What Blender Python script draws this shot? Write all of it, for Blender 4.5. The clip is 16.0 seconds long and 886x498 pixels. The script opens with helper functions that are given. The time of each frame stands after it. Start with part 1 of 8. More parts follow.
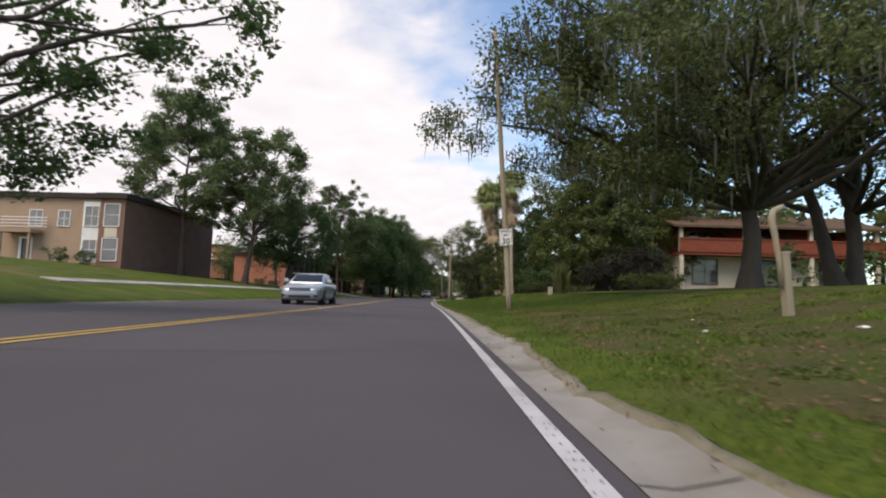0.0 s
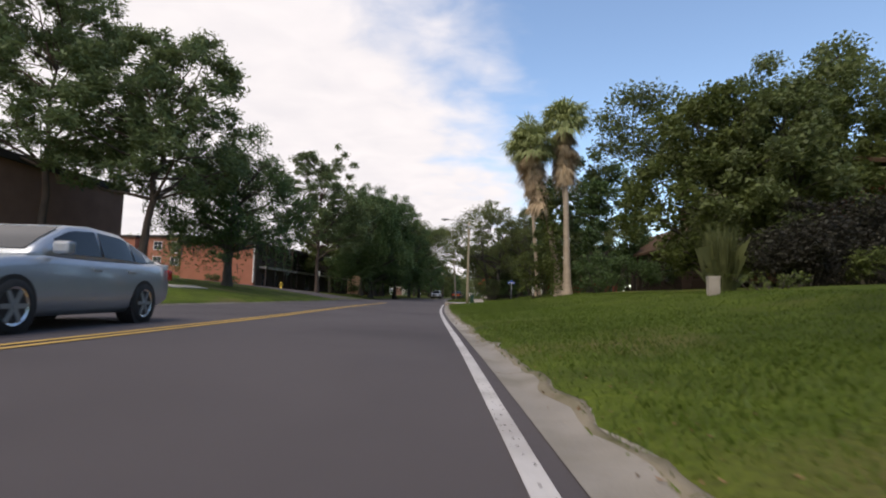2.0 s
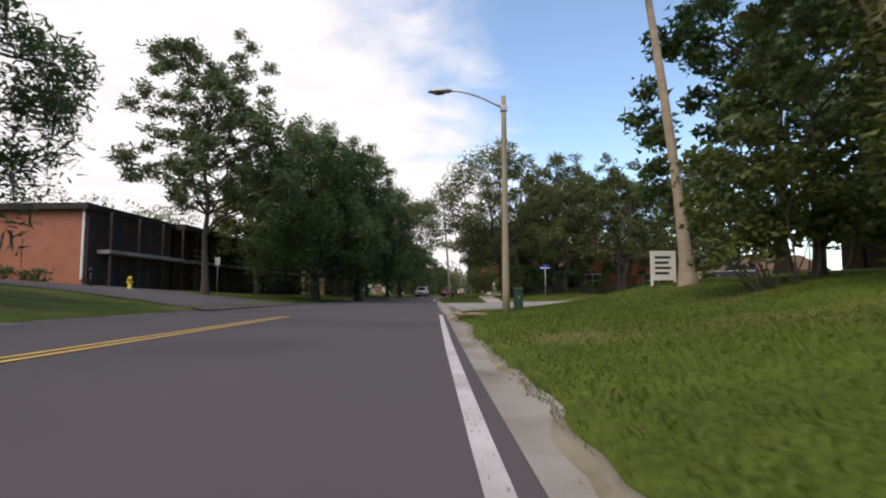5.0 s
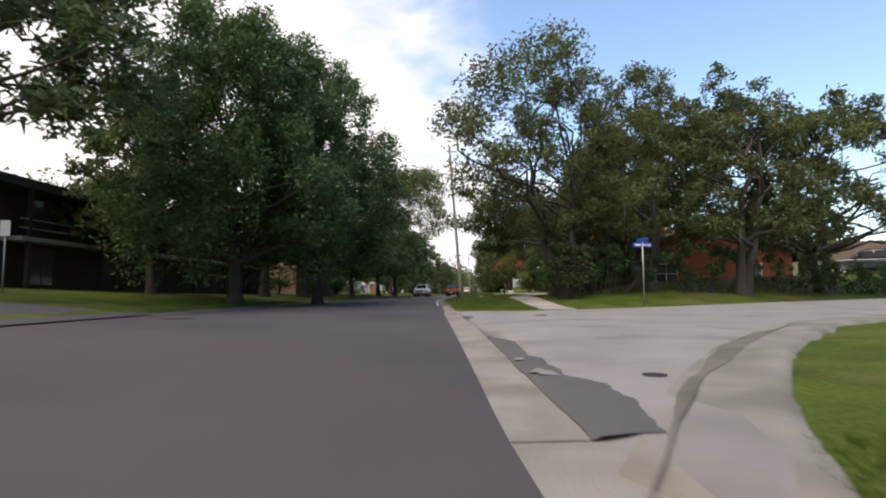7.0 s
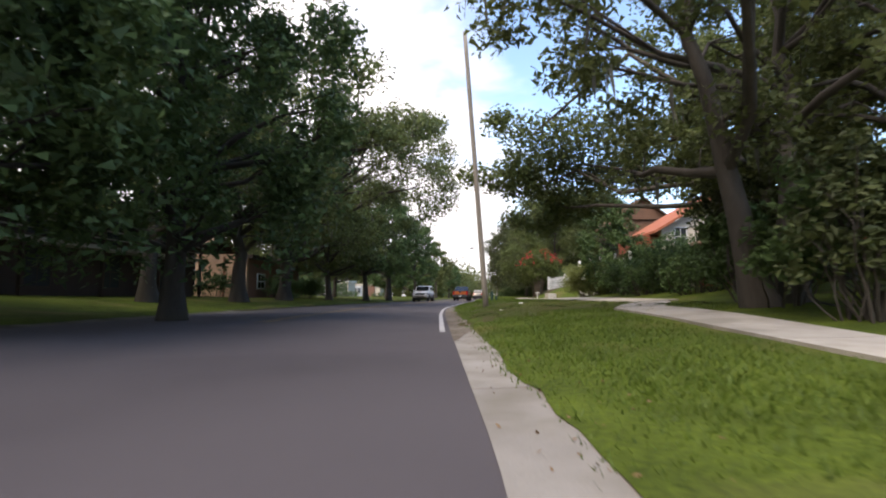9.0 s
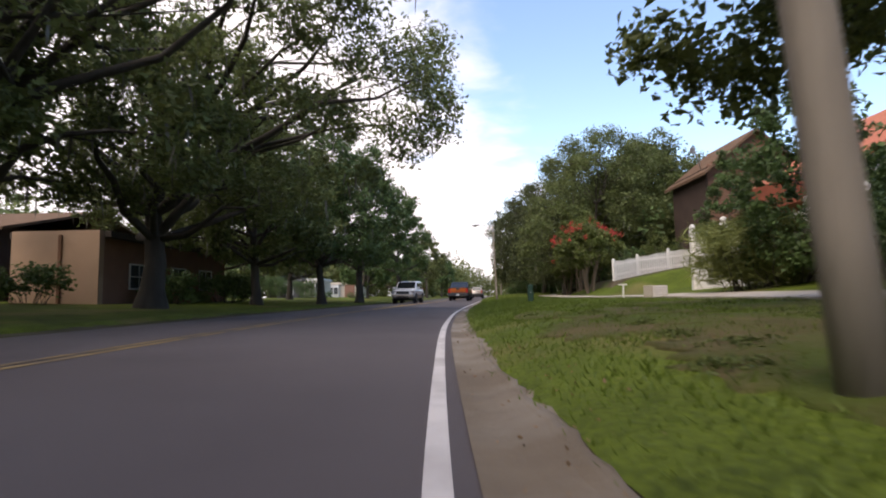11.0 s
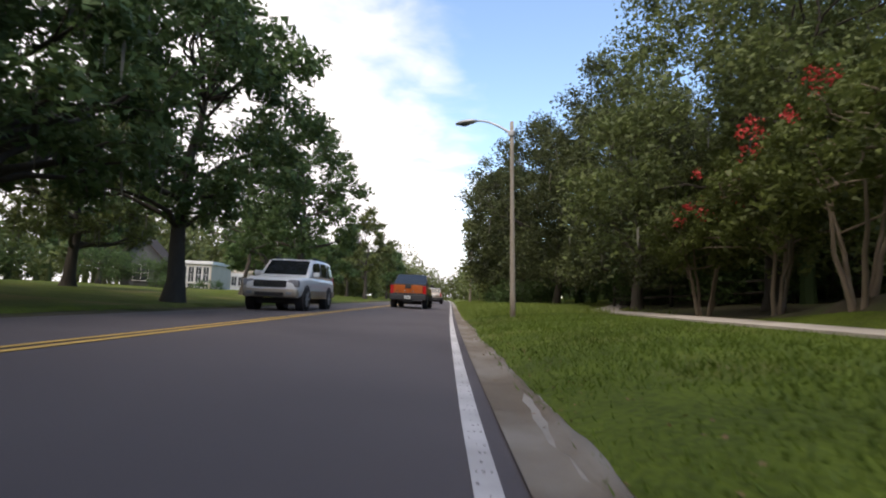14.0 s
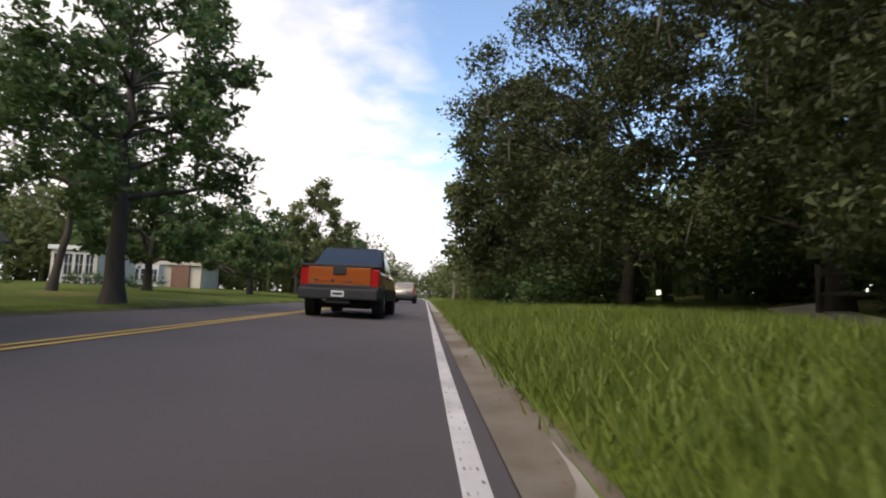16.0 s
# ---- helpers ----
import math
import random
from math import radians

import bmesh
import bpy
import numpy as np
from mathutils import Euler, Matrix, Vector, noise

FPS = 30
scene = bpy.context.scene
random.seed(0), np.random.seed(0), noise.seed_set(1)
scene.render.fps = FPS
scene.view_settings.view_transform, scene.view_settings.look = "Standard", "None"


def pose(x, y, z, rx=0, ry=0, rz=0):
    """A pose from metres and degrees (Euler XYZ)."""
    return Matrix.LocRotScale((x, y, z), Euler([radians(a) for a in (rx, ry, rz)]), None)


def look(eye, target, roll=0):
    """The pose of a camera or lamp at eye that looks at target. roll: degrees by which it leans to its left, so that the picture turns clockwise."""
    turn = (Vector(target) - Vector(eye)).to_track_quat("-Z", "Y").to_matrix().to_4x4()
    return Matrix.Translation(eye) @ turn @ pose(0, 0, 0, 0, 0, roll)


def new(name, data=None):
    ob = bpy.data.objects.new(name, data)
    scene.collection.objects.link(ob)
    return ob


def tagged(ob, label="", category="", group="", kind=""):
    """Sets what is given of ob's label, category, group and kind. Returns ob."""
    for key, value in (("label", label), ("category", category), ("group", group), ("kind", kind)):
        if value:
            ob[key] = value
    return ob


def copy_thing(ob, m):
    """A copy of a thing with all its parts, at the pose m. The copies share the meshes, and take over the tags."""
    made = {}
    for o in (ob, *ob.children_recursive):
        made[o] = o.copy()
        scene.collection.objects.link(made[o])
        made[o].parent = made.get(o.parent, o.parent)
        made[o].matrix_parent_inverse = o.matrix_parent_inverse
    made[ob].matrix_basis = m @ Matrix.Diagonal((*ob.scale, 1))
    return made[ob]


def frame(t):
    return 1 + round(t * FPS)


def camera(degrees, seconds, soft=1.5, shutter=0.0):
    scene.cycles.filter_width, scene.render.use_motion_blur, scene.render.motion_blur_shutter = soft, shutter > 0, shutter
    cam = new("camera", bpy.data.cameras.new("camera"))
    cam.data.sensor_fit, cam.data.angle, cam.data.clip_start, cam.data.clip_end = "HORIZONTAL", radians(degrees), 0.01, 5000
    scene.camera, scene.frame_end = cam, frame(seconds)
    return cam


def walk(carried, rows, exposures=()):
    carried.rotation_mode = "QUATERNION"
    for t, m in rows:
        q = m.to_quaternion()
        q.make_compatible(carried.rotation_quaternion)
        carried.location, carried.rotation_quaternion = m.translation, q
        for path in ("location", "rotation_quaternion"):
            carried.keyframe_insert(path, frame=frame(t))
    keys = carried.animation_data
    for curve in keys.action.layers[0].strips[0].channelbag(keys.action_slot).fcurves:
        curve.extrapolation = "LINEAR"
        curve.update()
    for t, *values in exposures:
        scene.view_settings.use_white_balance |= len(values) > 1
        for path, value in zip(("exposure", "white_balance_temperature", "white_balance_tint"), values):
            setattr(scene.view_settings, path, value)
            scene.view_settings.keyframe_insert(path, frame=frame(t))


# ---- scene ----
cam = camera(79.62, 16.0, soft=2.0, shutter=0.15)
EYE = 0.66
# seconds, x, y, yaw, pitch, lean to the right
RIDE = [
    (0.0, -0.000, 0.000, 1.79, 5.01, -1.73), (0.5, -0.109, 4.599, 2.31, 4.98, 0.23), (1.0, -0.307, 9.251, 2.10, 5.02, -1.76),
    (1.5, -0.531, 13.805, 2.64, 5.07, -0.70), (2.0, -0.768, 18.186, 3.05, 5.07, -1.62), (2.5, -1.018, 22.338, 2.18, 5.17, -0.77),
    (3.0, -1.374, 26.421, 3.20, 5.29, -0.35), (3.5, -1.734, 30.375, 2.09, 5.05, -1.27), (4.0, -1.988, 34.337, 2.29, 4.85, 0.91),
    (4.2, -2.066, 35.941, 0.89, 4.75, 0.64), (6.3, -2.745, 53.611, 2.53, 4.88, -0.49), (6.5, -2.840, 55.323, 2.97, 4.86, 0.77),
    (7.0, -3.049, 59.609, 1.61, 4.68, 0.24), (7.5, -3.184, 63.842, 3.21, 4.68, 1.12), (8.0, -3.341, 67.948, 1.81, 4.40, 0.21),
    (8.2, -3.398, 69.540, 2.46, 4.64, 0.31), (10.3, -4.132, 87.476, 1.74, 5.19, -0.80), (10.5, -4.213, 89.236, 3.36, 4.97, -2.25),
    (11.0, -4.408, 93.640, 1.25, 4.94, 1.05), (11.5, -4.551, 98.092, 1.32, 5.28, -0.58), (12.0, -4.625, 102.467, -0.10, 5.44, -1.13),
    (12.5, -4.694, 106.554, -0.98, 5.66, 0.11), (13.0, -4.697, 110.300, -2.40, 5.54, -1.19), (13.5, -4.548, 114.242, -3.68, 5.36, 1.25),
    (14.0, -4.332, 118.174, -3.90, 5.32, -2.49), (14.5, -4.101, 122.103, -5.28, 5.69, -2.21), (15.0, -3.842, 126.053, -5.19, 5.46, -0.97),
    (15.5, -3.503, 129.888, -6.76, 5.04, -3.65), (16.0, -3.161, 133.556, -6.69, 5.18, -2.25),
]


def ride_pose(x, y, yaw, pitch, lean):
    a, p = radians(yaw), radians(pitch)
    eye = Vector((x, y, EYE))
    return look(eye, eye + Vector((-math.sin(a) * math.cos(p), math.cos(a) * math.cos(p), math.sin(p))), -lean)


walk(cam, [(r[0], ride_pose(*r[1:])) for r in RIDE], exposures=[(0.0, 0.38, 7300, 15), (1.2, 0.26, 7300, 15), (2.6, 0.36, 7300, 15), (4.2, 0.38, 7300, 15), (6.3, 0.6, 7300, 14), (8.2, 0.9, 7350, 15), (10.3, 1.34, 7150, 19), (11.0, 0.92, 7400, 20), (11.5, 0.56, 7600, 17),
     (12.0, 0.55, 7500, 15), (12.5, 0.55, 7500, 15), (13.0, 0.62, 7400, 15), (13.5, 0.82, 7350, 15), (14.0, 0.86, 7350, 15), (14.5, 0.84, 7350, 14), (15.2, 0.68, 7400, 14), (16.0, 0.64, 7450, 15)])

# ---- daylight: a bright sky with broken cloud, the sun softened by it ----
SUN_TURN, SUN_HEIGHT = radians(-152), radians(57)
world = bpy.data.worlds.new("sky")
scene.world = world
world.use_nodes = True
wn, wl = world.node_tree.nodes, world.node_tree.links
wn.clear()
w_out, w_bg = wn.new("ShaderNodeOutputWorld"), wn.new("ShaderNodeBackground")
w_sky = wn.new("ShaderNodeTexSky")
w_sky.sky_type, w_sky.sun_disc = "NISHITA", False
w_sky.sun_elevation, w_sky.sun_rotation = SUN_HEIGHT, SUN_TURN
w_sky.air_density, w_sky.dust_density, w_sky.ozone_density = 1.0, 0.6, 1.6
w_co, w_sep = wn.new("ShaderNodeTexCoord"), wn.new("ShaderNodeSeparateXYZ")
wl.new(w_co.outputs["Generated"], w_sep.inputs[0])


def w_math(op, a, b, clamp=False):
    n = wn.new("ShaderNodeMath")
    n.operation, n.use_clamp = op, clamp
    for i, v in enumerate((a, b)):
        if isinstance(v, (int, float)):
            n.inputs[i].default_value = v
        else:
            wl.new(v, n.inputs[i])
    return n.outputs[0]


# a layer of cloud, flattened towards the horizon: direction over its height
w_h = w_math("MAXIMUM", w_math("ADD", w_sep.outputs[2], 0.12), 0.05)
w_flat = wn.new("ShaderNodeCombineXYZ")
wl.new(w_math("DIVIDE", w_sep.outputs[0], w_h), w_flat.inputs[0])
wl.new(w_math("DIVIDE", w_sep.outputs[1], w_h), w_flat.inputs[1])
w_n1, w_n2 = wn.new("ShaderNodeTexNoise"), wn.new("ShaderNodeTexNoise")
for node, sc, det, dist in ((w_n1, 0.9, 8, 0.6), (w_n2, 4.5, 7, 0.3)):
    wl.new(w_flat.outputs[0], node.inputs["Vector"])
    node.inputs["Scale"].default_value, node.inputs["Detail"].default_value, node.inputs["Distortion"].default_value = sc, det, dist
w_side = w_math("MULTIPLY", w_sep.outputs[0], -1.2)
w_low = w_math("MULTIPLY", w_math("SUBTRACT", 0.34, w_sep.outputs[2]), 0.95)
w_c = w_math("ADD", w_math("ADD", w_math("MULTIPLY", w_n1.outputs["Fac"], 0.75), w_math("MULTIPLY", w_n2.outputs["Fac"], 0.45)), w_math("ADD", w_side, w_low))
w_ramp = wn.new("ShaderNodeValToRGB")
w_ramp.color_ramp.elements[0].position, w_ramp.color_ramp.elements[1].position = 0.42, 0.80
w_ramp.color_ramp.interpolation = "EASE"
wl.new(w_c, w_ramp.inputs[0])
w_shade = wn.new("ShaderNodeMixRGB")
w_shade.inputs[1].default_value, w_shade.inputs[2].default_value = (6.2, 6.55, 7.4, 1), (8.2, 8.4, 9.0, 1)
wl.new(w_n2.outputs["Fac"], w_shade.inputs[0])
w_mix = wn.new("ShaderNodeMixRGB")
wl.new(w_ramp.outputs[0], w_mix.inputs[0])
w_air = wn.new("ShaderNodeMixRGB")
w_air.blend_type, w_air.inputs[0].default_value, w_air.inputs[2].default_value = "MULTIPLY", 1.0, (1.7, 1.9, 2.0, 1)
wl.new(w_sky.outputs[0], w_air.inputs[1])
wl.new(w_air.outputs[0], w_mix.inputs[1])
wl.new(w_shade.outputs[0], w_mix.inputs[2])
wl.new(w_mix.outputs[0], w_bg.inputs[0])
w_bg.inputs[1].default_value = 0.10
wl.new(w_bg.outputs[0], w_out.inputs[0])

sun = new("sun", bpy.data.lights.new("sun", "SUN"))
sun.data.energy, sun.data.angle, sun.data.color = 2.0, radians(40), (1.0, 0.95, 0.86)
_far = Vector((math.sin(SUN_TURN) * math.cos(SUN_HEIGHT), math.cos(SUN_TURN) * math.cos(SUN_HEIGHT), math.sin(SUN_HEIGHT))) * 60
sun.matrix_world = look(_far, (0, 0, 0))

# ---- materials ----
MATS = {}


def mat(name, a, b=None, rough=0.8, scale=6.0, fine=60.0, bump=0.15, metal=0.0, island=0.0, spec=0.3, through_light=0.0, coat=0.0, dirt=None, dirt_scale=0.7, stretch=None, obj_random=0.0, fine_w=0.45, dirt_from=0.46):
    """A surface that mixes two colours by coarse and fine noise, with relief."""
    if name in MATS:
        return MATS[name]
    m = bpy.data.materials.new(name)
    m.use_nodes = True
    n, l = m.node_tree.nodes, m.node_tree.links
    p = n["Principled BSDF"]
    co = n.new("ShaderNodeTexCoord")
    src = co.outputs["Object"]
    if stretch:
        mp = n.new("ShaderNodeMapping")
        mp.inputs["Scale"].default_value = stretch
        l.new(src, mp.inputs[0])
        src = mp.outputs[0]
    n1, n2 = n.new("ShaderNodeTexNoise"), n.new("ShaderNodeTexNoise")
    for node, sc in ((n1, scale), (n2, fine)):
        l.new(src, node.inputs["Vector"])
        node.inputs["Scale"].default_value, node.inputs["Detail"].default_value = sc, 5.0
    add = n.new("ShaderNodeMath")
    add.operation = "MULTIPLY_ADD"
    l.new(n2.outputs["Fac"], add.inputs[0])
    add.inputs[1].default_value = fine_w
    sub = n.new("ShaderNodeMath")
    sub.operation = "MULTIPLY_ADD"
    l.new(n1.outputs["Fac"], sub.inputs[0])
    sub.inputs[1].default_value, sub.inputs[2].default_value = 1.5, -0.25 - 0.5 * fine_w
    l.new(sub.outputs[0], add.inputs[2])
    fac = add.outputs[0]
    if island or obj_random:
        info = n.new("ShaderNodeNewGeometry") if island else n.new("ShaderNodeObjectInfo")
        ia = n.new("ShaderNodeMath")
        ia.operation = "MULTIPLY_ADD"
        l.new(info.outputs["Random Per Island" if island else "Random"], ia.inputs[0])
        ia.inputs[1].default_value = island or obj_random
        ib = n.new("ShaderNodeMath")
        ib.operation = "SUBTRACT"
        l.new(fac, ib.inputs[0])
        ib.inputs[1].default_value = (island or obj_random) / 2
        l.new(ib.outputs[0], ia.inputs[2])
        fac = ia.outputs[0]
    mix = n.new("ShaderNodeMixRGB")
    mix.use_clamp = True
    b = b or tuple(c * 0.7 for c in a)
    mix.inputs[1].default_value, mix.inputs[2].default_value = (*a, 1), (*b, 1)
    cl = n.new("ShaderNodeClamp")
    l.new(fac, cl.inputs[0])
    l.new(cl.outputs[0], mix.inputs[0])
    colour = mix.outputs[0]
    if dirt:
        n3, r3 = n.new("ShaderNodeTexNoise"), n.new("ShaderNodeValToRGB")
        l.new(co.outputs["Object"], n3.inputs["Vector"])
        n3.inputs["Scale"].default_value, n3.inputs["Detail"].default_value = dirt_scale, 6.0
        r3.color_ramp.elements[0].position, r3.color_ramp.elements[1].position = dirt_from, dirt_from + 0.2
        l.new(n3.outputs["Fac"], r3.inputs[0])
        m3 = n.new("ShaderNodeMixRGB")
        l.new(r3.outputs[0], m3.inputs[0])
        l.new(colour, m3.inputs[1])
        m3.inputs[2].default_value = (*dirt, 1)
        colour = m3.outputs[0]
    l.new(colour, p.inputs["Base Color"])
    p.inputs["Roughness"].default_value, p.inputs["Metallic"].default_value = rough, metal
    p.inputs["Specular IOR Level"].default_value = spec
    p.inputs["Coat Weight"].default_value = coat
    if bump:
        bp = n.new("ShaderNodeBump")
        bp.inputs["Strength"].default_value, bp.inputs["Distance"].default_value = bump, 0.02
        l.new(n2.outputs["Fac"], bp.inputs["Height"])
        l.new(bp.outputs[0], p.inputs["Normal"])
    if through_light:
        tr, ms = n.new("ShaderNodeBsdfTranslucent"), n.new("ShaderNodeMixShader")
        l.new(colour, tr.inputs[0])
        ms.inputs[0].default_value = through_light
        l.new(p.outputs[0], ms.inputs[1])
        l.new(tr.outputs[0], ms.inputs[2])
        l.new(ms.outputs[0], n["Material Output"].inputs[0])
    MATS[name] = m
    return m


def leaf_mat(name, a, b, t=0.34):
    return mat(name, a, b, rough=0.55, scale=0.35, fine=3.0, bump=0.0, island=0.9, spec=0.25, through_light=t)


asphalt = mat("asphalt", (0.066, 0.057, 0.060), (0.088, 0.076, 0.079), rough=0.85, scale=0.5, fine=140, bump=0.35, spec=0.25, dirt=(0.057, 0.049, 0.052), dirt_scale=0.25)
asphalt_dark = mat("old asphalt", (0.085, 0.078, 0.076), (0.12, 0.11, 0.105), rough=0.9, scale=1.0, fine=120, bump=0.4)
concrete = mat("weathered concrete", (0.28, 0.255, 0.22), (0.18, 0.165, 0.145), rough=0.9, scale=1.6, fine=70, bump=0.3, dirt=(0.16, 0.145, 0.12), dirt_scale=1.3)
concrete_old = mat("darkened kerb concrete", (0.20, 0.183, 0.16), (0.12, 0.11, 0.096), rough=0.9, scale=1.4, fine=60, bump=0.3, dirt=(0.10, 0.092, 0.078), dirt_scale=0.9, spec=0.0)
concrete_brown = mat("dark brown kerb concrete", (0.105, 0.092, 0.070), (0.055, 0.050, 0.036), rough=0.95, scale=1.2, fine=50, bump=0.4, dirt=(0.050, 0.055, 0.020), dirt_scale=0.8, spec=0.0)
gutter_concrete = mat("gutter concrete", (0.31, 0.283, 0.25), (0.20, 0.18, 0.157), rough=0.9, scale=1.6, fine=60, bump=0.35, dirt=(0.17, 0.15, 0.12), dirt_scale=1.1, obj_random=0.25)
concrete_pale = mat("pale street concrete", (0.285, 0.262, 0.244), (0.20, 0.183, 0.17), rough=0.9, scale=0.8, fine=60, bump=0.25, dirt=(0.18, 0.165, 0.15), dirt_scale=0.7, dirt_from=0.5)
sand = mat("sand and leaf litter", (0.24, 0.19, 0.13), (0.12, 0.085, 0.05), rough=0.95, scale=5, fine=50, bump=0.5)
lawn = mat("lawn", (0.092, 0.124, 0.016), (0.032, 0.046, 0.008), rough=0.9, scale=1.1, fine=22, bump=1.0, fine_w=1.9, dirt=(0.135, 0.108, 0.045), dirt_scale=0.32, dirt_from=0.54, spec=0.1)
blade = leaf_mat("grass blade", (0.108, 0.160, 0.021), (0.058, 0.090, 0.013), 0.28)
leaf_brown = leaf_mat("fallen brown leaf", (0.21, 0.125, 0.06), (0.11, 0.066, 0.034), 0.1)
blade_tall = leaf_mat("tall grass blade", (0.18, 0.235, 0.045), (0.10, 0.14, 0.028), 0.3)
white_line = mat("white road paint", (0.52, 0.50, 0.49), (0.38, 0.36, 0.355), rough=0.8, scale=2.5, fine=60, bump=0.2, dirt=(0.34, 0.32, 0.31), dirt_scale=1.5)
yellow_line = mat("yellow road paint", (0.50, 0.31, 0.075), (0.34, 0.22, 0.07), rough=0.8, scale=2.5, fine=60, bump=0.2)
yellow_worn = mat("worn yellow road paint", (0.27, 0.18, 0.065), (0.12, 0.09, 0.055), rough=0.85, scale=2.5, fine=60, bump=0.2, dirt=(0.085, 0.07, 0.058), dirt_scale=1.2)
bark_grey = mat("grey bark", (0.098, 0.084, 0.070), (0.042, 0.036, 0.031), rough=0.95, scale=3, fine=22, bump=0.9, stretch=(1, 1, 0.25))
bark_oak = mat("dark mossy oak bark", (0.075, 0.064, 0.052), (0.034, 0.030, 0.025), rough=0.95, scale=3, fine=22, bump=0.9, stretch=(1, 1, 0.25))
bark_brown = mat("brown pine bark", (0.12, 0.085, 0.065), (0.05, 0.036, 0.03), rough=0.95, scale=3, fine=20, bump=0.9, stretch=(1, 1, 0.35))
bark_myrtle = mat("smooth myrtle bark", (0.22, 0.175, 0.13), (0.12, 0.095, 0.07), rough=0.85, scale=3, fine=16, bump=0.3, stretch=(1, 1, 0.4))
bark_palm = mat("palm bark", (0.42, 0.34, 0.26), (0.25, 0.20, 0.15), rough=0.95, scale=2, fine=16, bump=0.7, stretch=(1, 1, 2.5))
leaf_oak = leaf_mat("live oak leaf", (0.150, 0.186, 0.060), (0.071, 0.089, 0.034))
leaf_oak_light = leaf_mat("sunlit oak leaf", (0.148, 0.173, 0.057), (0.074, 0.088, 0.031))
# darker copy of the live oak leaf: the wood's deep shade put into the colour
leaf_oak_shade = leaf_mat("oak leaf with painted shade", (0.088, 0.108, 0.038), (0.040, 0.050, 0.020), 0.2)
leaf_laurel = leaf_mat("laurel leaf", (0.101, 0.162, 0.054), (0.046, 0.078, 0.030))
leaf_pine = leaf_mat("pine needle", (0.146, 0.190, 0.073), (0.067, 0.094, 0.041))
leaf_shrub = leaf_mat("shrub leaf", (0.125, 0.155, 0.040), (0.060, 0.078, 0.022))
leaf_dark = leaf_mat("dark shrub leaf", (0.049, 0.047, 0.031), (0.026, 0.023, 0.019))
leaf_palm = leaf_mat("palm leaflet", (0.37, 0.40, 0.17), (0.20, 0.235, 0.09))
leaf_dead = leaf_mat("dry palm leaflet", (0.56, 0.43, 0.28), (0.33, 0.24, 0.15), 0.2)
leaf_reed = leaf_mat("reed blade", (0.24, 0.27, 0.09), (0.12, 0.145, 0.05))
leaf_reed_dull = leaf_mat("dull reed blade", (0.150, 0.170, 0.065), (0.075, 0.088, 0.035))
moss = leaf_mat("hanging moss", (0.150, 0.145, 0.118), (0.080, 0.078, 0.064), 0.15)
flower = leaf_mat("red blossom", (0.60, 0.075, 0.065), (0.42, 0.045, 0.045), 0.25)
wood_pole = mat("weathered pole wood", (0.30, 0.265, 0.22), (0.17, 0.145, 0.12), rough=0.9, scale=2, fine=30, bump=0.5, stretch=(3, 3, 0.15))
pole_concrete = mat("greyed pole", (0.35, 0.30, 0.215), (0.235, 0.195, 0.135), rough=0.9, scale=2, fine=30, bump=0.3, stretch=(2, 2, 0.2))
galv = mat("galvanised steel", (0.42, 0.43, 0.44), (0.30, 0.31, 0.32), rough=0.5, scale=4, fine=30, bump=0.05, metal=0.8)
sign_white = mat("sign face white", (0.72, 0.71, 0.69), (0.62, 0.61, 0.58), rough=0.5, scale=3, fine=20, bump=0.02)
sign_black = mat("sign black", (0.02, 0.02, 0.022), (0.03, 0.03, 0.03), rough=0.5, bump=0.0)
sign_blue = mat("sign blue", (0.03, 0.09, 0.42), (0.025, 0.07, 0.33), rough=0.45, bump=0.0)
green_box = mat("green painted steel", (0.022, 0.06, 0.042), (0.014, 0.040, 0.028), rough=0.55, scale=3, fine=30, bump=0.08)
white_paint = mat("white paint", (0.76, 0.75, 0.72), (0.62, 0.60, 0.57), rough=0.6, scale=2, fine=25, bump=0.08)
stucco_tan = mat("tan stucco", (0.40, 0.275, 0.19), (0.31, 0.215, 0.15), rough=0.95, scale=0.8, fine=50, bump=0.35)
stucco_cream = mat("cream stucco", (0.62, 0.55, 0.44), (0.52, 0.45, 0.36), rough=0.95, scale=0.8, fine=50, bump=0.3)
brick_red = mat("red brick wall", (0.40, 0.160, 0.100), (0.31, 0.122, 0.078), rough=0.92, scale=1.2, fine=20, bump=0.4)
brick_brown = mat("brown brick wall", (0.25, 0.135, 0.095), (0.19, 0.10, 0.072), rough=0.92, scale=1.2, fine=20, bump=0.4)
siding_red = mat("red brown wood siding", (0.27, 0.072, 0.036), (0.19, 0.05, 0.028), rough=0.8, scale=1.2, fine=20, bump=0.3, stretch=(1, 1, 4))
siding_brown = mat("dark brown siding", (0.070, 0.046, 0.036), (0.045, 0.030, 0.024), rough=0.85, scale=1.2, fine=20, bump=0.3)
siding_wood = mat("brown lap siding", (0.18, 0.094, 0.057), (0.12, 0.064, 0.040), rough=0.8, scale=1.2, fine=20, bump=0.3)
roof_shingle = mat("brown shingle roof", (0.15, 0.096, 0.064), (0.095, 0.062, 0.043), rough=0.95, scale=2, fine=25, bump=0.5, spec=0.05)
roof_clay = mat("red clay roof tile", (0.42, 0.14, 0.075), (0.30, 0.10, 0.055), rough=0.85, scale=2, fine=18, bump=0.4)
roof_dark = mat("dark roof edge", (0.05, 0.04, 0.035), (0.035, 0.028, 0.025), rough=0.9, scale=2, fine=25, bump=0.3)
glass_dark = mat("window glass", (0.05, 0.055, 0.06), (0.035, 0.04, 0.045), rough=0.08, bump=0.0, spec=0.6)
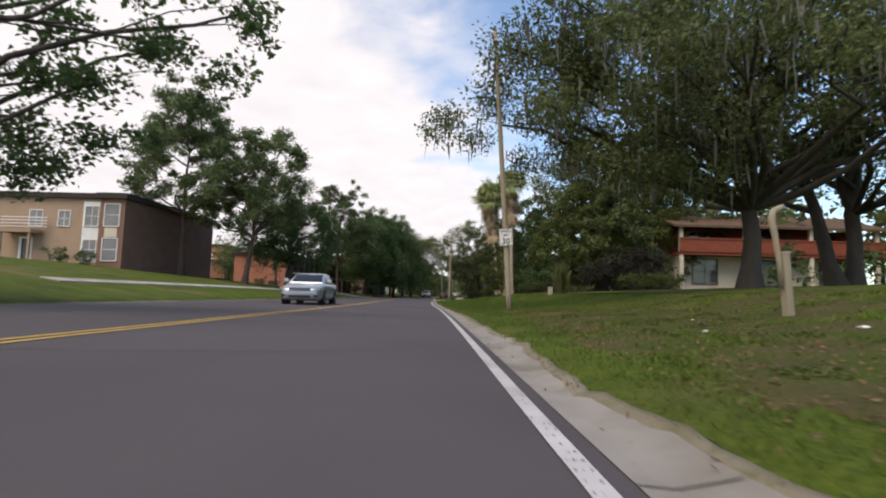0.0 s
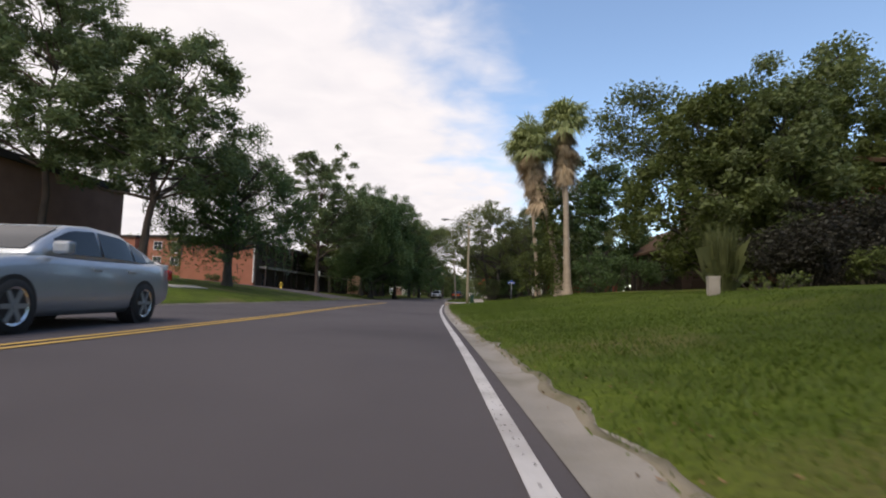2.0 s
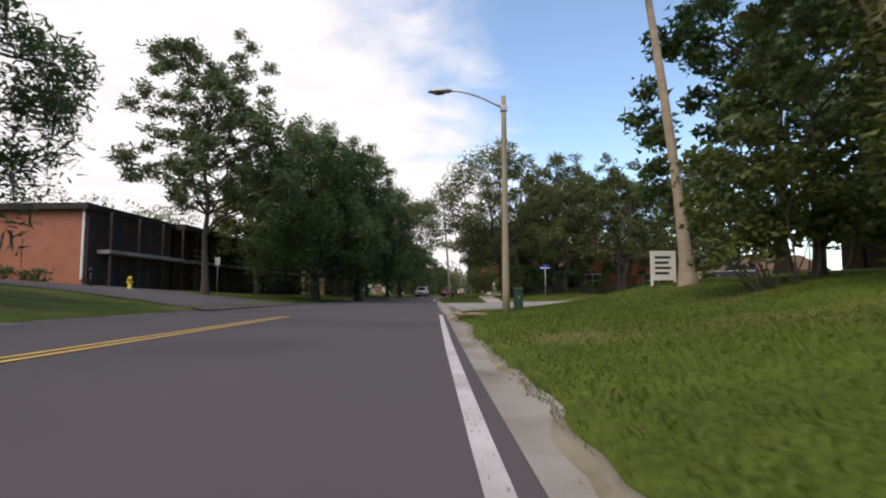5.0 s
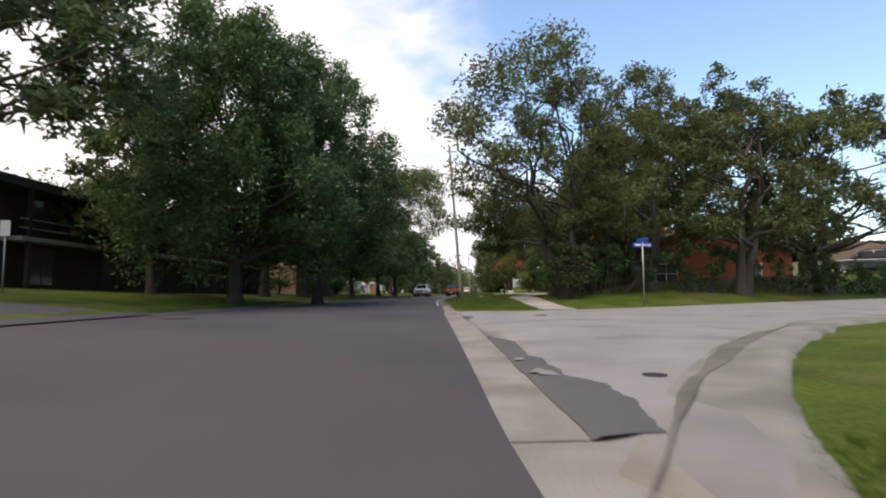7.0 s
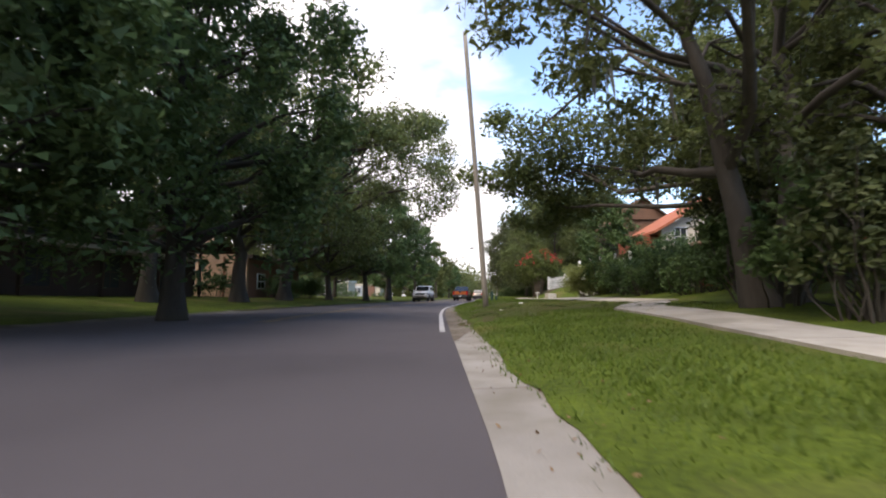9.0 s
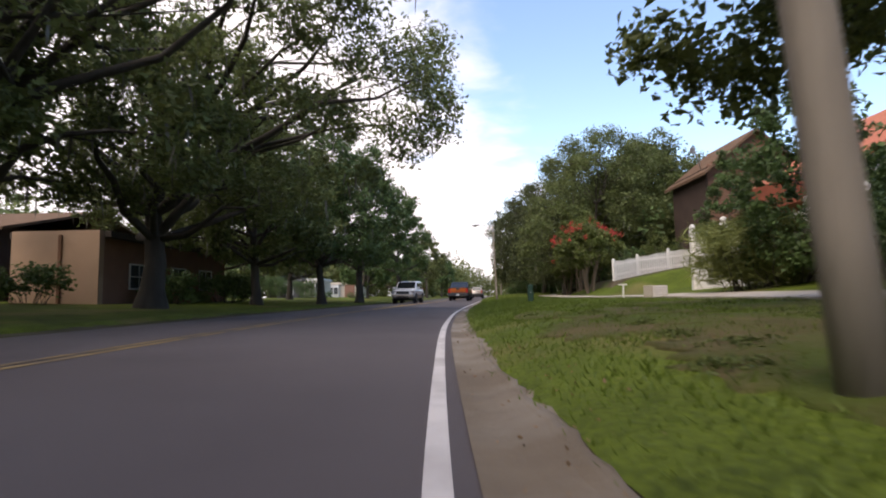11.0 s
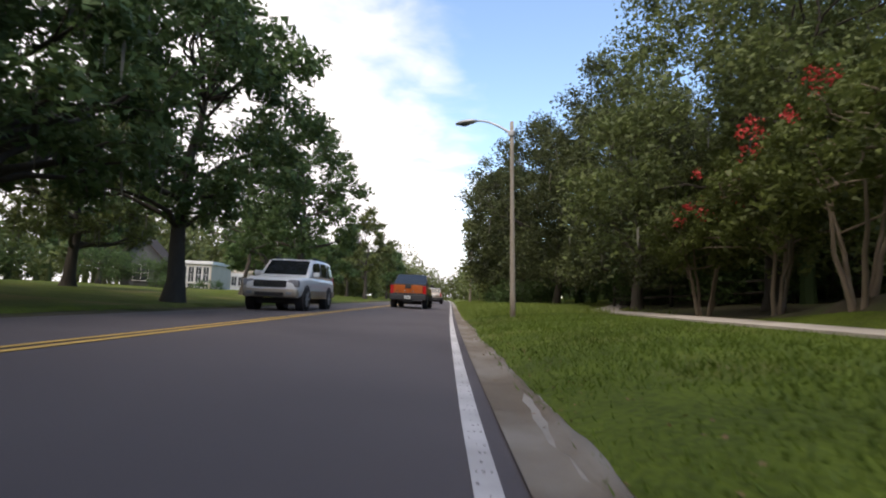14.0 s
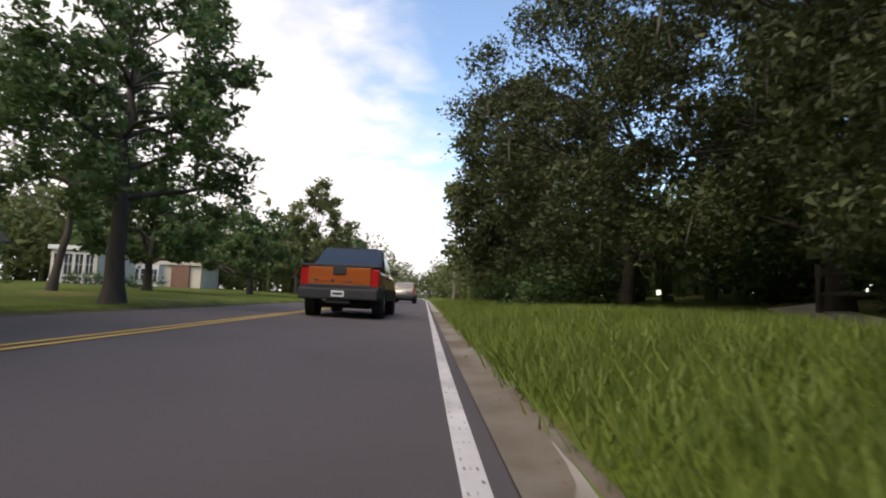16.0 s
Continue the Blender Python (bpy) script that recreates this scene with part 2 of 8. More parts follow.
glass_blind = mat("window glass over blinds", (0.23, 0.23, 0.22), (0.15, 0.15, 0.15), rough=0.12, scale=1.0, fine=8, bump=0.0, spec=0.5)
trunk_wash = mat("pale washed trunk", (0.30, 0.28, 0.25), (0.20, 0.18, 0.16), rough=0.95, scale=2, fine=22, bump=0.6)
iron_dark = mat("dark iron", (0.03, 0.03, 0.032), (0.045, 0.04, 0.04), rough=0.6, scale=3, fine=30, bump=0.1, metal=0.4)
hydrant_yellow = mat("yellow painted iron", (0.60, 0.42, 0.06), (0.48, 0.33, 0.05), rough=0.5, bump=0.05)

# ---- plan: the white edge line is the spine, d is metres to its right ----
SPINE_Y = np.arange(-40.0, 420.1, 1.0)
_knots_y = [-40, 0, 8, 16, 24, 32, 40, 48, 56, 64, 72, 80, 88, 96, 104, 112, 120, 128, 136, 144, 152, 230, 300, 420]
_knots_x = [2.6, 0.61, 0.20, -0.24, -0.76, -1.40, -1.96, -2.35, -2.66, -2.97, -3.34, -3.75, -4.14, -4.52, -4.68, -4.50, -4.03, -3.41, -2.75, -2.05, -1.36, 5.4, 9.5, 8.0]
_raw = np.interp(SPINE_Y, _knots_y, _knots_x)
_pad = np.pad(_raw, 4, mode="reflect", reflect_type="odd")
SPINE_X = np.convolve(_pad, np.array([1, 2, 3, 4, 5, 4, 3, 2, 1]) / 25.0, mode="valid")


def rx(y):
    return np.interp(y, SPINE_Y, SPINE_X)


def yellow_d(y):
    return np.interp(y, [-20, 6, 20, 31, 40, 93, 128], [-5.0, -4.9, -4.55, -4.15, -4.15, -4.05, -3.9])


def left_d(y):
    return np.interp(y, [-20, 20, 30, 45, 60, 98, 130, 200], [-11.0, -10.6, -9.9, -8.8, -8.4, -7.9, -7.3, -7.3])


def smooth(a, lo, hi):
    t = np.clip((a - lo) / (hi - lo), 0, 1)
    return t * t * (3 - 2 * t)


def street_near(x):
    return np.interp(x, [-12, -2.6, -2.1, -1.3, 0, 1.2, 3.2, 4.8, 10, 30, 80, 300], [58.0, 60.2, 61.1, 62.7, 64.8, 66.4, 68.7, 69.8, 73.0, 83.5, 106.0, 200.0])


def street_far(x):
    return np.interp(x, [-12, -3.8, -3.0, -1.5, 0, 3, 8, 20, 60, 300], [84, 79, 77, 76.2, 76.6, 78.2, 81.5, 88.5, 108.0, 220.0])


def street_off(x, y):
    """Metres outside the side street's edges, which leaves to the right; below nothing inside it."""
    return np.maximum(street_near(x) - y, y - street_far(x)) * 0.86


def gz(x, y):
    """Height of the ground."""
    x, y = np.asarray(x, float), np.asarray(y, float)
    d = x - rx(y)
    yd, ld = yellow_d(y), left_d(y)
    left_lift = np.interp(y, [0, 40, 90], [0.13, 0.08, 0.04])
    crown = np.interp(np.clip(-d, 0, 20) / -yd, [0, 1], [0, 0.07])
    crown = np.where(d < yd, 0.07 + (left_lift - 0.07) * np.clip((yd - d) / (yd - ld), 0, 1), crown)
    right = np.interp(d, [0.10, 0.30, 0.52, 0.75, 1.2, 2.8, 5.0, 7.2, 10, 16, 30, 80, 300], [0.0, -0.015, 0.03, 0.10, 0.14, 0.27, 0.50, 0.94, 1.2, 1.55, 1.95, 2.2, 2.2])
    beyond = smooth(y, 82, 92)
    low = 1 - 0.42 * smooth(y, 66, 76) * (1 - beyond)
    right = np.where(d > 0.75, 0.10 + (right - 0.10) * low, right)
    shelf = np.interp(d, [0.10, 0.30, 0.52, 0.75, 1.2, 1.7, 2.8, 5.0, 7.2, 10, 16, 30, 80, 300], [0.0, -0.015, 0.03, 0.10, 0.18, 0.26, 0.36, 0.42, 0.48, 0.85, 1.4, 1.95, 2.2, 2.2])
    bank = smooth(y, 115.3, 118.4) * (1 - smooth(y, 125, 131))
    shelf = shelf + bank * np.interp(d, [6.75, 7.15, 11.0, 16, 30], [0.0, 0.64, 0.85, 0.5, 0.0])
    right = right + (shelf - right) * beyond
    in_street = 1 - smooth(street_off(x, y), 0.2, 7.5)
    flat = np.interp(d, [0.1, 0.5, 1.0, 30, 300], [0.0, 0.01, 0.03, 0.30, 1.5])
    right = np.where(d > 0.1, right + (flat - right) * in_street, right)
    e = ld - d
    rise = np.interp(y, [-10, 40, 70, 100, 130, 170], [1.0, 1.0, 0.75, 0.42, 0.30, 0.25])
    left = left_lift + np.interp(e, [0, 0.35, 0.6, 4, 6, 10, 18, 40, 300], [0, 0.0, 0.10, 0.62, 0.95, 1.42, 2.2, 2.8, 3.0]) * np.where(e > 0.7, rise, 1.0)
    back = smooth(e, 27, 42) * (1 - smooth(y, 112, 126)) * smooth(y, 20, 60)
    left = left + (3.7 - left) * np.where(e > 1, back, 0.0)
    z = np.where(d > 0.1, right, np.where(e > 0, left, crown))
    return z


def g(x, y):
    return float(gz(x, y))


# ---- mesh helpers ----
def mesh_object(name, verts, faces, material, parent=None, label="", smooth_shade=False):
    me = bpy.data.meshes.new(name)
    me.from_pydata(verts.tolist() if hasattr(verts, "tolist") else verts, [], faces.tolist() if hasattr(faces, "tolist") else faces)
    me.materials.append(material)
    if smooth_shade:
        me.polygons.foreach_set("use_smooth", [True] * len(me.polygons))
    ob = new(name, me)
    if parent is not None:
        ob.parent = parent
    if label:
        tagged(ob, label)
    return ob


def part(name, bm, material, parent, label="", smooth_shade=False):
    me = bpy.data.meshes.new(name)
    bm.to_mesh(me)
    bm.free()
    me.materials.append(material)
    if smooth_shade:
        me.polygons.foreach_set("use_smooth", [True] * len(me.polygons))
    ob = new(name, me)
    ob.parent = parent
    if label:
        tagged(ob, label)
    return ob


def thing(name, x, y, label, category, z=None, rz=0.0, group=""):
    ob = new(name)
    ob.matrix_basis = pose(x, y, g(x, y) if z is None else z, 0, 0, rz)
    return tagged(ob, label, category, group)


def box_bm(boxes, bevel=0.0):
    """Boxes as (x0, y0, z0, x1, y1, z1), with rounded edges."""
    bm = bmesh.new()
    for x0, y0, z0, x1, y1, z1 in boxes:
        r = bmesh.ops.create_cube(bm, size=1.0)
        bmesh.ops.transform(bm, verts=r["verts"], matrix=Matrix.Translation(((x0 + x1) / 2, (y0 + y1) / 2, (z0 + z1) / 2)) @ Matrix.Diagonal((x1 - x0, y1 - y0, z1 - z0, 1)))
    if bevel:
        bmesh.ops.bevel(bm, geom=bm.edges[:], offset=bevel, segments=2, affect="EDGES", profile=0.6)
    return bm


def tube(points, radii, sides=8):
    """Vertices and faces of a tapered tube through the points."""
    pts = np.array(points, float)
    n = len(pts)
    tang = np.gradient(pts, axis=0)
    tang /= np.linalg.norm(tang, axis=1)[:, None] + 1e-9
    ref = np.where(np.abs(tang[:, 2:3]) < 0.9, np.array([[0, 0, 1.0]]), np.array([[1.0, 0, 0]]))
    if np.abs(tang[:, 2]).mean() > 0.6:
        ref = np.tile([[1.0, 0, 0]], (n, 1))
    else:
        ref = np.tile([[0.05, 0.05, 1.0]], (n, 1))
    a = np.cross(tang, ref)
    a /= np.linalg.norm(a, axis=1)[:, None] + 1e-9
    b = np.cross(tang, a)
    ang = np.linspace(0, 2 * math.pi, sides, endpoint=False)
    ring = pts[:, None, :] + np.array(radii)[:, None, None] * (a[:, None, :] * np.cos(ang)[None, :, None] + b[:, None, :] * np.sin(ang)[None, :, None])
    verts = ring.reshape(-1, 3)
    i, j = np.meshgrid(np.arange(n - 1), np.arange(sides), indexing="ij")
    i, j = i.ravel(), j.ravel()
    k = (j + 1) % sides
    faces = np.stack([i * sides + j, i * sides + k, (i + 1) * sides + k, (i + 1) * sides + j], 1)
    return verts, faces


def merge(pieces):
    vs, fs, o = [], [], 0
    for v, f in pieces:
        vs.append(v)
        fs.append(f + o)
        o += len(v)
    return np.concatenate(vs), np.concatenate(fs)


def closed_tube(points, radii, sides=10):
    """A tube with end caps, as lists."""
    v, f = tube(points, radii, sides)
    faces = f.tolist()
    faces.append(list(range(sides))[::-1])
    faces.append(list(range(len(v) - sides, len(v))))
    return v, faces


def tube_part(name, points, radii, material, parent, label="", sides=12):
    v, f = closed_tube(points, radii, sides)
    ob = mesh_object(name, v, f, material, parent, label)
    ob.data.polygons.foreach_set("use_smooth", [len(p.vertices) == 4 for p in ob.data.polygons])
    return ob


def leaf_cards(rng, centres, length, width, up=0.3, droop=0.0, three=False):
    """One small leaf for each centre: folded, or three-cornered where it is never seen from near."""
    n = len(centres)
    u = rng.normal(size=(n, 3))
    u[:, 2] = u[:, 2] * 0.6 - droop
    u /= np.linalg.norm(u, axis=1)[:, None]
    w = rng.normal(size=(n, 3))
    w[:, 2] += up
    v = np.cross(u, w)
    v /= np.linalg.norm(v, axis=1)[:, None] + 1e-9
    nn = np.cross(u, v)
    s = rng.uniform(0.6, 1.35, (n, 1))
    L, Wd = length * s, width * s * rng.uniform(0.8, 1.2, (n, 1))
    c = centres
    if three:
        return np.stack([c - u * L / 2 - v * Wd / 2, c - u * L / 2 + v * Wd / 2, c + u * L / 2], 1).reshape(-1, 3), np.arange(3 * n).reshape(n, 3)
    verts = np.stack([c - u * L / 2, c + v * Wd / 2 + nn * Wd * 0.22, c + u * L / 2, c - v * Wd / 2 + nn * Wd * 0.22], 1).reshape(-1, 3)
    faces = np.arange(4 * n).reshape(n, 4)
    return verts, faces

# ---- trees ----
def curve_limb(rng, a, b, ra, rb, sag=0.12, steps=6, sides=6):
    a, b = np.array(a, float), np.array(b, float)
    t = np.linspace(0, 1, steps)[:, None]
    span = np.linalg.norm(b - a)
    bend = rng.normal(size=3) * sag * span
    bend[2] = abs(bend[2]) * 0.6
    pts = a + (b - a) * t + bend * (np.sin(t * math.pi) ** 1.0) + np.concatenate([np.zeros((1, 3)), rng.normal(size=(steps - 2, 3)) * 0.025 * span, np.zeros((1, 3))])
    return tube(pts, np.linspace(ra, rb, steps), sides), pts


def lobe_leaves(rng, lobes, density, flat=0.8):
    """Points for leaves, thick near the outside of each clump and broken by gaps."""
    out = []
    for (cx, cy, cz, r) in lobes:
        n = int(density * 1.72 * r * r * rng.uniform(0.8, 1.2))
        d = rng.normal(size=(n, 3))
        d /= np.linalg.norm(d, axis=1)[:, None]
        rad = r * rng.uniform(0.12, 1.0, n) ** 0.55
        # twigs gather the leaves into small sprays
        k = max(6, n // 22)
        tw = d[rng.integers(0, n, k)]
        pick = rng.integers(0, k, n)
        d = np.where(rng.uniform(size=(n, 1)) < 0.62, tw[pick] * 0.74 + d * 0.34, d * 1.02)
        p = np.array([cx, cy, cz]) + d * rad[:, None] * np.array([1, 1, flat])
        out.append(p)
    return np.concatenate(out)


def tree(x, y, height, spread, name="oak_tree", label="", category="tree", seed=1, trunk_r=0.28, first=0.35, bark=None, leaf=None, leaf_len=0.22, leaf_wid=0.10,
         density=130, lobes=26, lobe_r=(0.16, 0.30), moss_n=0, lean=(0.0, 0.0), flat=0.75, stems=1, reach=(), squash=1.0, limb_n=None, group="", z=None, low_skirt=0.0, moss_len=1.1, base_wash=None, shape="dome", near=0, core=74):
    rng = np.random.default_rng(seed)
    ob = thing(name, x, y, label, category, z=z, group=group)
    bark, leaf = bark or bark_grey, leaf or leaf_oak
    zc0 = height * first
    tree_lobes = []
    lobes = int(lobes * 1.45)
    ph = rng.uniform(0, 2 * math.pi, 4)
    turn = rng.uniform(0, 2 * math.pi)
    for i in range(lobes):
        # clumps wound round the crown, most of them near its outside, on an uneven outline
        h = min(1.0, max(0.0, (i + rng.uniform(0, 1)) / lobes))
        a = turn + i * 2.39996 + rng.normal() * 0.22
        swell = 1 + 0.11 * math.sin(2 * a + ph[0] + 3 * h) + 0.09 * math.sin(3 * a + ph[1] - 4 * h) + 0.07 * math.sin(5 * a + ph[2]) + 0.06 * math.sin(9 * h + ph[3])
        r = spread * rng.uniform(*lobe_r) * 0.82
        if shape == "column":
            env = 1.0 - 0.75 * h ** 1.6
        elif shape == "pine":
            env = 1.0 - 0.55 * h
        else:
            env = min(0.78 + 1.1 * h, math.sqrt(max(0.03, 1 - (h * 0.97) ** 2.4)))
        deep = rng.uniform(0, 1)
        rr = max(0.0, spread * env * swell - 0.55 * r) * (rng.uniform(0.78, 1.0) if deep < 0.68 else math.sqrt(rng.uniform(0.0, 0.6)))
        zz = zc0 + (height * (1 + 0.5 * (swell - 1)) - zc0 - r * flat) * h
        tree_lobes.append((rr * math.cos(a) + lean[0] * h, rr * math.sin(a) * squash + lean[1] * h, max(zz, zc0 * 0.75), r))
    for (px, py, pz, r) in reach:
        tree_lobes.append((px - x, py - y, pz - ob.matrix_basis.translation.z, r))
    # trunk and limbs
    wood = []
    forks = []
    for s in range(stems):
        a = rng.uniform(0, 2 * math.pi)
        off = 0.0 if stems == 1 else trunk_r * 1.6
        b0 = np.array([math.cos(a) * off, math.sin(a) * off, -0.25])
        top = np.array([lean[0] * 0.7 + (math.cos(a) * spread * 0.35 if stems > 1 else rng.normal() * spread * 0.05), lean[1] * 0.7 + (math.sin(a) * spread * 0.35 if stems > 1 else rng.normal() * spread * 0.05), zc0 + (height - zc0) * (0.75 if shape in ("pine", "column") else 0.45)])
        steps = 9
        t = np.linspace(0, 1, steps)[:, None]
        pts = b0 + (top - b0) * t + rng.normal(size=(steps, 3)) * np.array([1, 1, 0]) * 0.03 * spread * t
        rad = trunk_r * (1 - 0.72 * t[:, 0]) * (1 + 0.55 * np.exp(-t[:, 0] * 22))
        wood.append(tube(pts, rad, 12))
        forks.append((pts, rad))
    order = sorted(range(len(tree_lobes)), key=lambda i: -tree_lobes[i][3])
    limbs = tree_lobes if limb_n is None else [tree_lobes[i] for i in order[:limb_n]]
    for (cx, cy, cz, r) in limbs:
        pts, rad = forks[rng.integers(0, len(forks))]
        want = cz - 0.55 * math.hypot(cx, cy)
        k = int(np.clip(np.searchsorted(pts[:, 2], max(want, zc0 * 0.55)), 1, len(pts) - 1))
        lim, lp = curve_limb(rng, pts[k], (cx, cy, cz), min(rad[k] * 0.62, 0.05 + 0.018 * math.hypot(cx, cy) + 0.03 * trunk_r), 0.025)
        wood.append(lim)
        for _ in range(3):
            d = rng.normal(size=3)
            d /= np.linalg.norm(d)
            tw, _p = curve_limb(rng, lp[rng.integers(3, 6)], np.array([cx, cy, cz]) + d * r * 0.75, 0.03, 0.008, 0.1, 3, 3)
            wood.append(tw)
    v, f = merge(wood)
    mesh_object("trunk", v, f, bark, ob, smooth_shade=True)
    if base_wash:
        tube_part("pale_trunk_base", [(0, 0, 0.0), (0, 0, 0.5), (0.0, 0, base_wash)], [trunk_r * 1.25, trunk_r * 1.07, trunk_r * 1.03], trunk_wash, ob, "pale lichen-washed lower trunk")
    p = lobe_leaves(rng, tree_lobes, density, flat)
    if low_skirt:
        q = p[rng.integers(0, len(p), int(len(p) * low_skirt))].copy()
        q[:, 2] -= rng.uniform(0.3, 2.2, len(q)) * 0.9
        p = np.concatenate([p, q[q[:, 2] > 0.8]])
    v, f = leaf_cards(rng, p, leaf_len * (1.12 if near else 1.22), leaf_wid * (1.3 if near else 1.42), droop=0.25, three=near < 2)
    # the heart of each clump: broader sprays of leaves
    core = int(core * 2.2) if near else core
    cs = []
    for (cx, cy, cz, r) in tree_lobes:
        d = rng.normal(size=(core, 3))
        d /= np.linalg.norm(d, axis=1)[:, None]
        cs.append((np.array([cx, cy, cz]) + d * r * (rng.uniform(0.05, 1, (core, 1)) ** 0.5) * np.array([0.78, 0.78, 0.78 * flat]), np.full(core, r)))
    q, qr = np.concatenate([c[0] for c in cs]), np.concatenate([c[1] for c in cs])
    v2, f2 = leaf_cards(rng, q, 1.0, 0.62, three=True)
    v2 = (v2.reshape(-1, 3, 3) - q[:, None]) * (np.clip(qr, 0.6, 1.6) * (0.105 if near else 0.19))[:, None, None] + q[:, None]
    if near:
        mesh_object("inner_crown", v2.reshape(-1, 3), f2, leaf, ob)
    else:
        v, f = merge([(v, f), (v2.reshape(-1, 3), f2)])
    mesh_object("crown", v, f, leaf, ob)
    if moss_n:
        c = p[rng.integers(0, len(p), moss_n)]
        ln, wd = rng.uniform(0.25, 0.85, moss_n) * moss_len, rng.uniform(0.012, 0.045, moss_n)
        a = rng.uniform(0, math.pi, moss_n)
        dx = np.stack([np.cos(a) * wd, np.sin(a) * wd, np.zeros(moss_n)], 1)
        dn = np.stack([rng.normal(size=moss_n) * 0.06, rng.normal(size=moss_n) * 0.06, -ln], 1)
        mv = np.stack([c - dx, c + dx, c + dx * 0.9 + dn * 0.55, c + dn, c - dx * 0.9 + dn * 0.55], 1).reshape(-1, 3)
        mesh_object("hanging_moss", mv, np.arange(5 * moss_n).reshape(moss_n, 5), moss, ob, "grey-green strands of hanging moss")["kind"] = "stuff"
    return ob


def shrub(x, y, height, spread, label, seed=1, leaf=None, density=260, leaf_len=0.13, leaf_wid=0.075, name="shrub", category="shrub", length=None, rz=0.0, group="", lobes=20, z=None):
    """A rounded bush, or a hedge where a length is given."""
    rng = np.random.default_rng(seed)
    ob = thing(name, x, y, label, category, z=z, rz=rz, group=group)
    L = length or spread
    tl, wood = [], []
    for i in range(lobes):
        h = rng.uniform(0.25, 0.85)
        r = min(height, spread) * rng.uniform(0.24, 0.42)
        tl.append((rng.uniform(-1, 1) * max(0.05, L - r * 0.6), rng.uniform(-1, 1) * max(0.05, spread - r) * 0.8, max(r * 0.55, height * h - r * 0.4), r))
        wood.append(curve_limb(rng, (tl[-1][0] * 0.45, tl[-1][1] * 0.45, -0.1), tl[-1][:3], 0.02, 0.008, 0.08, 5, 4)[0])
    v, f = merge(wood)
    mesh_object("stem", v, f, bark_grey, ob, smooth_shade=True)["kind"] = "stuff"
    p = lobe_leaves(rng, tl, density, 0.85)
    p[:, 2] = np.abs(p[:, 2])
    v, f = leaf_cards(rng, p, leaf_len, leaf_wid)
    mesh_object("foliage", v, f, leaf or leaf_shrub, ob)
    return ob


def palm(x, y, height, bend, label, seed, skirt=2.2, r=0.22, crown=1.0, ivy=0.0):
    rng = np.random.default_rng(seed)
    ob = thing("palm_tree", x, y, label, "palm", group="palms on the verge")
    t = np.linspace(0, 1, 14)[:, None]
    pts = np.array([0, 0, -0.2]) + np.array([bend[0], bend[1], height + 0.2]) * np.concatenate([t ** 1.3, t ** 1.3, t], 1)
    rad = r * (1 - 0.45 * t[:, 0]) * (1 + 0.9 * np.exp(-t[:, 0] * 16)) * (1 + 0.03 * rng.normal(size=14))
    v, f = tube(pts, rad, 14)
    mesh_object("trunk", v, f, bark_palm, ob, smooth_shade=True)
    top = pts[-1]
    # fan leaves: a stalk and a folded fan of narrow leaflets
    for kind, n, lo, hi, material in (("green", 62, -0.45, 1.3, leaf_palm), ("dry", 150, -1.45, -0.75, leaf_dead)):
        fans, stalks = [], []
        for i in range(n):
            az, el = rng.uniform(0, 2 * math.pi), rng.uniform(lo, hi)
            d = np.array([math.cos(az) * math.cos(el), math.sin(az) * math.cos(el), math.sin(el)])
            low = rng.uniform(0, 1) ** 1.4
            base = top - (np.array([bend[0], bend[1], height]) / height * (low * skirt) if kind == "dry" else np.array([0, 0, rng.uniform(-0.2, 0.35)]))
            sl = rng.uniform(0.6, 1.25) * crown * (0.62 - 0.3 * low if kind == "dry" else 0.9)
            hub = base + d * sl
            stalks.append(tube([base, base + d * sl * 0.55, hub], [0.03, 0.022, 0.015], 4))
            side = np.cross(d, [0, 0, 1])
            side /= np.linalg.norm(side) + 1e-9
            nor = np.cross(side, d)
            fl = rng.uniform(0.7, 1.1) * crown * (1.12 if kind == "green" else rng.uniform(0.6, 1.2))
            m = 17
            ang = np.linspace(-1.5, 1.5, m) * (1.0 if kind == "green" else 0.45)
            dirs = d[None] * np.cos(ang)[:, None] + side[None] * np.sin(ang)[:, None] + nor[None] * (rng.normal(size=m) * 0.10)[:, None]
            tips = hub + dirs * fl * rng.uniform(0.85, 1.1, (m, 1)) - np.array([0, 0, 1]) * ((0.42 if kind == "green" else 0.25) * fl * rng.uniform(0.3, 1.6, (m, 1)))
            mids = hub + dirs * fl * 0.55
            per = np.cross(dirs, nor) * 0.045 * fl
            fv = np.stack([np.repeat(hub[None], m, 0), mids - per, tips, mids + per], 1).reshape(-1, 3)
            fans.append((fv, np.arange(4 * m).reshape(m, 4)))
        v, f = merge(fans + stalks)
        mesh_object("fan_leaves" if kind == "green" else "dry_leaf_skirt", v, f, material, ob, "green fan leaves" if kind == "green" else "hanging skirt of dry brown leaves")
    if ivy:
        n = 2600
        h = rng.uniform(0, 1, n) * ivy
        a = rng.uniform(0, 2 * math.pi, n)
        i = np.clip((h * 13).astype(int), 0, 12)
        c = pts[i] + (pts[i + 1] - pts[i]) * (h * 13 - i)[:, None] + np.stack([np.cos(a), np.sin(a), 0 * a], 1) * (0.25 + 0.5 * rng.uniform(0, 1, n) ** 2)[:, None]
        v, f = leaf_cards(rng, c, 0.2, 0.11)
        mesh_object("climbing_vine", v, f, leaf_shrub, ob, "green vine climbing the trunk")
    return ob


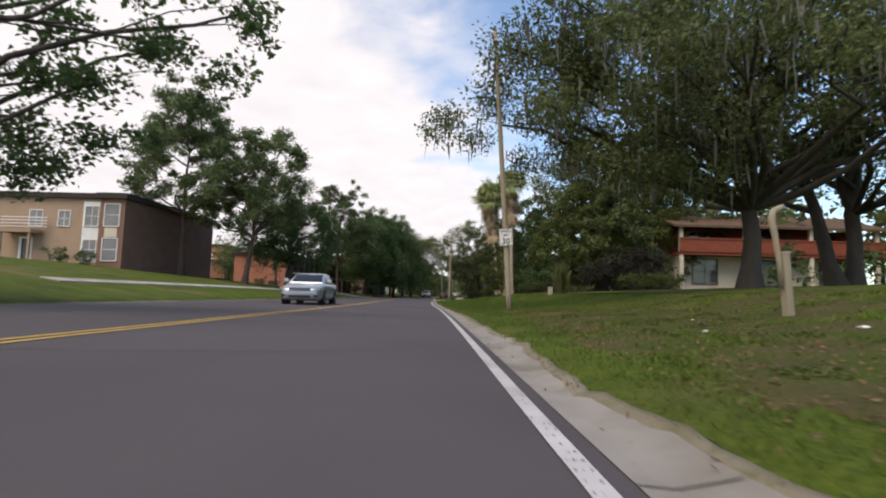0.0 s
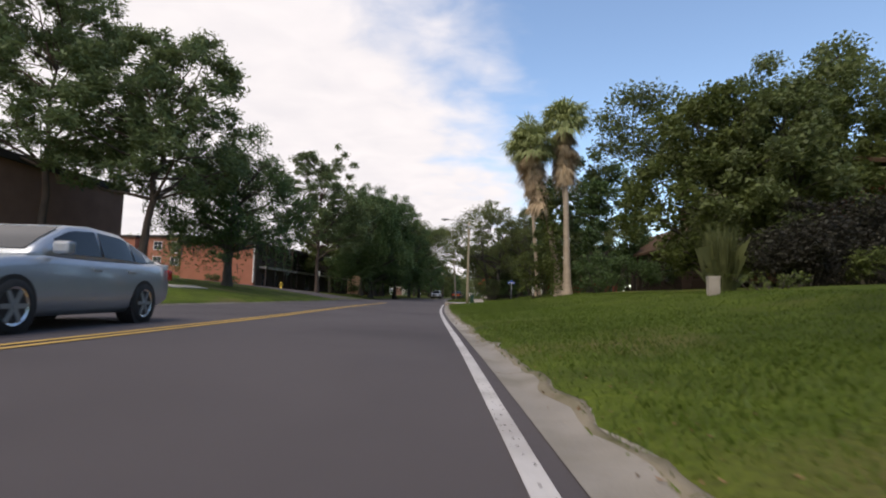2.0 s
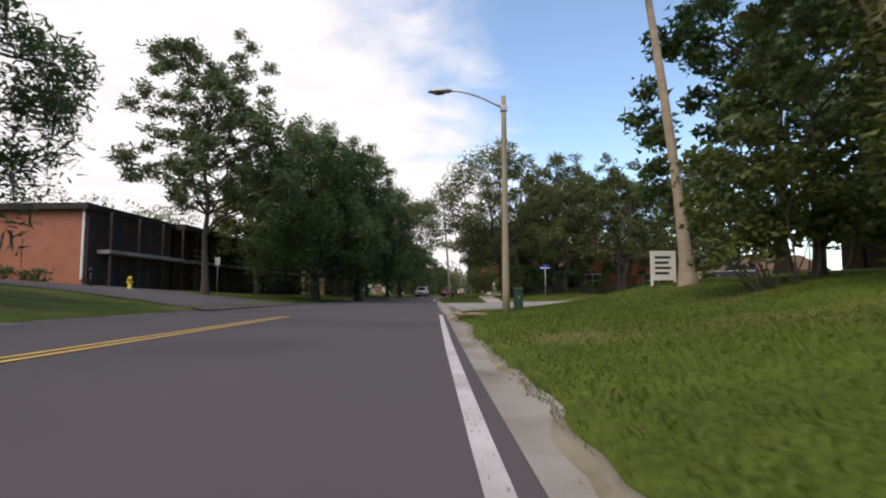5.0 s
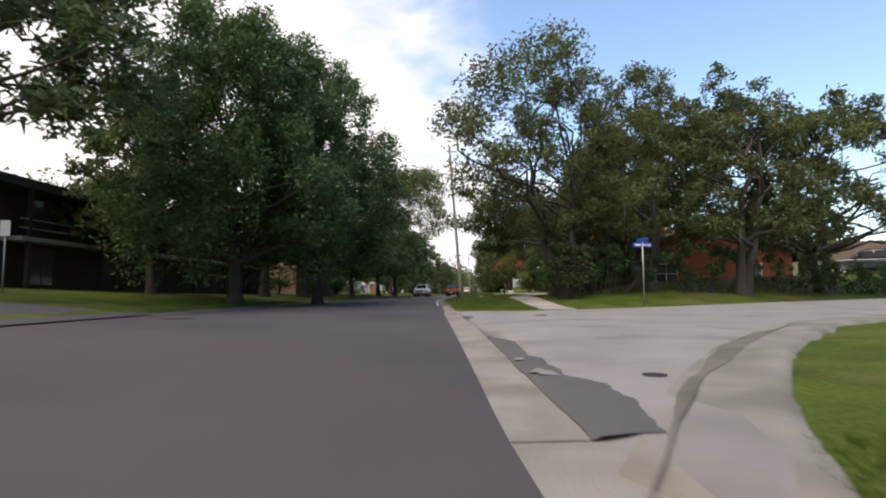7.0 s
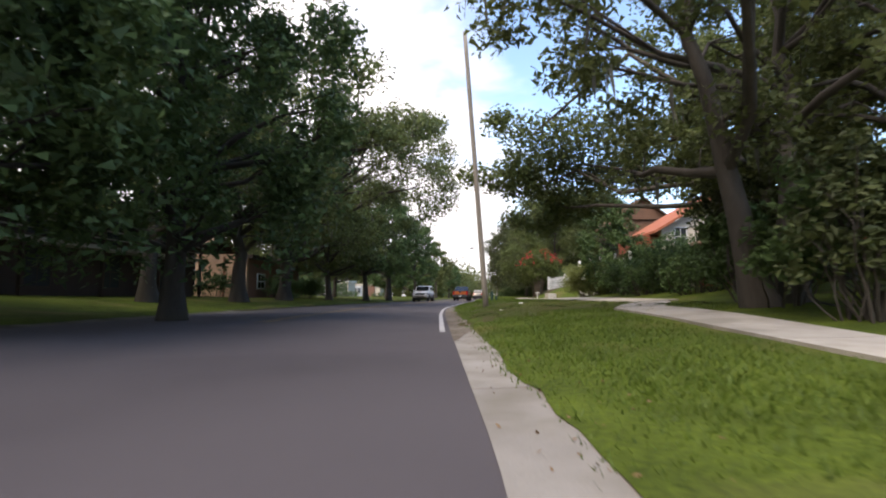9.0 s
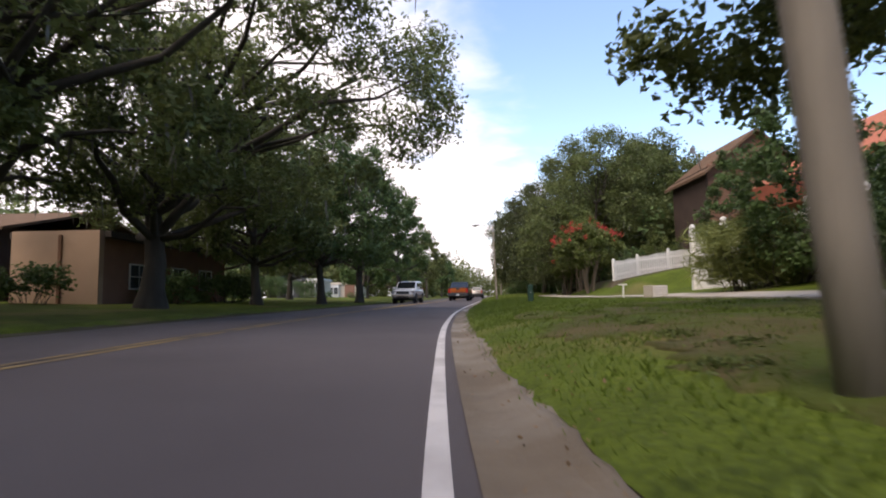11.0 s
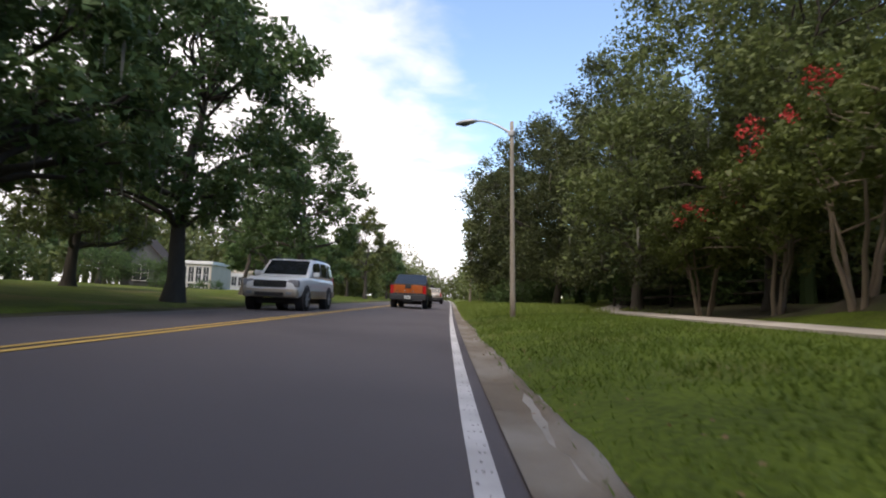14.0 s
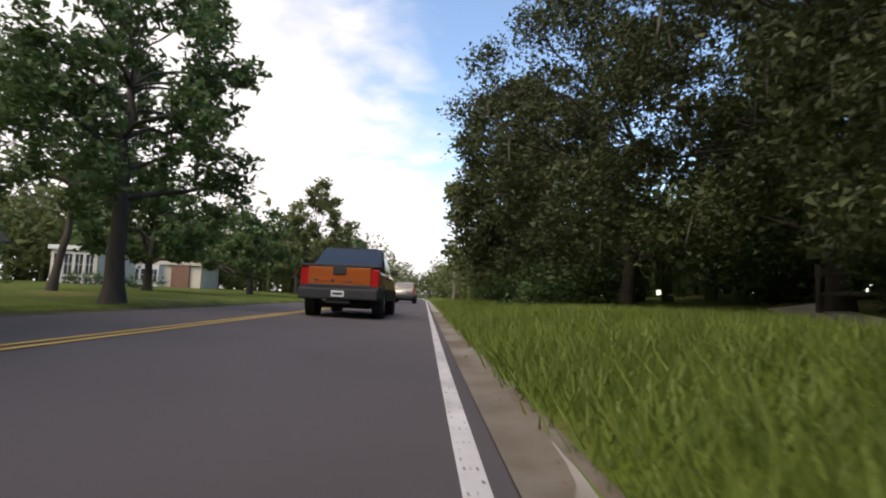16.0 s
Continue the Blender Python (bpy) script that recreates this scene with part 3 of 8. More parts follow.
def grass_clump(x, y, height, radius, label, seed, n=1400, name="reed_clump"):
    """A fountain of long arching blades."""
    rng = np.random.default_rng(seed)
    ob = thing(name, x, y, label, "ornamental grass")
    a, rr = rng.uniform(0, 2 * math.pi, n), rng.uniform(0, 1, n) ** 0.7
    base = np.stack([np.cos(a) * rr * radius * 0.8, np.sin(a) * rr * radius * 0.8, np.zeros(n)], 1)
    ln = height * rng.uniform(0.3, 1.12, n)
    b = a + rng.normal(size=n) * 0.9
    out = np.stack([np.cos(b), np.sin(b), np.zeros(n)], 1)
    lean = rng.uniform(0.0, 1.1, n)[:, None] ** 1.8 * radius
    mid = base + out * lean * 0.45 + np.array([0, 0, 1]) * ln[:, None] * 0.72
    tip = base + out * lean * 1.25 + np.array([0, 0, 1]) * ln[:, None] * rng.uniform(0.65, 1.0, n)[:, None]
    side = np.stack([-np.sin(a), np.cos(a), np.zeros(n)], 1) * 0.007
    v = np.stack([base - side, base + side, mid + side, tip, mid - side], 1)
    for k in range(6):
        w = v[(a >= k * math.pi / 3) & (a < (k + 1) * math.pi / 3)]
        mesh_object("blade_tuft", w.reshape(-1, 3), np.arange(5 * len(w)).reshape(len(w), 5), leaf_reed_dull, ob)
    return ob


# ---- ground, road and pavements ----
def strip(name, label, d_of, ys, material, lift=0.0, cols=2, kind="structure", category="", follow=True):
    """A sheet along the road between d_of(y)[0] and d_of(y)[1]."""
    ys = np.asarray(ys, float)
    V = []
    for y in ys:
        a, b = d_of(y)
        ds = np.linspace(a, b, cols)
        xs = rx(y) + ds
        V.append(np.stack([xs, np.full(cols, y), gz(xs, np.full(cols, y)) + (lift(ds) if callable(lift) else lift)], 1))
    V = np.array(V).reshape(-1, 3)
    i, j = np.meshgrid(np.arange(len(ys) - 1), np.arange(cols - 1), indexing="ij")
    i, j = i.ravel(), j.ravel()
    F = np.stack([i * cols + j, i * cols + j + 1, (i + 1) * cols + j + 1, (i + 1) * cols + j], 1)
    ob = mesh_object(name, V, F, material, smooth_shade=True)
    return tagged(ob, label, category, kind=kind)


def edge_rag(y):
    return min(0.13, max(-0.13, ragged(y, 1.0, 0.20))) * float(np.interp(y, [70, 90, 104, 108], [1.0, 0.8, 0.8, 0.4])) + float(np.interp(y, [0, 15, 28, 55, 80, 95, 105, 150], [0.03, 0.0, -0.10, -0.10, 0.0, 0.0, -0.07, -0.10]))


def ragged(y, seed, amp):
    return amp * (noise.noise((y * 0.35, seed, 0.0)) * 0.6 + noise.noise((y * 1.7, seed, 3.0)) * 0.35 + noise.noise((y * 6.0, seed, 7.0)) * 0.18)


# ground: one sheet to the horizon, finer near the road, with a hole where the paving lies lower than it
_gy = np.concatenate([np.arange(-40, 0, 4.0), np.arange(0, 150, 0.35), np.arange(150, 170, 0.7), np.arange(170, 260, 4.0), [270, 300, 340, 400, 480, 600, 800, 1100, 1600, 2400]])
_gd_right = np.concatenate([[0.56, 0.72], np.arange(0.95, 4, 0.45), np.arange(4, 12, 1.0), np.arange(12, 40, 4.0), [44, 60, 90, 150, 300, 700, 1600]])
_gd_left = np.concatenate([[0.42], np.arange(0.7, 6, 0.8), np.arange(6, 24, 2.0), np.arange(24, 60, 6.0), [64, 90, 150, 300, 700, 1600]])


def ground_side(right):
    V = []
    for y in _gy:
        yy = np.full(len(_gd_right if right else _gd_left), y)
        if right:
            d = _gd_right.copy()
            gap = float(street_off(rx(y) + 1.0, y)) < 0
            d[:2] += edge_rag(y) * (0 if gap else 1) + (0.12 if gap else 0)
            xs = rx(y) + d
        else:
            e = _gd_left.copy()
            e[0] += ragged(y, 9.0, 0.15)
            xs = rx(y) + left_d(y) - e
        z = gz(xs, yy)
        z = z + 0.018 * np.array([noise.noise((a * 0.8, y * 0.8, 0.0)) for a in xs]) * (np.abs(xs - rx(y)) < 40)
        z[:3] += np.array([0.012, 0.022, 0.012])
        if right:
            z -= 0.09 * (street_off(xs, yy) < -0.3)
        V.append(np.stack([xs, yy, z], 1))
    V = np.array(V)
    n, m, _ = V.shape
    i, j = np.meshgrid(np.arange(n - 1), np.arange(m - 1), indexing="ij")
    i, j = i.ravel(), j.ravel()
    F = np.stack([i * m + j, i * m + j + 1, (i + 1) * m + j + 1, (i + 1) * m + j], 1)
    if not right:
        F = F[:, ::-1]
    return V.reshape(-1, 3), F


_v1, _f1 = ground_side(True)
_v2, _f2 = ground_side(False)
_vg, _fg = merge([(_v1, _f1), (_v2, _f2)])
ground = mesh_object("ground", _vg, _fg, lawn, smooth_shade=True)
tagged(ground, "green mown lawn verge with bare brown patches", "lawn", kind="structure")

_ry = np.concatenate([np.arange(-40, 0, 2.0), np.arange(0, 170, 1.0), np.arange(170, 420, 4.0)])
road = strip("road", "grey asphalt two-lane road with faint wear", lambda y: (left_d(y) - 0.02, 0.16), _ry, asphalt, 0.0, 9, category="road")
gutter_bed = strip("gutter_bed", "sandy bed under the gutter slabs", lambda y: (0.10, 0.80), np.arange(-40, 262, 1.0), sand, -0.05, 8, category="kerb")
gutter_right = tagged(new("gutter"), "pale weathered concrete gutter slabs with a low rolled kerb", "kerb", kind="structure")
_y = -40.0
while _y < 255:
    _len = 3.0 if _y < 165 else 30.0
    _sv = []
    for _yy in np.linspace(_y + 0.010, _y + _len - 0.010, 6):
        _k = float(smooth(_yy, 59.5, 62.5) * (1 - smooth(_yy, 75.5, 78.8)))
        _cols = np.linspace(0.155 - 0.095 * _k, 0.80 - 0.28 * _k, 10)
        _xs = rx(_yy) + _cols
        _zz = gz(_xs, np.full(10, _yy)) + np.interp(_cols, [0.1, 0.62, 0.80], [0.006, 0.006, -0.07])
        _sv.append(np.stack([_xs, np.full(10, _yy), _zz], 1))
    _sv = np.array(_sv)
    _i, _j = np.meshgrid(np.arange(5), np.arange(9), indexing="ij")
    _i, _j = _i.ravel(), _j.ravel()
    mesh_object("slab", _sv.reshape(-1, 3), np.stack([_i * 10 + _j, _i * 10 + _j + 1, (_i + 1) * 10 + _j + 1, (_i + 1) * 10 + _j], 1), gutter_concrete, gutter_right, smooth_shade=True)
    _y += _len
# the left gutter changes to a darker brown concrete from y = 97 on
for _name, _label, _a, _b, _m in (("gutter_left", "pale concrete gutter and kerb", -40, 97, concrete_old), ("gutter_left_shaded", "dark brown gutter and kerb under the oaks", 97, 260, concrete_brown)):
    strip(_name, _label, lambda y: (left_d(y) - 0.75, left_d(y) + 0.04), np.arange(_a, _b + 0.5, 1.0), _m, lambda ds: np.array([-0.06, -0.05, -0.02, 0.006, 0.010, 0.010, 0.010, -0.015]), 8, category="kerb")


def paint(name, label, d, width, y0, y1, material):
    return strip(name, label, lambda y: (d(y) - width / 2 + ragged(y, d(y), 0.006), d(y) + width / 2 + ragged(y, 5 + d(y), 0.006)), np.arange(y0, y1, 0.5), material, 0.006, 2, category="road marking")


edge_line = paint("edge_line", "worn white edge line painted on asphalt", lambda y: 0.0, 0.105, -38, 59.1, white_line)
edge_line_beyond = paint("edge_line_beyond", "worn white edge line painted on asphalt", lambda y: 0.0, 0.105, 86, 300, white_line)
for a, b, m in ((-38, 57, yellow_line), (88, 117, yellow_worn), (117, 300, yellow_line)):
    for s in (-0.11, 0.11):
        paint("centre_line", "one line of a double yellow centre marking" if m is yellow_line else "one line of a faded double yellow centre marking", lambda y, s=s: yellow_d(y) + s, 0.11, a, b, m)


def box_lists(x0, y0, z0, x1, y1, z1):
    v = [(x0, y0, z0), (x1, y0, z0), (x1, y1, z0), (x0, y1, z0), (x0, y0, z1), (x1, y0, z1), (x1, y1, z1), (x0, y1, z1)]
    return v, [(3, 2, 1, 0), (4, 5, 6, 7), (0, 1, 5, 4), (1, 2, 6, 5), (2, 3, 7, 6), (3, 0, 4, 7)]

# ---- trees, from the start of the ride to its end ----
OAK = "spreading live oak hung with grey moss beside the road"
tree(10.2, 19.0, 12.5, 8.8, "oak_tree", "spreading live oak with low limbs and hanging moss on the verge", seed=11, near=2, trunk_r=0.34, first=0.34, lobes=76, lobe_r=(0.12, 0.21), density=205, limb_n=70, moss_n=3400, core=34, bark=bark_oak,
     leaf_len=0.13, leaf_wid=0.066, reach=[(1.2, 20.5, 8.6, 1.5), (2.4, 19.0, 9.6, 1.8), (0.6, 21.5, 7.2, 1.1), (3.4, 17.5, 8.4, 1.8), (4.2, 21.0, 7.2, 1.7), (5.6, 19.0, 6.4, 1.5), (2.8, 22.5, 6.4, 1.2), (4.2, 17.0, 9.6, 2.0), (6.2, 17.5, 9.8, 2.0), (3.0, 16.2, 10.4, 1.8), (1.6, 18.0, 9.4, 1.6), (7.6, 18.5, 8.4, 1.8), (7.0, 24.0, 6.6, 1.2), (8.0, 24.6, 7.6, 1.4), (5.2, 15.5, 6.2, 1.4), (6.4, 16.5, 6.8, 1.6), (5.8, 14.4, 7.2, 1.5), (7.4, 15.0, 6.2, 1.5), (7.0, 18.5, 6.2, 1.4), (6.6, 21.5, 5.8, 1.4), (-0.6, 21.8, 8.2, 1.1), (-0.9, 20.6, 7.2, 1.1), (5.0, 15.7, 4.7, 1.1), (6.2, 16.5, 5.0, 1.2), (4.2, 16.8, 5.2, 1.0), (6.6, 18.2, 5.2, 1.2), (7.6, 16.4, 4.6, 1.2)])
tree(15.6, 21.5, 13.0, 7.5, "oak_tree", "live oak with several leaning grey trunks", seed=12, bark=bark_oak, trunk_r=0.30, first=0.36, lobes=40, lobe_r=(0.14, 0.24), density=110, stems=3, moss_n=1200, leaf_len=0.2, leaf_wid=0.1)
tree(-13.4, 9.0, 10.0, 4.4, "oak_tree", "broad-leaved tree with thin outer branches over the lawn", seed=13, near=2, trunk_r=0.2, first=0.40, lobes=60, lobe_r=(0.14, 0.24), limb_n=24, density=190, leaf_len=0.15, leaf_wid=0.08, leaf=leaf_laurel,
     reach=[(-4.9, 11.8, 6.6, 0.7), (-5.3, 11.6, 5.5, 0.7), (-5.2, 12.2, 7.4, 0.8), (-6.0, 11.8, 4.9, 0.6), (-6.0, 11.2, 7.6, 0.9), (-7.6, 12.2, 4.2, 0.55), (-6.6, 10.6, 5.8, 0.8), (-7.0, 11.8, 6.2, 0.9), (-6.6, 10.0, 6.9, 1.0), (-7.6, 10.4, 4.8, 0.9), (-8.3, 11.4, 3.9, 0.8), (-10.2, 12.4, 3.6, 1.0), (-11.2, 13.0, 3.4, 1.0), (-9.4, 10.8, 3.9, 0.9), (-8.4, 10.2, 6.0, 1.0), (-9.0, 10.8, 5.0, 1.0)])
# pines by the apartment block
PINE_REACH = [(-12.6, 73.0, 8.5, 1.6), (-11.8, 72.5, 7.2, 1.3), (-12.4, 74.0, 6.4, 1.4), (-11.4, 73.5, 9.6, 1.4), (-13.4, 73.0, 5.6, 1.3), (-13.0, 72.0, 10.2, 1.7)]
for (x, y, h, s, sd, ln) in ((-18.6, 45.7, 13.6, 5.2, 21, (0.6, 0.4)), (-24.6, 46.4, 17.0, 6.0, 22, (0, 0)), (-16.7, 72.8, 14.6, 4.4, 23, (0, 0))):
    tree(x, y, h, s, "pine_tree", "tall pine with a bare trunk and cloud-like dark foliage", seed=sd, reach=PINE_REACH if sd == 23 else (), trunk_r=0.2 if sd == 23 else 0.25, first=0.36, lobes=80, lobe_r=(0.15, 0.25), density=130, limb_n=34, bark=bark_brown, leaf=leaf_pine,
         leaf_len=0.34, leaf_wid=0.072, flat=0.75, shape="dome", lean=ln, group="pines")
tree(-17.6, 54.2, 10.8, 5.0, "willow_tree", "dark drooping broad-leaved tree with a low forked trunk", seed=31, trunk_r=0.3, first=0.28, lobes=40, lobe_r=(0.2, 0.32), density=170, leaf_len=0.24, leaf_wid=0.05, low_skirt=0.45, moss_n=500, leaf=leaf_laurel)
tree(-21.5, 62.0, 6.0, 2.4, "small_tree", "small rounded tree by the brick building", seed=32, trunk_r=0.14, first=0.35, lobes=14, density=150, leaf_len=0.22, leaf=leaf_laurel)
# tall laurels on the far corner
tree(-13.0, 83.2, 13.6, 6.2, "laurel_tree", "dense tall dark-green tree on the corner lawn", seed=33, trunk_r=0.3, first=0.20, lobes=105, lobe_r=(0.13, 0.22), density=300, limb_n=40, near=1, core=46, leaf=leaf_laurel, leaf_len=0.165, leaf_wid=0.082, flat=0.85, low_skirt=0.3, bark=bark_oak)
tree(-10.9, 89.2, 13.2, 4.6, "laurel_tree", "dense tall dark-green tree by the road", seed=34, trunk_r=0.28, first=0.20, lobes=95, lobe_r=(0.14, 0.24), density=300, limb_n=36, near=1, core=46, leaf=leaf_laurel, leaf_len=0.165, leaf_wid=0.082, flat=0.85, squash=1.1, low_skirt=0.3, bark=bark_oak)
tree(-19.0, 87.0, 10.5, 5.2, "oak_tree", "dark oak in front of the brown building", seed=35, trunk_r=0.26, first=0.3, lobes=40, density=120, leaf_len=0.26, leaf_wid=0.13)
tree(-17.5, 99.0, 13.5, 7.6, "oak_tree", OAK, seed=36, near=1, bark=bark_oak, trunk_r=0.36, first=0.32, lobes=62, lobe_r=(0.13, 0.22), limb_n=26, density=160, leaf_len=0.17, leaf_wid=0.085, moss_n=300)
# right-hand trees before the side street
for (x, y, h, s, sd, lf) in ((9.8, 41.2, 8.8, 4.2, 41, leaf_shrub), (11.4, 40.2, 8.2, 4.0, 42, leaf_oak), (15.6, 43.0, 9.0, 4.0, 43, leaf_shrub)):
    tree(x, y, h, s, "small_tree", "thicket tree with dense yellow-green leaves", seed=sd, trunk_r=0.18, first=0.10, lobes=84, lobe_r=(0.15, 0.26), density=170, limb_n=22, leaf=lf, leaf_len=0.17, leaf_wid=0.09, stems=2, group="thicket trees")
tree(17.6, 47.0, 12.3, 6.4, "oak_tree", "tall oak with light-edged leaves behind the lawn", seed=45, near=1, trunk_r=0.3, first=0.44, lobes=64, lobe_r=(0.14, 0.25), limb_n=26, density=125, leaf=leaf_oak, leaf_len=0.2, leaf_wid=0.1,
     reach=[(7.2, 50.5, 9.8, 1.2), (7.4, 50.5, 11.6, 1.3), (8.6, 49.5, 12.6, 1.6), (7.0, 51.0, 8.6, 1.0), (9.8, 49.0, 12.4, 1.7), (8.2, 50.0, 10.8, 1.5), (9.8, 51.5, 7.2, 1.1), (10.4, 51.0, 8.8, 1.5), (10.2, 51.5, 10.4, 1.6), (8.4, 49.5, 9.4, 1.3), (9.2, 49.0, 8.0, 1.4), (9.6, 48.5, 10.4, 1.6), (10.8, 48.5, 7.6, 1.5), (10.8, 49.5, 9.4, 1.7), (11.6, 48.0, 11.2, 1.8), (12.4, 47.5, 6.6, 1.5), (13.0, 47.0, 8.6, 1.8), (12.6, 46.5, 10.4, 1.8),
            (13.3, 48.5, 3.8, 1.2), (13.8, 47.5, 4.9, 1.4), (12.9, 49.5, 4.8, 1.2), (14.2, 48.4, 2.7, 1.2)])
tree(8.6, 60.5, 10.6, 5.0, "oak_tree", "dense dark tree behind the palms", seed=46, trunk_r=0.25, first=0.14, lobes=70, lobe_r=(0.14, 0.25), limb_n=26, density=150, leaf=leaf_laurel, leaf_len=0.22, leaf_wid=0.11)
tree(5.0, 53.4, 6.4, 2.0, "small_tree", "vine-grown dark tree behind the palms", seed=47, trunk_r=0.14, first=0.12, lobes=40, lobe_r=(0.2, 0.34), limb_n=10, density=170, leaf=leaf_oak, leaf_len=0.17, leaf_wid=0.1)
palm(4.85, 49.5, 10.6, (0.0, 1.4), "tall fan palm with a thick skirt of dry leaves", 51, skirt=3.2, r=0.21)
palm(4.5, 49.9, 9.2, (-1.7, 0.8), "leaning fan palm wrapped in vine with dry leaf skirt", 52, skirt=3.2, r=0.22, ivy=0.75)
palm(4.2, 57.6, 11.0, (-0.9, 0.6), "slender fan palm behind the others", 53, skirt=0.8, r=0.16, crown=0.9)
# oaks beyond the side street
for (x, y, h, s, sd) in ((2.2, 86.0, 12.0, 5.0, 61), (6.6, 87.2, 11.4, 4.8, 62), (11.2, 87.2, 11.0, 5.0, 63), (17.6, 89.8, 11.4, 5.8, 64), (6.8, 94.0, 9.6, 3.8, 65)):
    tree(x, y, h, s, "oak_tree", "live oak with forked grey trunks and light-edged leaves", seed=sd, near=int(sd < 63), trunk_r=0.26, first=0.24, lobes=80, lobe_r=(0.13, 0.23), density=175 if sd < 63 else 130, limb_n=30, leaf=leaf_oak_light if sd != 65 else leaf_oak, reach=[(-2.9, 80.0, 7.2, 1.4), (-1.5, 80.5, 9.0, 1.8), (-0.5, 82.0, 10.4, 1.8), (1.0, 81.5, 10.8, 1.8), (-2.5, 83.0, 8.5, 1.7), (-1.2, 79.8, 6.0, 1.3), (-2.6, 85.5, 6.4, 1.6)] if sd == 61 else (), leaf_len=0.15 if sd < 63 else 0.18, leaf_wid=0.075 if sd < 63 else 0.09, stems=2, moss_n=160, group="oaks on the corner")
# left-hand oaks, second half
tree(-17.1, 115.6, 13.0, 9.5, "oak_tree", OAK, seed=71, bark=bark_oak, near=1, trunk_r=0.5, first=0.32, lobes=85, lobe_r=(0.11, 0.2), density=125, limb_n=34, moss_n=1300, leaf_len=0.19, leaf_wid=0.095,
     reach=[(-5.0, 115.2, 7.6, 1.3), (-4.9, 116.0, 9.0, 1.3), (-6.2, 115.0, 6.8, 1.4), (-5.8, 118.5, 10.8, 1.8), (-5.6, 117.5, 12.2, 1.8), (-5.6, 114.6, 9.6, 1.5), (-7.2, 113.5, 9.9, 1.9), (-6.8, 117.0, 8.4, 1.6), (-8.8, 115.0, 8.2, 1.8), (-8.0, 111.0, 10.4, 1.9), (-9.5, 108.0, 11.0, 2.0), (-10.5, 112.0, 11.6, 2.2), (-7.6, 107.5, 11.4, 1.5), (-7.7, 110.0, 11.2, 1.6), (-6.0, 111.5, 12.2, 1.4), (-9.0, 110.0, 9.2, 1.4), (-6.5, 108.5, 11.4, 1.3)])
tree(-16.8, 106.9, 12.5, 7.2, "oak_tree", OAK, seed=72, bark=bark_oak, reach=[(-7.5, 106.0, 9.5, 1.6), (-6.5, 107.0, 10.5, 1.6), (-8.5, 104.0, 9.5, 1.6), (-5.8, 108.5, 11.2, 1.4), (-9.5, 106.5, 10.6, 1.8), (-10.4, 107.5, 9.6, 1.5), (-10.9, 105.5, 9.8, 1.6), (-8.6, 101.0, 11.6, 1.7), (-10.0, 99.0, 11.4, 1.8), (-10.5, 103.0, 11.0, 1.8)], trunk_r=0.45, first=0.32, lobes=60, lobe_r=(0.14, 0.24), density=120, limb_n=24, moss_n=700, leaf_len=0.2, leaf_wid=0.1)
for (x, y, h, s, tr, sd, lf) in ((-16.0, 124.5, 11.0, 5.6, 0.3, 73, leaf_oak), (-13.6, 130.2, 12.0, 5.2, 0.3, 74, leaf_laurel), (-12.3, 137.2, 12.4, 5.4, 0.32, 75, leaf_laurel), (-22.0, 133.0, 11.0, 6.0, 0.3, 76, leaf_oak), (-20.5, 145.0, 9.0, 4.5, 0.3, 77, leaf_oak)):
    tree(x, y, h, s, "oak_tree", "shady oak with moss on the roadside lawn", seed=sd, bark=bark_oak, trunk_r=tr, first=0.26, lobes=84, lobe_r=(0.14, 0.25), density=125, limb_n=26, moss_n=260, leaf=lf, leaf_len=0.2, leaf_wid=0.1, group="roadside oaks")
tree(-10.4, 149.2, 10.2, 4.3, "oak_tree", "upright roadside tree with a dark forked trunk", seed=78, trunk_r=0.28, first=0.28, lobes=60, lobe_r=(0.15, 0.26), limb_n=24, density=130, leaf=leaf_laurel, leaf_len=0.2, leaf_wid=0.1)
tree(-15.4, 155.2, 9.5, 3.6, "oak_tree", "slender tree with a leaning trunk", seed=79, trunk_r=0.16, first=0.42, lobes=22, density=120, leaf=leaf_laurel, leaf_len=0.2, leaf_wid=0.1, lean=(1.0, 0))
for (x, y, h, s, sd) in ((-16.4, 166.0, 7.5, 4.6, 80), (-9.4, 187.0, 11.5, 4.6, 81), (-13.0, 176.0, 6.5, 3.8, 82), (-34, 172, 8.5, 5.0, 84), (-13.0, 199.0, 9.0, 4.5, 85), (-7.5, 212.0, 9.0, 4.5, 86), (-40.0, 150.0, 9.0, 5.5, 87), (-44, 166, 8, 5, 90), (-20, 212, 9, 5, 91)):
    tree(x, y, h, s, "oak_tree", "rounded roadside tree in front of the low houses", seed=sd, trunk_r=0.25, first=0.26, lobes=44, lobe_r=(0.16, 0.28), limb_n=16, density=75, leaf=leaf_oak_light if sd % 2 else leaf_laurel, leaf_len=0.3, leaf_wid=0.16, group="far trees")
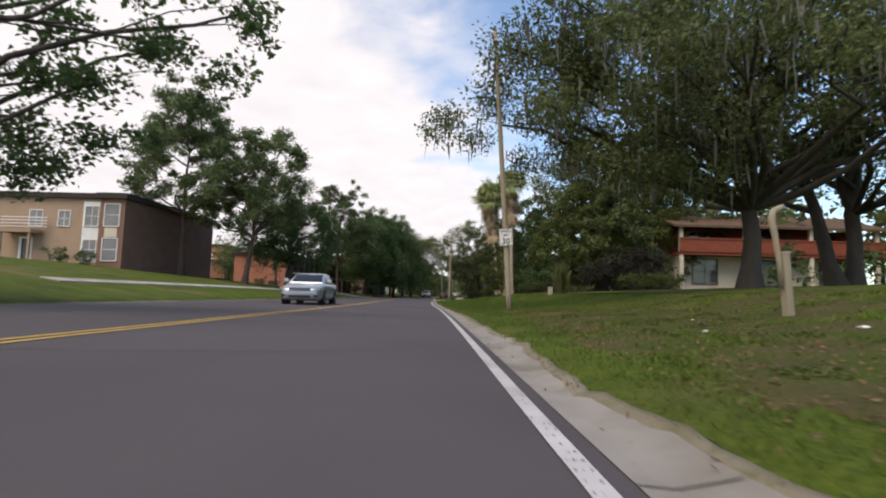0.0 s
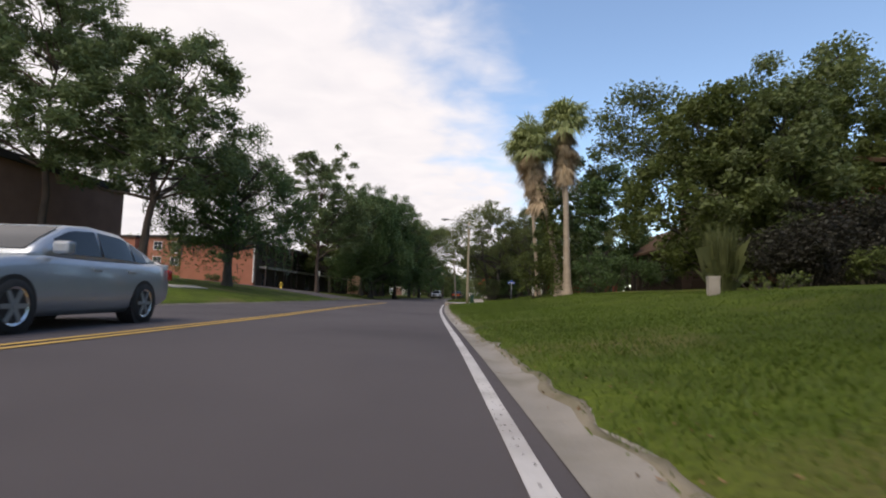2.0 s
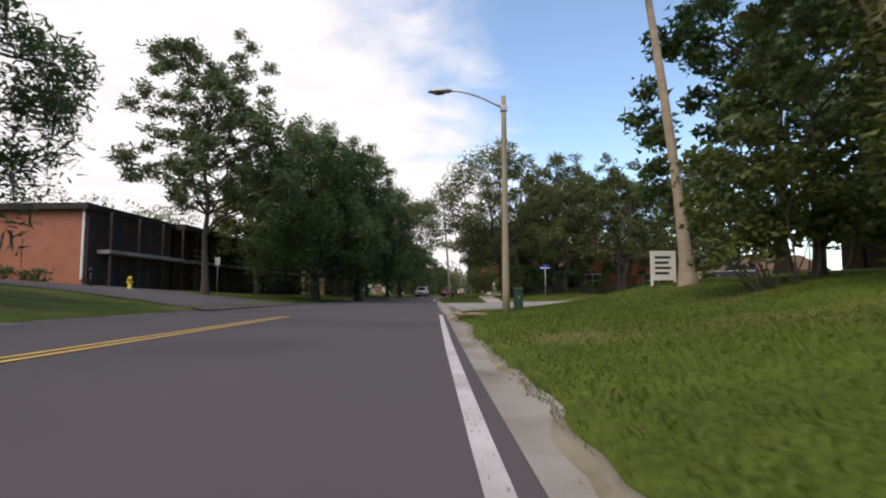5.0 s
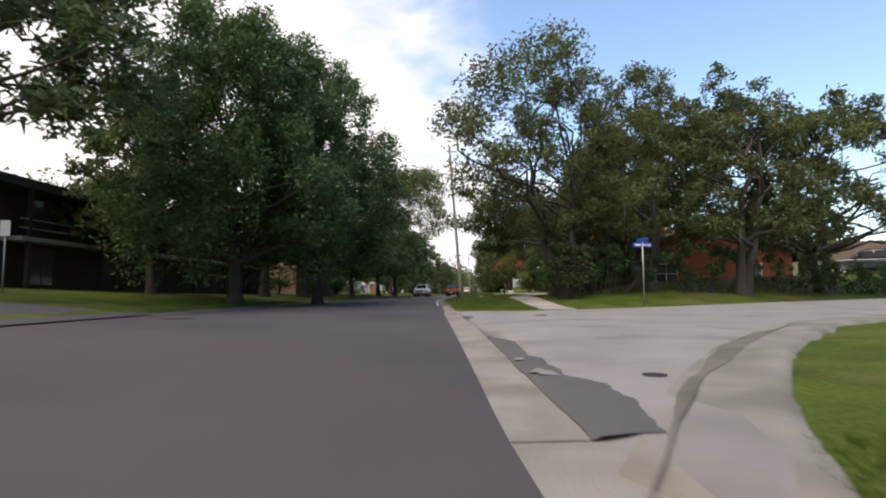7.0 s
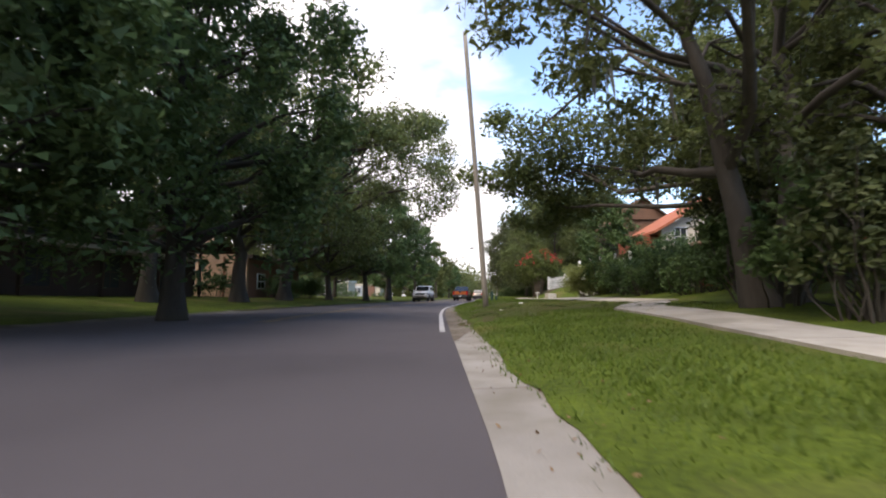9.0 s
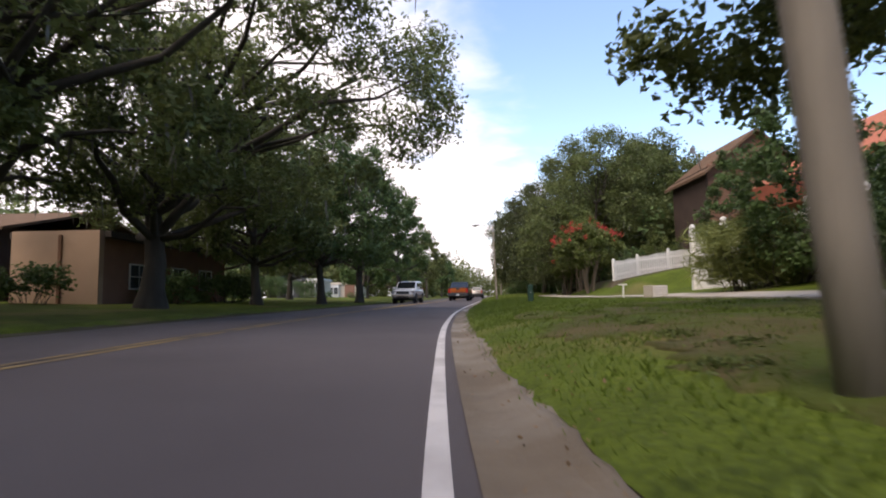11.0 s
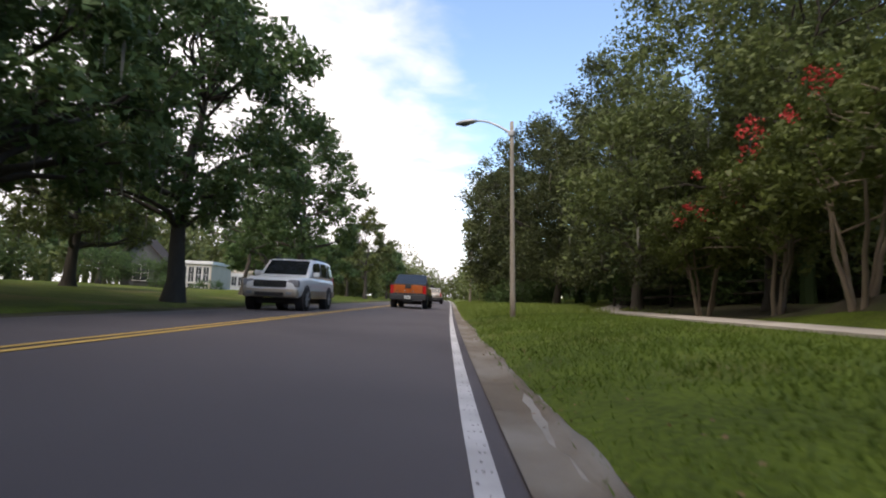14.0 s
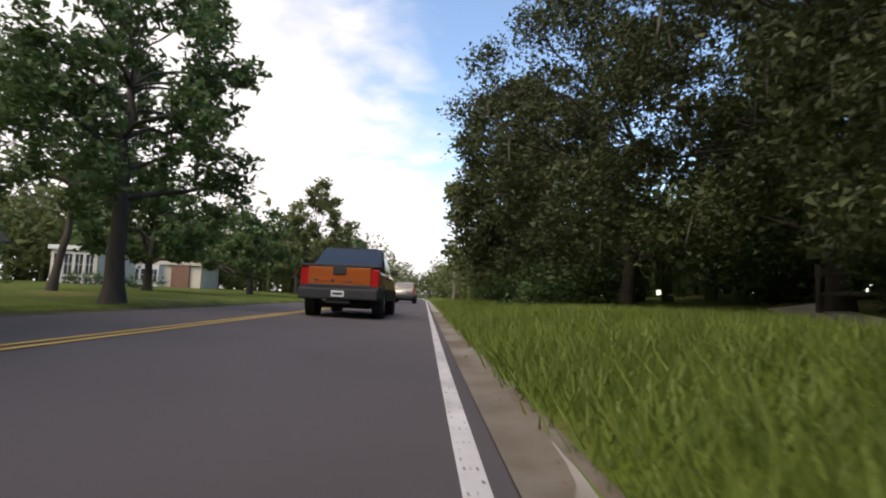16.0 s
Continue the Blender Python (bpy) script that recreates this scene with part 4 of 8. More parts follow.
# right-hand wood, second half
tree(9.6, 95.4, 11.5, 6.8, "oak_tree", "oak with dark leaves hanging over the verge", seed=101, near=2, trunk_r=0.36, first=0.45, lobes=60, lobe_r=(0.13, 0.23), limb_n=14, density=215, leaf=leaf_oak, leaf_len=0.18, leaf_wid=0.09, reach=[(-1.4, 99.0, 6.2, 1.2), (-0.2, 100.0, 5.6, 1.4), (0.8, 101.0, 5.0, 1.3), (1.8, 100.0, 6.0, 1.6), (3.2, 100.5, 6.2, 1.6), (4.8, 101.0, 6.0, 1.5), (-0.8, 98.2, 7.4, 1.5), (1.0, 98.5, 7.6, 1.7), (2.8, 98.5, 7.6, 1.7), (-2.2, 97.0, 7.6, 1.0), (6.4, 99.4, 6.0, 1.6), (5.0, 98.4, 7.6, 1.7), (0.5, 101.4, 4.4, 1.0), (-1.3, 101.5, 4.4, 0.9), (-0.4, 102.0, 4.0, 0.9), (0.5, 102.2, 4.0, 0.9), (-3.4, 99.0, 5.9, 0.95), (-2.3, 99.0, 5.7, 1.0), (-1.2, 99.2, 5.4, 1.0), (1.5, 101.6, 4.8, 1.2), (2.6, 102.0, 5.0, 1.2), (-0.9, 100.4, 6.6, 1.4), (0.6, 99.6, 6.6, 1.5), (4.0, 99.6, 6.8, 1.6)])
# the nearer wood's own shade is painted in through the darker leaf colour
for (x, y, h, s, sd, lf) in ((5.8, 132.2, 11.8, 6.0, 102, leaf_oak), (10.4, 134.4, 11.0, 6.2, 103, leaf_oak), (4.8, 138.6, 8.4, 3.8, 104, leaf_oak_shade), (6.6, 143.8, 12.6, 5.8, 105, leaf_oak_shade), (5.0, 150.5, 12.6, 5.7, 106, leaf_oak_shade),
                             (12.5, 139.5, 12.0, 5.5, 107, leaf_oak_shade), (4.6, 158.5, 11.8, 5.4, 108, leaf_oak_shade), (5.4, 168.5, 11.0, 5.2, 109, leaf_oak_light), (8.8, 177.0, 10.5, 5.5, 110, leaf_oak), (11.2, 188.0, 10.0, 5.5, 111, leaf_oak_light), (14.5, 200.0, 10.0, 5.5, 112, leaf_oak), (17.5, 214.0, 10.0, 6.0, 113, leaf_oak), (13.5, 151.0, 12.0, 5.5, 114, leaf_oak_shade)):
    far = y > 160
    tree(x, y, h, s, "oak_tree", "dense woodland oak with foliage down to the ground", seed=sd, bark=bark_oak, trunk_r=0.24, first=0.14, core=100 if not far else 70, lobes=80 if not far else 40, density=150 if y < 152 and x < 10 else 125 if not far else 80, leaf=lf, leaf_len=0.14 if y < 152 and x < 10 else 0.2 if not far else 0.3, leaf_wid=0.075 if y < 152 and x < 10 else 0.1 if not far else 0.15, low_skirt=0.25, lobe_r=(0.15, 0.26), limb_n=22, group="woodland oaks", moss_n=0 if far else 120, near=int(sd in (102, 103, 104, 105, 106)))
tree(8.6, 118.9, 5.4, 1.6, "small_tree", "dark evergreen tree before the gabled house", seed=121, trunk_r=0.08, first=0.10, lobes=30, lobe_r=(0.24, 0.4), limb_n=8, density=170, leaf=leaf_laurel, leaf_len=0.15, leaf_wid=0.09)
tree(5.2, 107.8, 5.9, 2.2, "small_tree", "dark evergreen bush-like tree beside the garden wall", seed=120, trunk_r=0.09, first=0.08, lobes=36, lobe_r=(0.24, 0.4), limb_n=8, density=170, leaf=leaf_laurel, leaf_len=0.15, leaf_wid=0.09)

# ---- paving off the road ----
def sheet(name, label, rows, material, category, kind="structure"):
    """A sheet from rows of points."""
    V = np.array(rows, float)
    n, m, _ = V.shape
    i, j = np.meshgrid(np.arange(n - 1), np.arange(m - 1), indexing="ij")
    i, j = i.ravel(), j.ravel()
    F = np.stack([i * m + j, i * m + j + 1, (i + 1) * m + j + 1, (i + 1) * m + j], 1)
    return tagged(mesh_object(name, V.reshape(-1, 3), F, material, smooth_shade=True), label, category, kind=kind)


_rows = []
for x in np.concatenate([np.arange(-3.15, 6, 0.45), np.arange(6, 60, 3.0)]):
    lo, hi = max(float(street_near(x)), 60.9), float(street_far(x)) - 0.05
    ys = np.linspace(lo, hi, 9)
    d = x - rx(ys)
    xs = np.where(d < 0.46, rx(ys) + 0.46, x)
    _rows.append(np.stack([xs, ys, gz(xs, ys) + np.where(d < 0.46, 0.0, 0.032)], 1))
sheet("side_street", "pale worn concrete side street meeting the road", _rows, concrete_pale, "street")
_rows = []
for x in np.concatenate([np.arange(-2.2, 6, 0.35), np.arange(6, 40, 2.0)]):
    y = float(street_near(x))
    sx, sy = (0.55, 0.75) if x < 5 else (0.35, 0.9)
    fade = float(smooth(x, -2.2, -0.8))
    _rows.append([(x - w * sx * 0.6, y + w * sy, g(x - w * sx * 0.6, y + w * sy) + 0.026 + (h - 0.026) * fade) for w, h in ((-0.22, -0.06), (-0.12, 0.02), (-0.05, 0.05), (0.10, 0.050), (0.25, 0.042), (0.85, 0.040))])
_rows.insert(0, [(a, b, c - 0.09) for a, b, c in _rows[0]])
sheet("corner_kerb", "curved weathered concrete kerb at the street corner", _rows, concrete, "kerb")
_rows = []
for x in np.arange(-2.4, 3.2, 0.08):
    w = (0.03 + 0.09 * math.exp(-((x - 0.2) / 1.1) ** 2)) * (1 + 0.8 * noise.noise((x * 2.3, 6.0, 0.0))) + 0.02 * noise.noise((x * 9, 1.0, 0.0))
    w = max(0.006, w) * float(smooth(x, -2.4, -1.6) * (1 - smooth(x, 1.8, 3.2))) + 0.003
    o = 0.50 + 0.05 * noise.noise((x * 0.9, 3.0, 0.0))
    _rows.append([(x - q * 0.4, float(street_near(x)) + q, g(x - q * 0.4, float(street_near(x)) + q) + 0.046) for q in (o - w, o, o + w)])
sheet("kerb_grime", "dark line of grime along the corner kerb", _rows, concrete_old, "grime")
_rows = []
for y in np.arange(61.98, 67.3, 0.05):
    l = float(np.interp(y, [62, 63.4, 67.2], [-2.47, -2.52, -2.64])) + ragged(y * 3, 3.0, 0.03)
    r = float(np.interp(y, [62, 62.5, 63.2, 63.6, 65.2, 66.2, 67.2], [-2.12, -2.08, -2.10, -2.25, -2.36, -2.36, -2.62])) + ragged(y * 2, 4.0, 0.10) + ragged(y * 6, 2.0, 0.10)
    r = max(l + 0.04, r)
    _rows.append([(l + (r - l) * q, y, g(l + (r - l) * q, y) + h) for q, h in ((0.0, 0.014), (0.12, 0.030), (0.5, 0.039), (1.0, 0.037))])
sheet("asphalt_patch", "dark broken asphalt patch beside the gutter", _rows, asphalt_dark, "patch")
for _x, _y, _r in ((-2.40, 63.72, 0.085), (-2.50, 64.55, 0.05)):
    _rows = [[(_x + a * q * m, _y + b * 1.7 * q * m, g(_x, _y) + 0.045) for q in (0.001, _r) for m in (1 + 0.7 * noise.noise((b * 1.7, a * 1.7, _y)) + 0.5 * noise.noise((b * 5, a * 5, _y)),)] for a, b in ((math.cos(k * math.pi / 10), math.sin(k * math.pi / 10)) for k in range(21))]
    sheet("worn_hole", "pale concrete showing through the worn asphalt patch", _rows, concrete_pale, "patch")
# left apron of the apartment drive
_rows = []
for e in np.linspace(-0.05, 16, 12):
    ys = np.linspace(61.4 + min(e, 3) * 0.3, 74.5 - min(e, 3) * 0.4, 7)
    xs = rx(ys) + left_d(ys) - e
    _rows.append(np.stack([xs, ys, gz(xs, ys) + 0.035], 1))
sheet("drive_apron", "dark worn asphalt drive apron opposite the side street", _rows, asphalt, "driveway")


def path_d(y):
    return np.interp(y, [92, 98, 105, 112, 118, 131, 137, 141, 146, 150], [6.9, 7.0, 7.2, 6.9, 5.6, 5.5, 5.5, 6.6, 9.2, 13.0])


def slab_path(name, label, d_of, width, y0, y1, step, group=""):
    """A concrete path of slabs with open joints."""
    root = tagged(new(name), label, "path", kind="structure")
    y, k = y0, 0
    while y < y1:
        ya, yb = y + 0.012, y + step - 0.012
        c = []
        for yy in (ya, yb):
            for s in (-0.5, 0.5):
                x = float(rx(yy) + d_of(yy) + s * width)
                c.append((x, yy, g(x, yy)))
        top = 0.045
        v = [(a, b, z + top) for a, b, z in c] + [(a, b, z - 0.08) for a, b, z in c]
        f = [(0, 1, 3, 2), (4, 5, 1, 0), (1, 5, 7, 3), (3, 7, 6, 2), (2, 6, 4, 0)]
        mesh_object("slab", v, f, concrete_path, root)
        y += step
        k += 1
    return root


concrete_path = mat("path concrete", (0.42, 0.38, 0.33), (0.30, 0.27, 0.235), rough=0.9, scale=1.5, fine=60, bump=0.25, dirt=(0.24, 0.215, 0.18), dirt_scale=0.9, obj_random=0.35)
slab_path("footpath", "pale concrete footpath across the lawn", path_d, 1.4, 93.5, 146.0, 1.5)
slab_path("footpath_left", "narrow concrete footpath on the raised lawn", lambda y: left_d(y) - 4.6, 0.8, 20, 46.0, 1.5)
slab_path("footpath_corner", "narrow concrete footpath beyond the side street", lambda y: np.interp(y, [77, 88, 93.4], [3.9, 4.3, 6.8]), 1.1, 77.4, 93.4, 1.5)

_rows = []
for y in np.arange(118.4, 150.0, 0.6):
    c = min(1.0, (y - 118.3) / 2.5)
    a = float(path_d(y)) + 0.95 + ragged(y * 2, 5.0, 0.5) * c
    ds = np.linspace(a, a + max(0.2, 8.0 * c), 14)
    xs = rx(y) + ds
    _rows.append([(float(x), float(y), g(x, y) + (0.05 if 0 < k < 13 else -0.04)) for k, x in enumerate(xs)])
sheet("soil_bed", "dark bare soil with thin grass under the myrtles and oaks", _rows, mat("shaded soil", (0.075, 0.058, 0.036), (0.036, 0.034, 0.016), rough=0.95, scale=2.2, fine=30, bump=0.8, fine_w=1.4, dirt=(0.045, 0.058, 0.014), dirt_scale=0.8), "soil")

# ---- street furniture ----
def bar_text(parent, text, x, z, size, material, y=-0.012, name="lettering"):
    """Flat lettering in the built-in font, turned into a mesh."""
    cu = bpy.data.curves.new(name, "FONT")
    cu.body, cu.size, cu.align_x, cu.align_y, cu.extrude, cu.offset = text, size, "CENTER", "CENTER", 0.0012, size * 0.012
    tmp = bpy.data.objects.new(name, cu)
    scene.collection.objects.link(tmp)
    me = bpy.data.meshes.new_from_object(tmp.evaluated_get(bpy.context.evaluated_depsgraph_get()))
    bpy.data.objects.remove(tmp)
    me.materials.clear()
    me.materials.append(material)
    ob = new(name, me)
    ob.parent = parent
    ob.matrix_basis = pose(x, y, z, 90, 0, 0)
    return ob


def plate(name, w, h, material, parent, x=0, y=0, z=0, depth=0.004, corner=0.03, label=""):
    """A flat sign plate with rounded corners, facing -y."""
    pts = []
    for cx, cz, a0 in ((w / 2 - corner, h / 2 - corner, 0), (-w / 2 + corner, h / 2 - corner, 90), (-w / 2 + corner, -h / 2 + corner, 180), (w / 2 - corner, -h / 2 + corner, 270)):
        for k in range(4):
            a = radians(a0 + k * 30)
            pts.append((cx + corner * math.cos(a), cz + corner * math.sin(a)))
    n = len(pts)
    v = [(px, -depth / 2, pz) for px, pz in pts] + [(px, depth / 2, pz) for px, pz in pts]
    f = [list(range(n)), list(range(2 * n - 1, n - 1, -1))] + [[i + n, (i + 1) % n + n, (i + 1) % n, i] for i in range(n)]
    ob = mesh_object(name, v, f, material, parent, label)
    ob.matrix_basis = pose(x, y, z)
    return ob


def utility_pole(x, y, height, r, lean, label, material=None, wires=False):
    ob = thing("utility_pole", x, y, label, "utility pole")
    t = np.linspace(0, 1, 12)
    tube_part("shaft", np.stack([lean[0] * t * height, lean[1] * t * height, -0.3 + t * (height + 0.3)], 1), r * (1 - 0.30 * t), material or wood_pole, ob, sides=16)
    return ob


utility_pole(1.86, 19.2, 10.5, 0.105, (-0.072, 0.0), "tall weathered utility pole standing in the grass", pole_concrete)
sign = thing("speed_limit_sign", 1.85, 19.06, "white rectangular speed limit sign with black lettering on a pole", "road sign", z=0.03, rz=-6)
sign.matrix_basis = pose(1.85, 19.06, 0.03, 0, -4.1, 0) @ pose(0, 0, 0, 0, 0, -6)
plate("panel", 0.46, 0.61, sign_white, sign, 0, -0.015, 2.80, 0.005)
for dx, dz, w, h in ((0, 0.285, 0.41, 0.010), (0, -0.285, 0.41, 0.010), (-0.205, 0, 0.010, 0.56), (0.205, 0, 0.010, 0.56)):
    part("border", box_bm([(dx - w / 2, -0.0205, 2.80 + dz - h / 2, dx + w / 2, -0.0175, 2.80 + dz + h / 2)]), sign_black, sign)
bar_text(sign, "SPEED", 0, 3.005, 0.125, sign_black, -0.019)
bar_text(sign, "LIMIT", 0, 2.865, 0.125, sign_black, -0.019)
bar_text(sign, "30", 0, 2.64, 0.30, sign_black, -0.019)
for dz in (-0.2, 0.2):
    part("bracket", box_bm([(-0.15, -0.012, 2.8 + dz - 0.02, 0.15, 0.02, 2.8 + dz + 0.02)], 0.004), galv, sign, "galvanised bracket")
utility_pole(-2.82, 95.75, 10.5, 0.105, (-0.074, 0.0), "leaning weathered wooden utility pole at the road edge")
utility_pole(2.3, 172.0, 9.0, 0.13, (0, 0), "distant wooden utility pole")


def street_lamp(x, y, height, arm, label, material, rz=0.0, r=0.11, lean=(0.0, 0.0)):
    ob = thing("street_lamp", x, y, label, "street lamp", rz=rz, group="street lamps")
    ob.matrix_basis = Matrix.Translation(ob.matrix_basis.translation) @ pose(0, 0, 0, -math.degrees(lean[1]), math.degrees(lean[0]), 0) @ pose(0, 0, 0, 0, 0, rz)
    t = np.linspace(0, 1, 8)
    tube_part("pole", np.stack([0 * t, 0 * t, -0.3 + t * (height + 0.3)], 1), r * (1 - 0.38 * t), material, ob, sides=14)
    s = np.linspace(0, 1, 9)
    tube_part("arm", np.stack([-arm * s, 0 * s, height - 0.35 + 0.55 * np.sin(s * math.pi / 2)], 1), 0.034 - 0.008 * s, galv, ob, sides=8)
    bm = bmesh.new()
    bmesh.ops.create_uvsphere(bm, u_segments=14, v_segments=8, radius=1.0)
    bmesh.ops.transform(bm, verts=bm.verts, matrix=Matrix.Translation((-arm - 0.26, 0, height + 0.21)) @ Matrix.Diagonal((0.36, 0.12, 0.075, 1)))
    head = part("lamp_head", bm, galv, ob, "grey cobra-head lamp", True)
    bm = bmesh.new()
    bmesh.ops.create_uvsphere(bm, u_segments=12, v_segments=6, radius=1.0)
    bmesh.ops.transform(bm, verts=bm.verts, matrix=Matrix.Translation((-arm - 0.30, 0, height + 0.165)) @ Matrix.Diagonal((0.17, 0.09, 0.065, 1)))
    part("lens", bm, glass_dark, head, "clear glass lens", True)
    part("clamp", box_bm([(-0.09, -0.09, height - 0.42, 0.09, 0.09, height - 0.28)], 0.01), galv, ob)
    return ob


street_lamp(-0.96, 56.9, 5.95, 1.5, "tall street lamp with a curved arm on a greyed pole", pole_concrete, rz=-4, r=0.105)
street_lamp(-1.42, 132.33, 5.42, 1.15, "street lamp with a curved arm on a brown wooden pole", wood_pole, rz=-32, r=0.078, lean=(-0.03, 0.03))
street_lamp(9.3, 214.0, 7.0, 1.8, "distant street lamp with a long arm", pole_concrete, rz=-6)


def pedestal(x, y, w, d, h, label, rz=0.0, dome=True):
    ob = thing("utility_box", x, y, label, "utility box", rz=rz, group="green utility boxes")
    part("housing", box_bm([(-w / 2, -d / 2, -0.1, w / 2, d / 2, h)], 0.03), green_box, ob)
    part("cap", box_bm([(-w / 2 - 0.012, -d / 2 - 0.012, h - 0.10, w / 2 + 0.012, d / 2 + 0.012, h + 0.015)], 0.025), green_box, ob)
    part("latch", box_bm([(-0.02, -d / 2 - 0.022, h * 0.55, 0.02, -d / 2 - 0.002, h * 0.62)], 0.004), galv, ob, "small steel latch")
    return ob


pedestal(-0.62, 57.05, 0.24, 0.24, 0.62, "dark green utility pedestal beside the lamp pole")
pedestal(-1.72, 112.9, 0.18, 0.18, 0.60, "dark green utility pedestal on the lawn")
pedestal(-1.25, 115.95, 0.17, 0.17, 0.30, "low green utility box in the grass")

meter = thing("concrete_cabinet", 5.55, 32.4, "pale concrete utility cabinet half hidden in reeds", "utility cabinet", rz=-12)
part("cabinet_body", box_bm([(-0.14, -0.13, -0.15, 0.14, 0.13, 0.44)], 0.02), concrete_path, meter)
part("cabinet_lid", box_bm([(-0.152, -0.142, 0.43, 0.152, 0.142, 0.48)], 0.012), concrete_path, meter)

post = thing("white_post", 5.1, 8.4, "peeling white post with a bent pale pipe in the grass", "post")
post.matrix_basis = post.matrix_basis @ pose(0, 0, 0, 0, -4, 12)
part("post_body", box_bm([(-0.06, -0.06, -0.2, 0.06, 0.06, 1.0)], 0.008), pole_concrete, post)
part("post_cap", box_bm([(-0.068, -0.068, 0.97, 0.068, 0.068, 1.01)], 0.008), pole_concrete, post)
tube_part("pipe", [(-0.085, 0, 0.45), (-0.09, 0, 0.9), (-0.13, 0, 1.3), (-0.16, 0, 1.55), (-0.10, 0, 1.66), (0.06, 0, 1.72)], [0.04, 0.04, 0.045, 0.05, 0.045, 0.04], pole_concrete, post, "bent pale pipe")

street_sign = thing("street_name_sign", 3.95, 79.9, "blue street name plates on a thin steel post", "street sign")
tube_part("post", [(0, 0, -0.2), (0, 0, 1.2), (0, 0, 2.42)], [0.028] * 3, galv, street_sign, sides=10)
for z, rz_, w in ((2.32, 18, 0.84), (2.50, 108, 0.66)):
    pl = plate("name_plate", w, 0.17, sign_blue, street_sign, 0, 0, z, 0.006, 0.012, "blue name plate")
    pl.matrix_basis = pose(0, -0.0, z, 0, 0, rz_)
    for k, (a, b) in enumerate(((-0.34, -0.06), (-0.02, 0.20), (0.25, 0.36))):
        part("name_bar", box_bm([(a * w / 0.84, -0.007, -0.035, b * w / 0.84, -0.004, 0.035)]), sign_white, pl)

board = thing("notice_board", 4.40, 59.9, "white framed notice board on two posts by the shrubs", "notice board", rz=-3)
part("board_panel", box_bm([(-0.36, -0.02, 0.12, 0.36, 0.02, 1.02)], 0.01), sign_white, board)
for sx in (-0.36, 0.36):
    part("board_post", box_bm([(sx - 0.035, -0.035, -0.1, sx + 0.035, 0.035, 1.05)], 0.006), white_paint, board)
part("board_rail", box_bm([(-0.40, -0.03, 1.0, 0.40, 0.03, 1.07)], 0.008), white_paint, board)
for k in range(4):
    part("text_bar", box_bm([(-0.26, -0.026, 0.82 - k * 0.17, 0.24 - 0.07 * (k % 2), -0.021, 0.90 - k * 0.17)]), iron_dark, board)

left_sign = thing("parking_sign", -17.5, 76.1, "small white sign on a thin post by the brown building", "sign")
tube_part("post", [(0, 0, -0.2), (0, 0, 1.0), (0, 0, 2.3)], [0.025] * 3, galv, left_sign, sides=8)
plate("panel", 0.34, 0.5, sign_white, left_sign, 0, -0.03, 2.1, 0.005)

hyd = thing("fire_hydrant", -19.6, 70.4, "yellow fire hydrant on the lawn", "fire hydrant")
tube_part("barrel", [(0, 0, -0.1), (0, 0, 0.05), (0, 0, 0.06), (0, 0, 0.5), (0, 0, 0.52), (0, 0, 0.62), (0, 0, 0.7)], [0.15, 0.15, 0.10, 0.10, 0.13, 0.11, 0.03], hydrant_yellow, hyd)
for sx in (-1, 1):
    tube_part("outlet", [(sx * 0.08, 0, 0.38), (sx * 0.17, 0, 0.38)], [0.055, 0.055], hydrant_yellow, hyd, sides=8)
bol = thing("path_light", -20.6, 68.8, "short black path light post", "path light")
tube_part("post", [(0, 0, -0.1), (0, 0, 0.75)], [0.05, 0.05], iron_dark, bol, sides=8)
tube_part("light_cap", [(0, 0, 0.75), (0, 0, 0.9), (0, 0, 0.95)], [0.09, 0.09, 0.02], iron_dark, bol, sides=8)

for (x, y, z_, rr) in ((-1.65, 63.5, 0.034, 0.085), (-0.95, 73.2, 0.036, 0.16)):
    cov = thing("manhole_cover", x, y, "round dark iron cover set in the concrete", "manhole cover", z=g(x, y) + z_, group="iron covers")
    tube_part("cover", [(0, 0, -0.03), (0, 0, 0.006), (0, 0, 0.008)], [rr, rr, rr * 0.9], iron_dark, cov, sides=24)
cov = thing("manhole_cover", -9.6, 72.0, "oval dark iron cover in the asphalt", "manhole cover", z=g(-9.6, 72.0), group="iron covers")
tube_part("cover", [(0, 0, -0.03), (0, 0, 0.006), (0, 0, 0.008)], [0.33, 0.33, 0.3], iron_dark, cov, sides=24)

# a fallen palm leaf in the gutter
rng = np.random.default_rng(5)
fr = thing("fallen_palm_leaf", -2.02, 55.6, "dry fallen palm leaf lying in the gutter", "palm leaf", z=g(-2.02, 55.6) + 0.03, rz=160)
tube_part("stalk", [(-0.02, 1.25, 0.02), (0.05, 0.7, 0.05), (0, 0.15, 0.06)], [0.035, 0.025, 0.015], leaf_dead, fr, sides=6)
_n = 90
_a = rng.uniform(-2.6, 2.6, _n) - math.pi / 2
_l = rng.uniform(0.25, 0.62, _n)
_c = np.stack([0.02 * rng.normal(size=_n), 0.1 + 0.03 * rng.normal(size=_n), 0.05 + 0.03 * rng.uniform(size=_n)], 1)
_d = np.stack([np.cos(_a), np.sin(_a), rng.uniform(-0.08, 0.22, _n)], 1)
_s = np.stack([-np.sin(_a), np.cos(_a), 0.3 * rng.normal(size=_n)], 1) * 0.022
mesh_object("leaflets", np.stack([_c, _c + _d * _l[:, None] * 0.5 + _s, _c + _d * _l[:, None], _c + _d * _l[:, None] * 0.5 - _s], 1).reshape(-1, 3), np.arange(4 * _n).reshape(_n, 4), leaf_dead, fr)


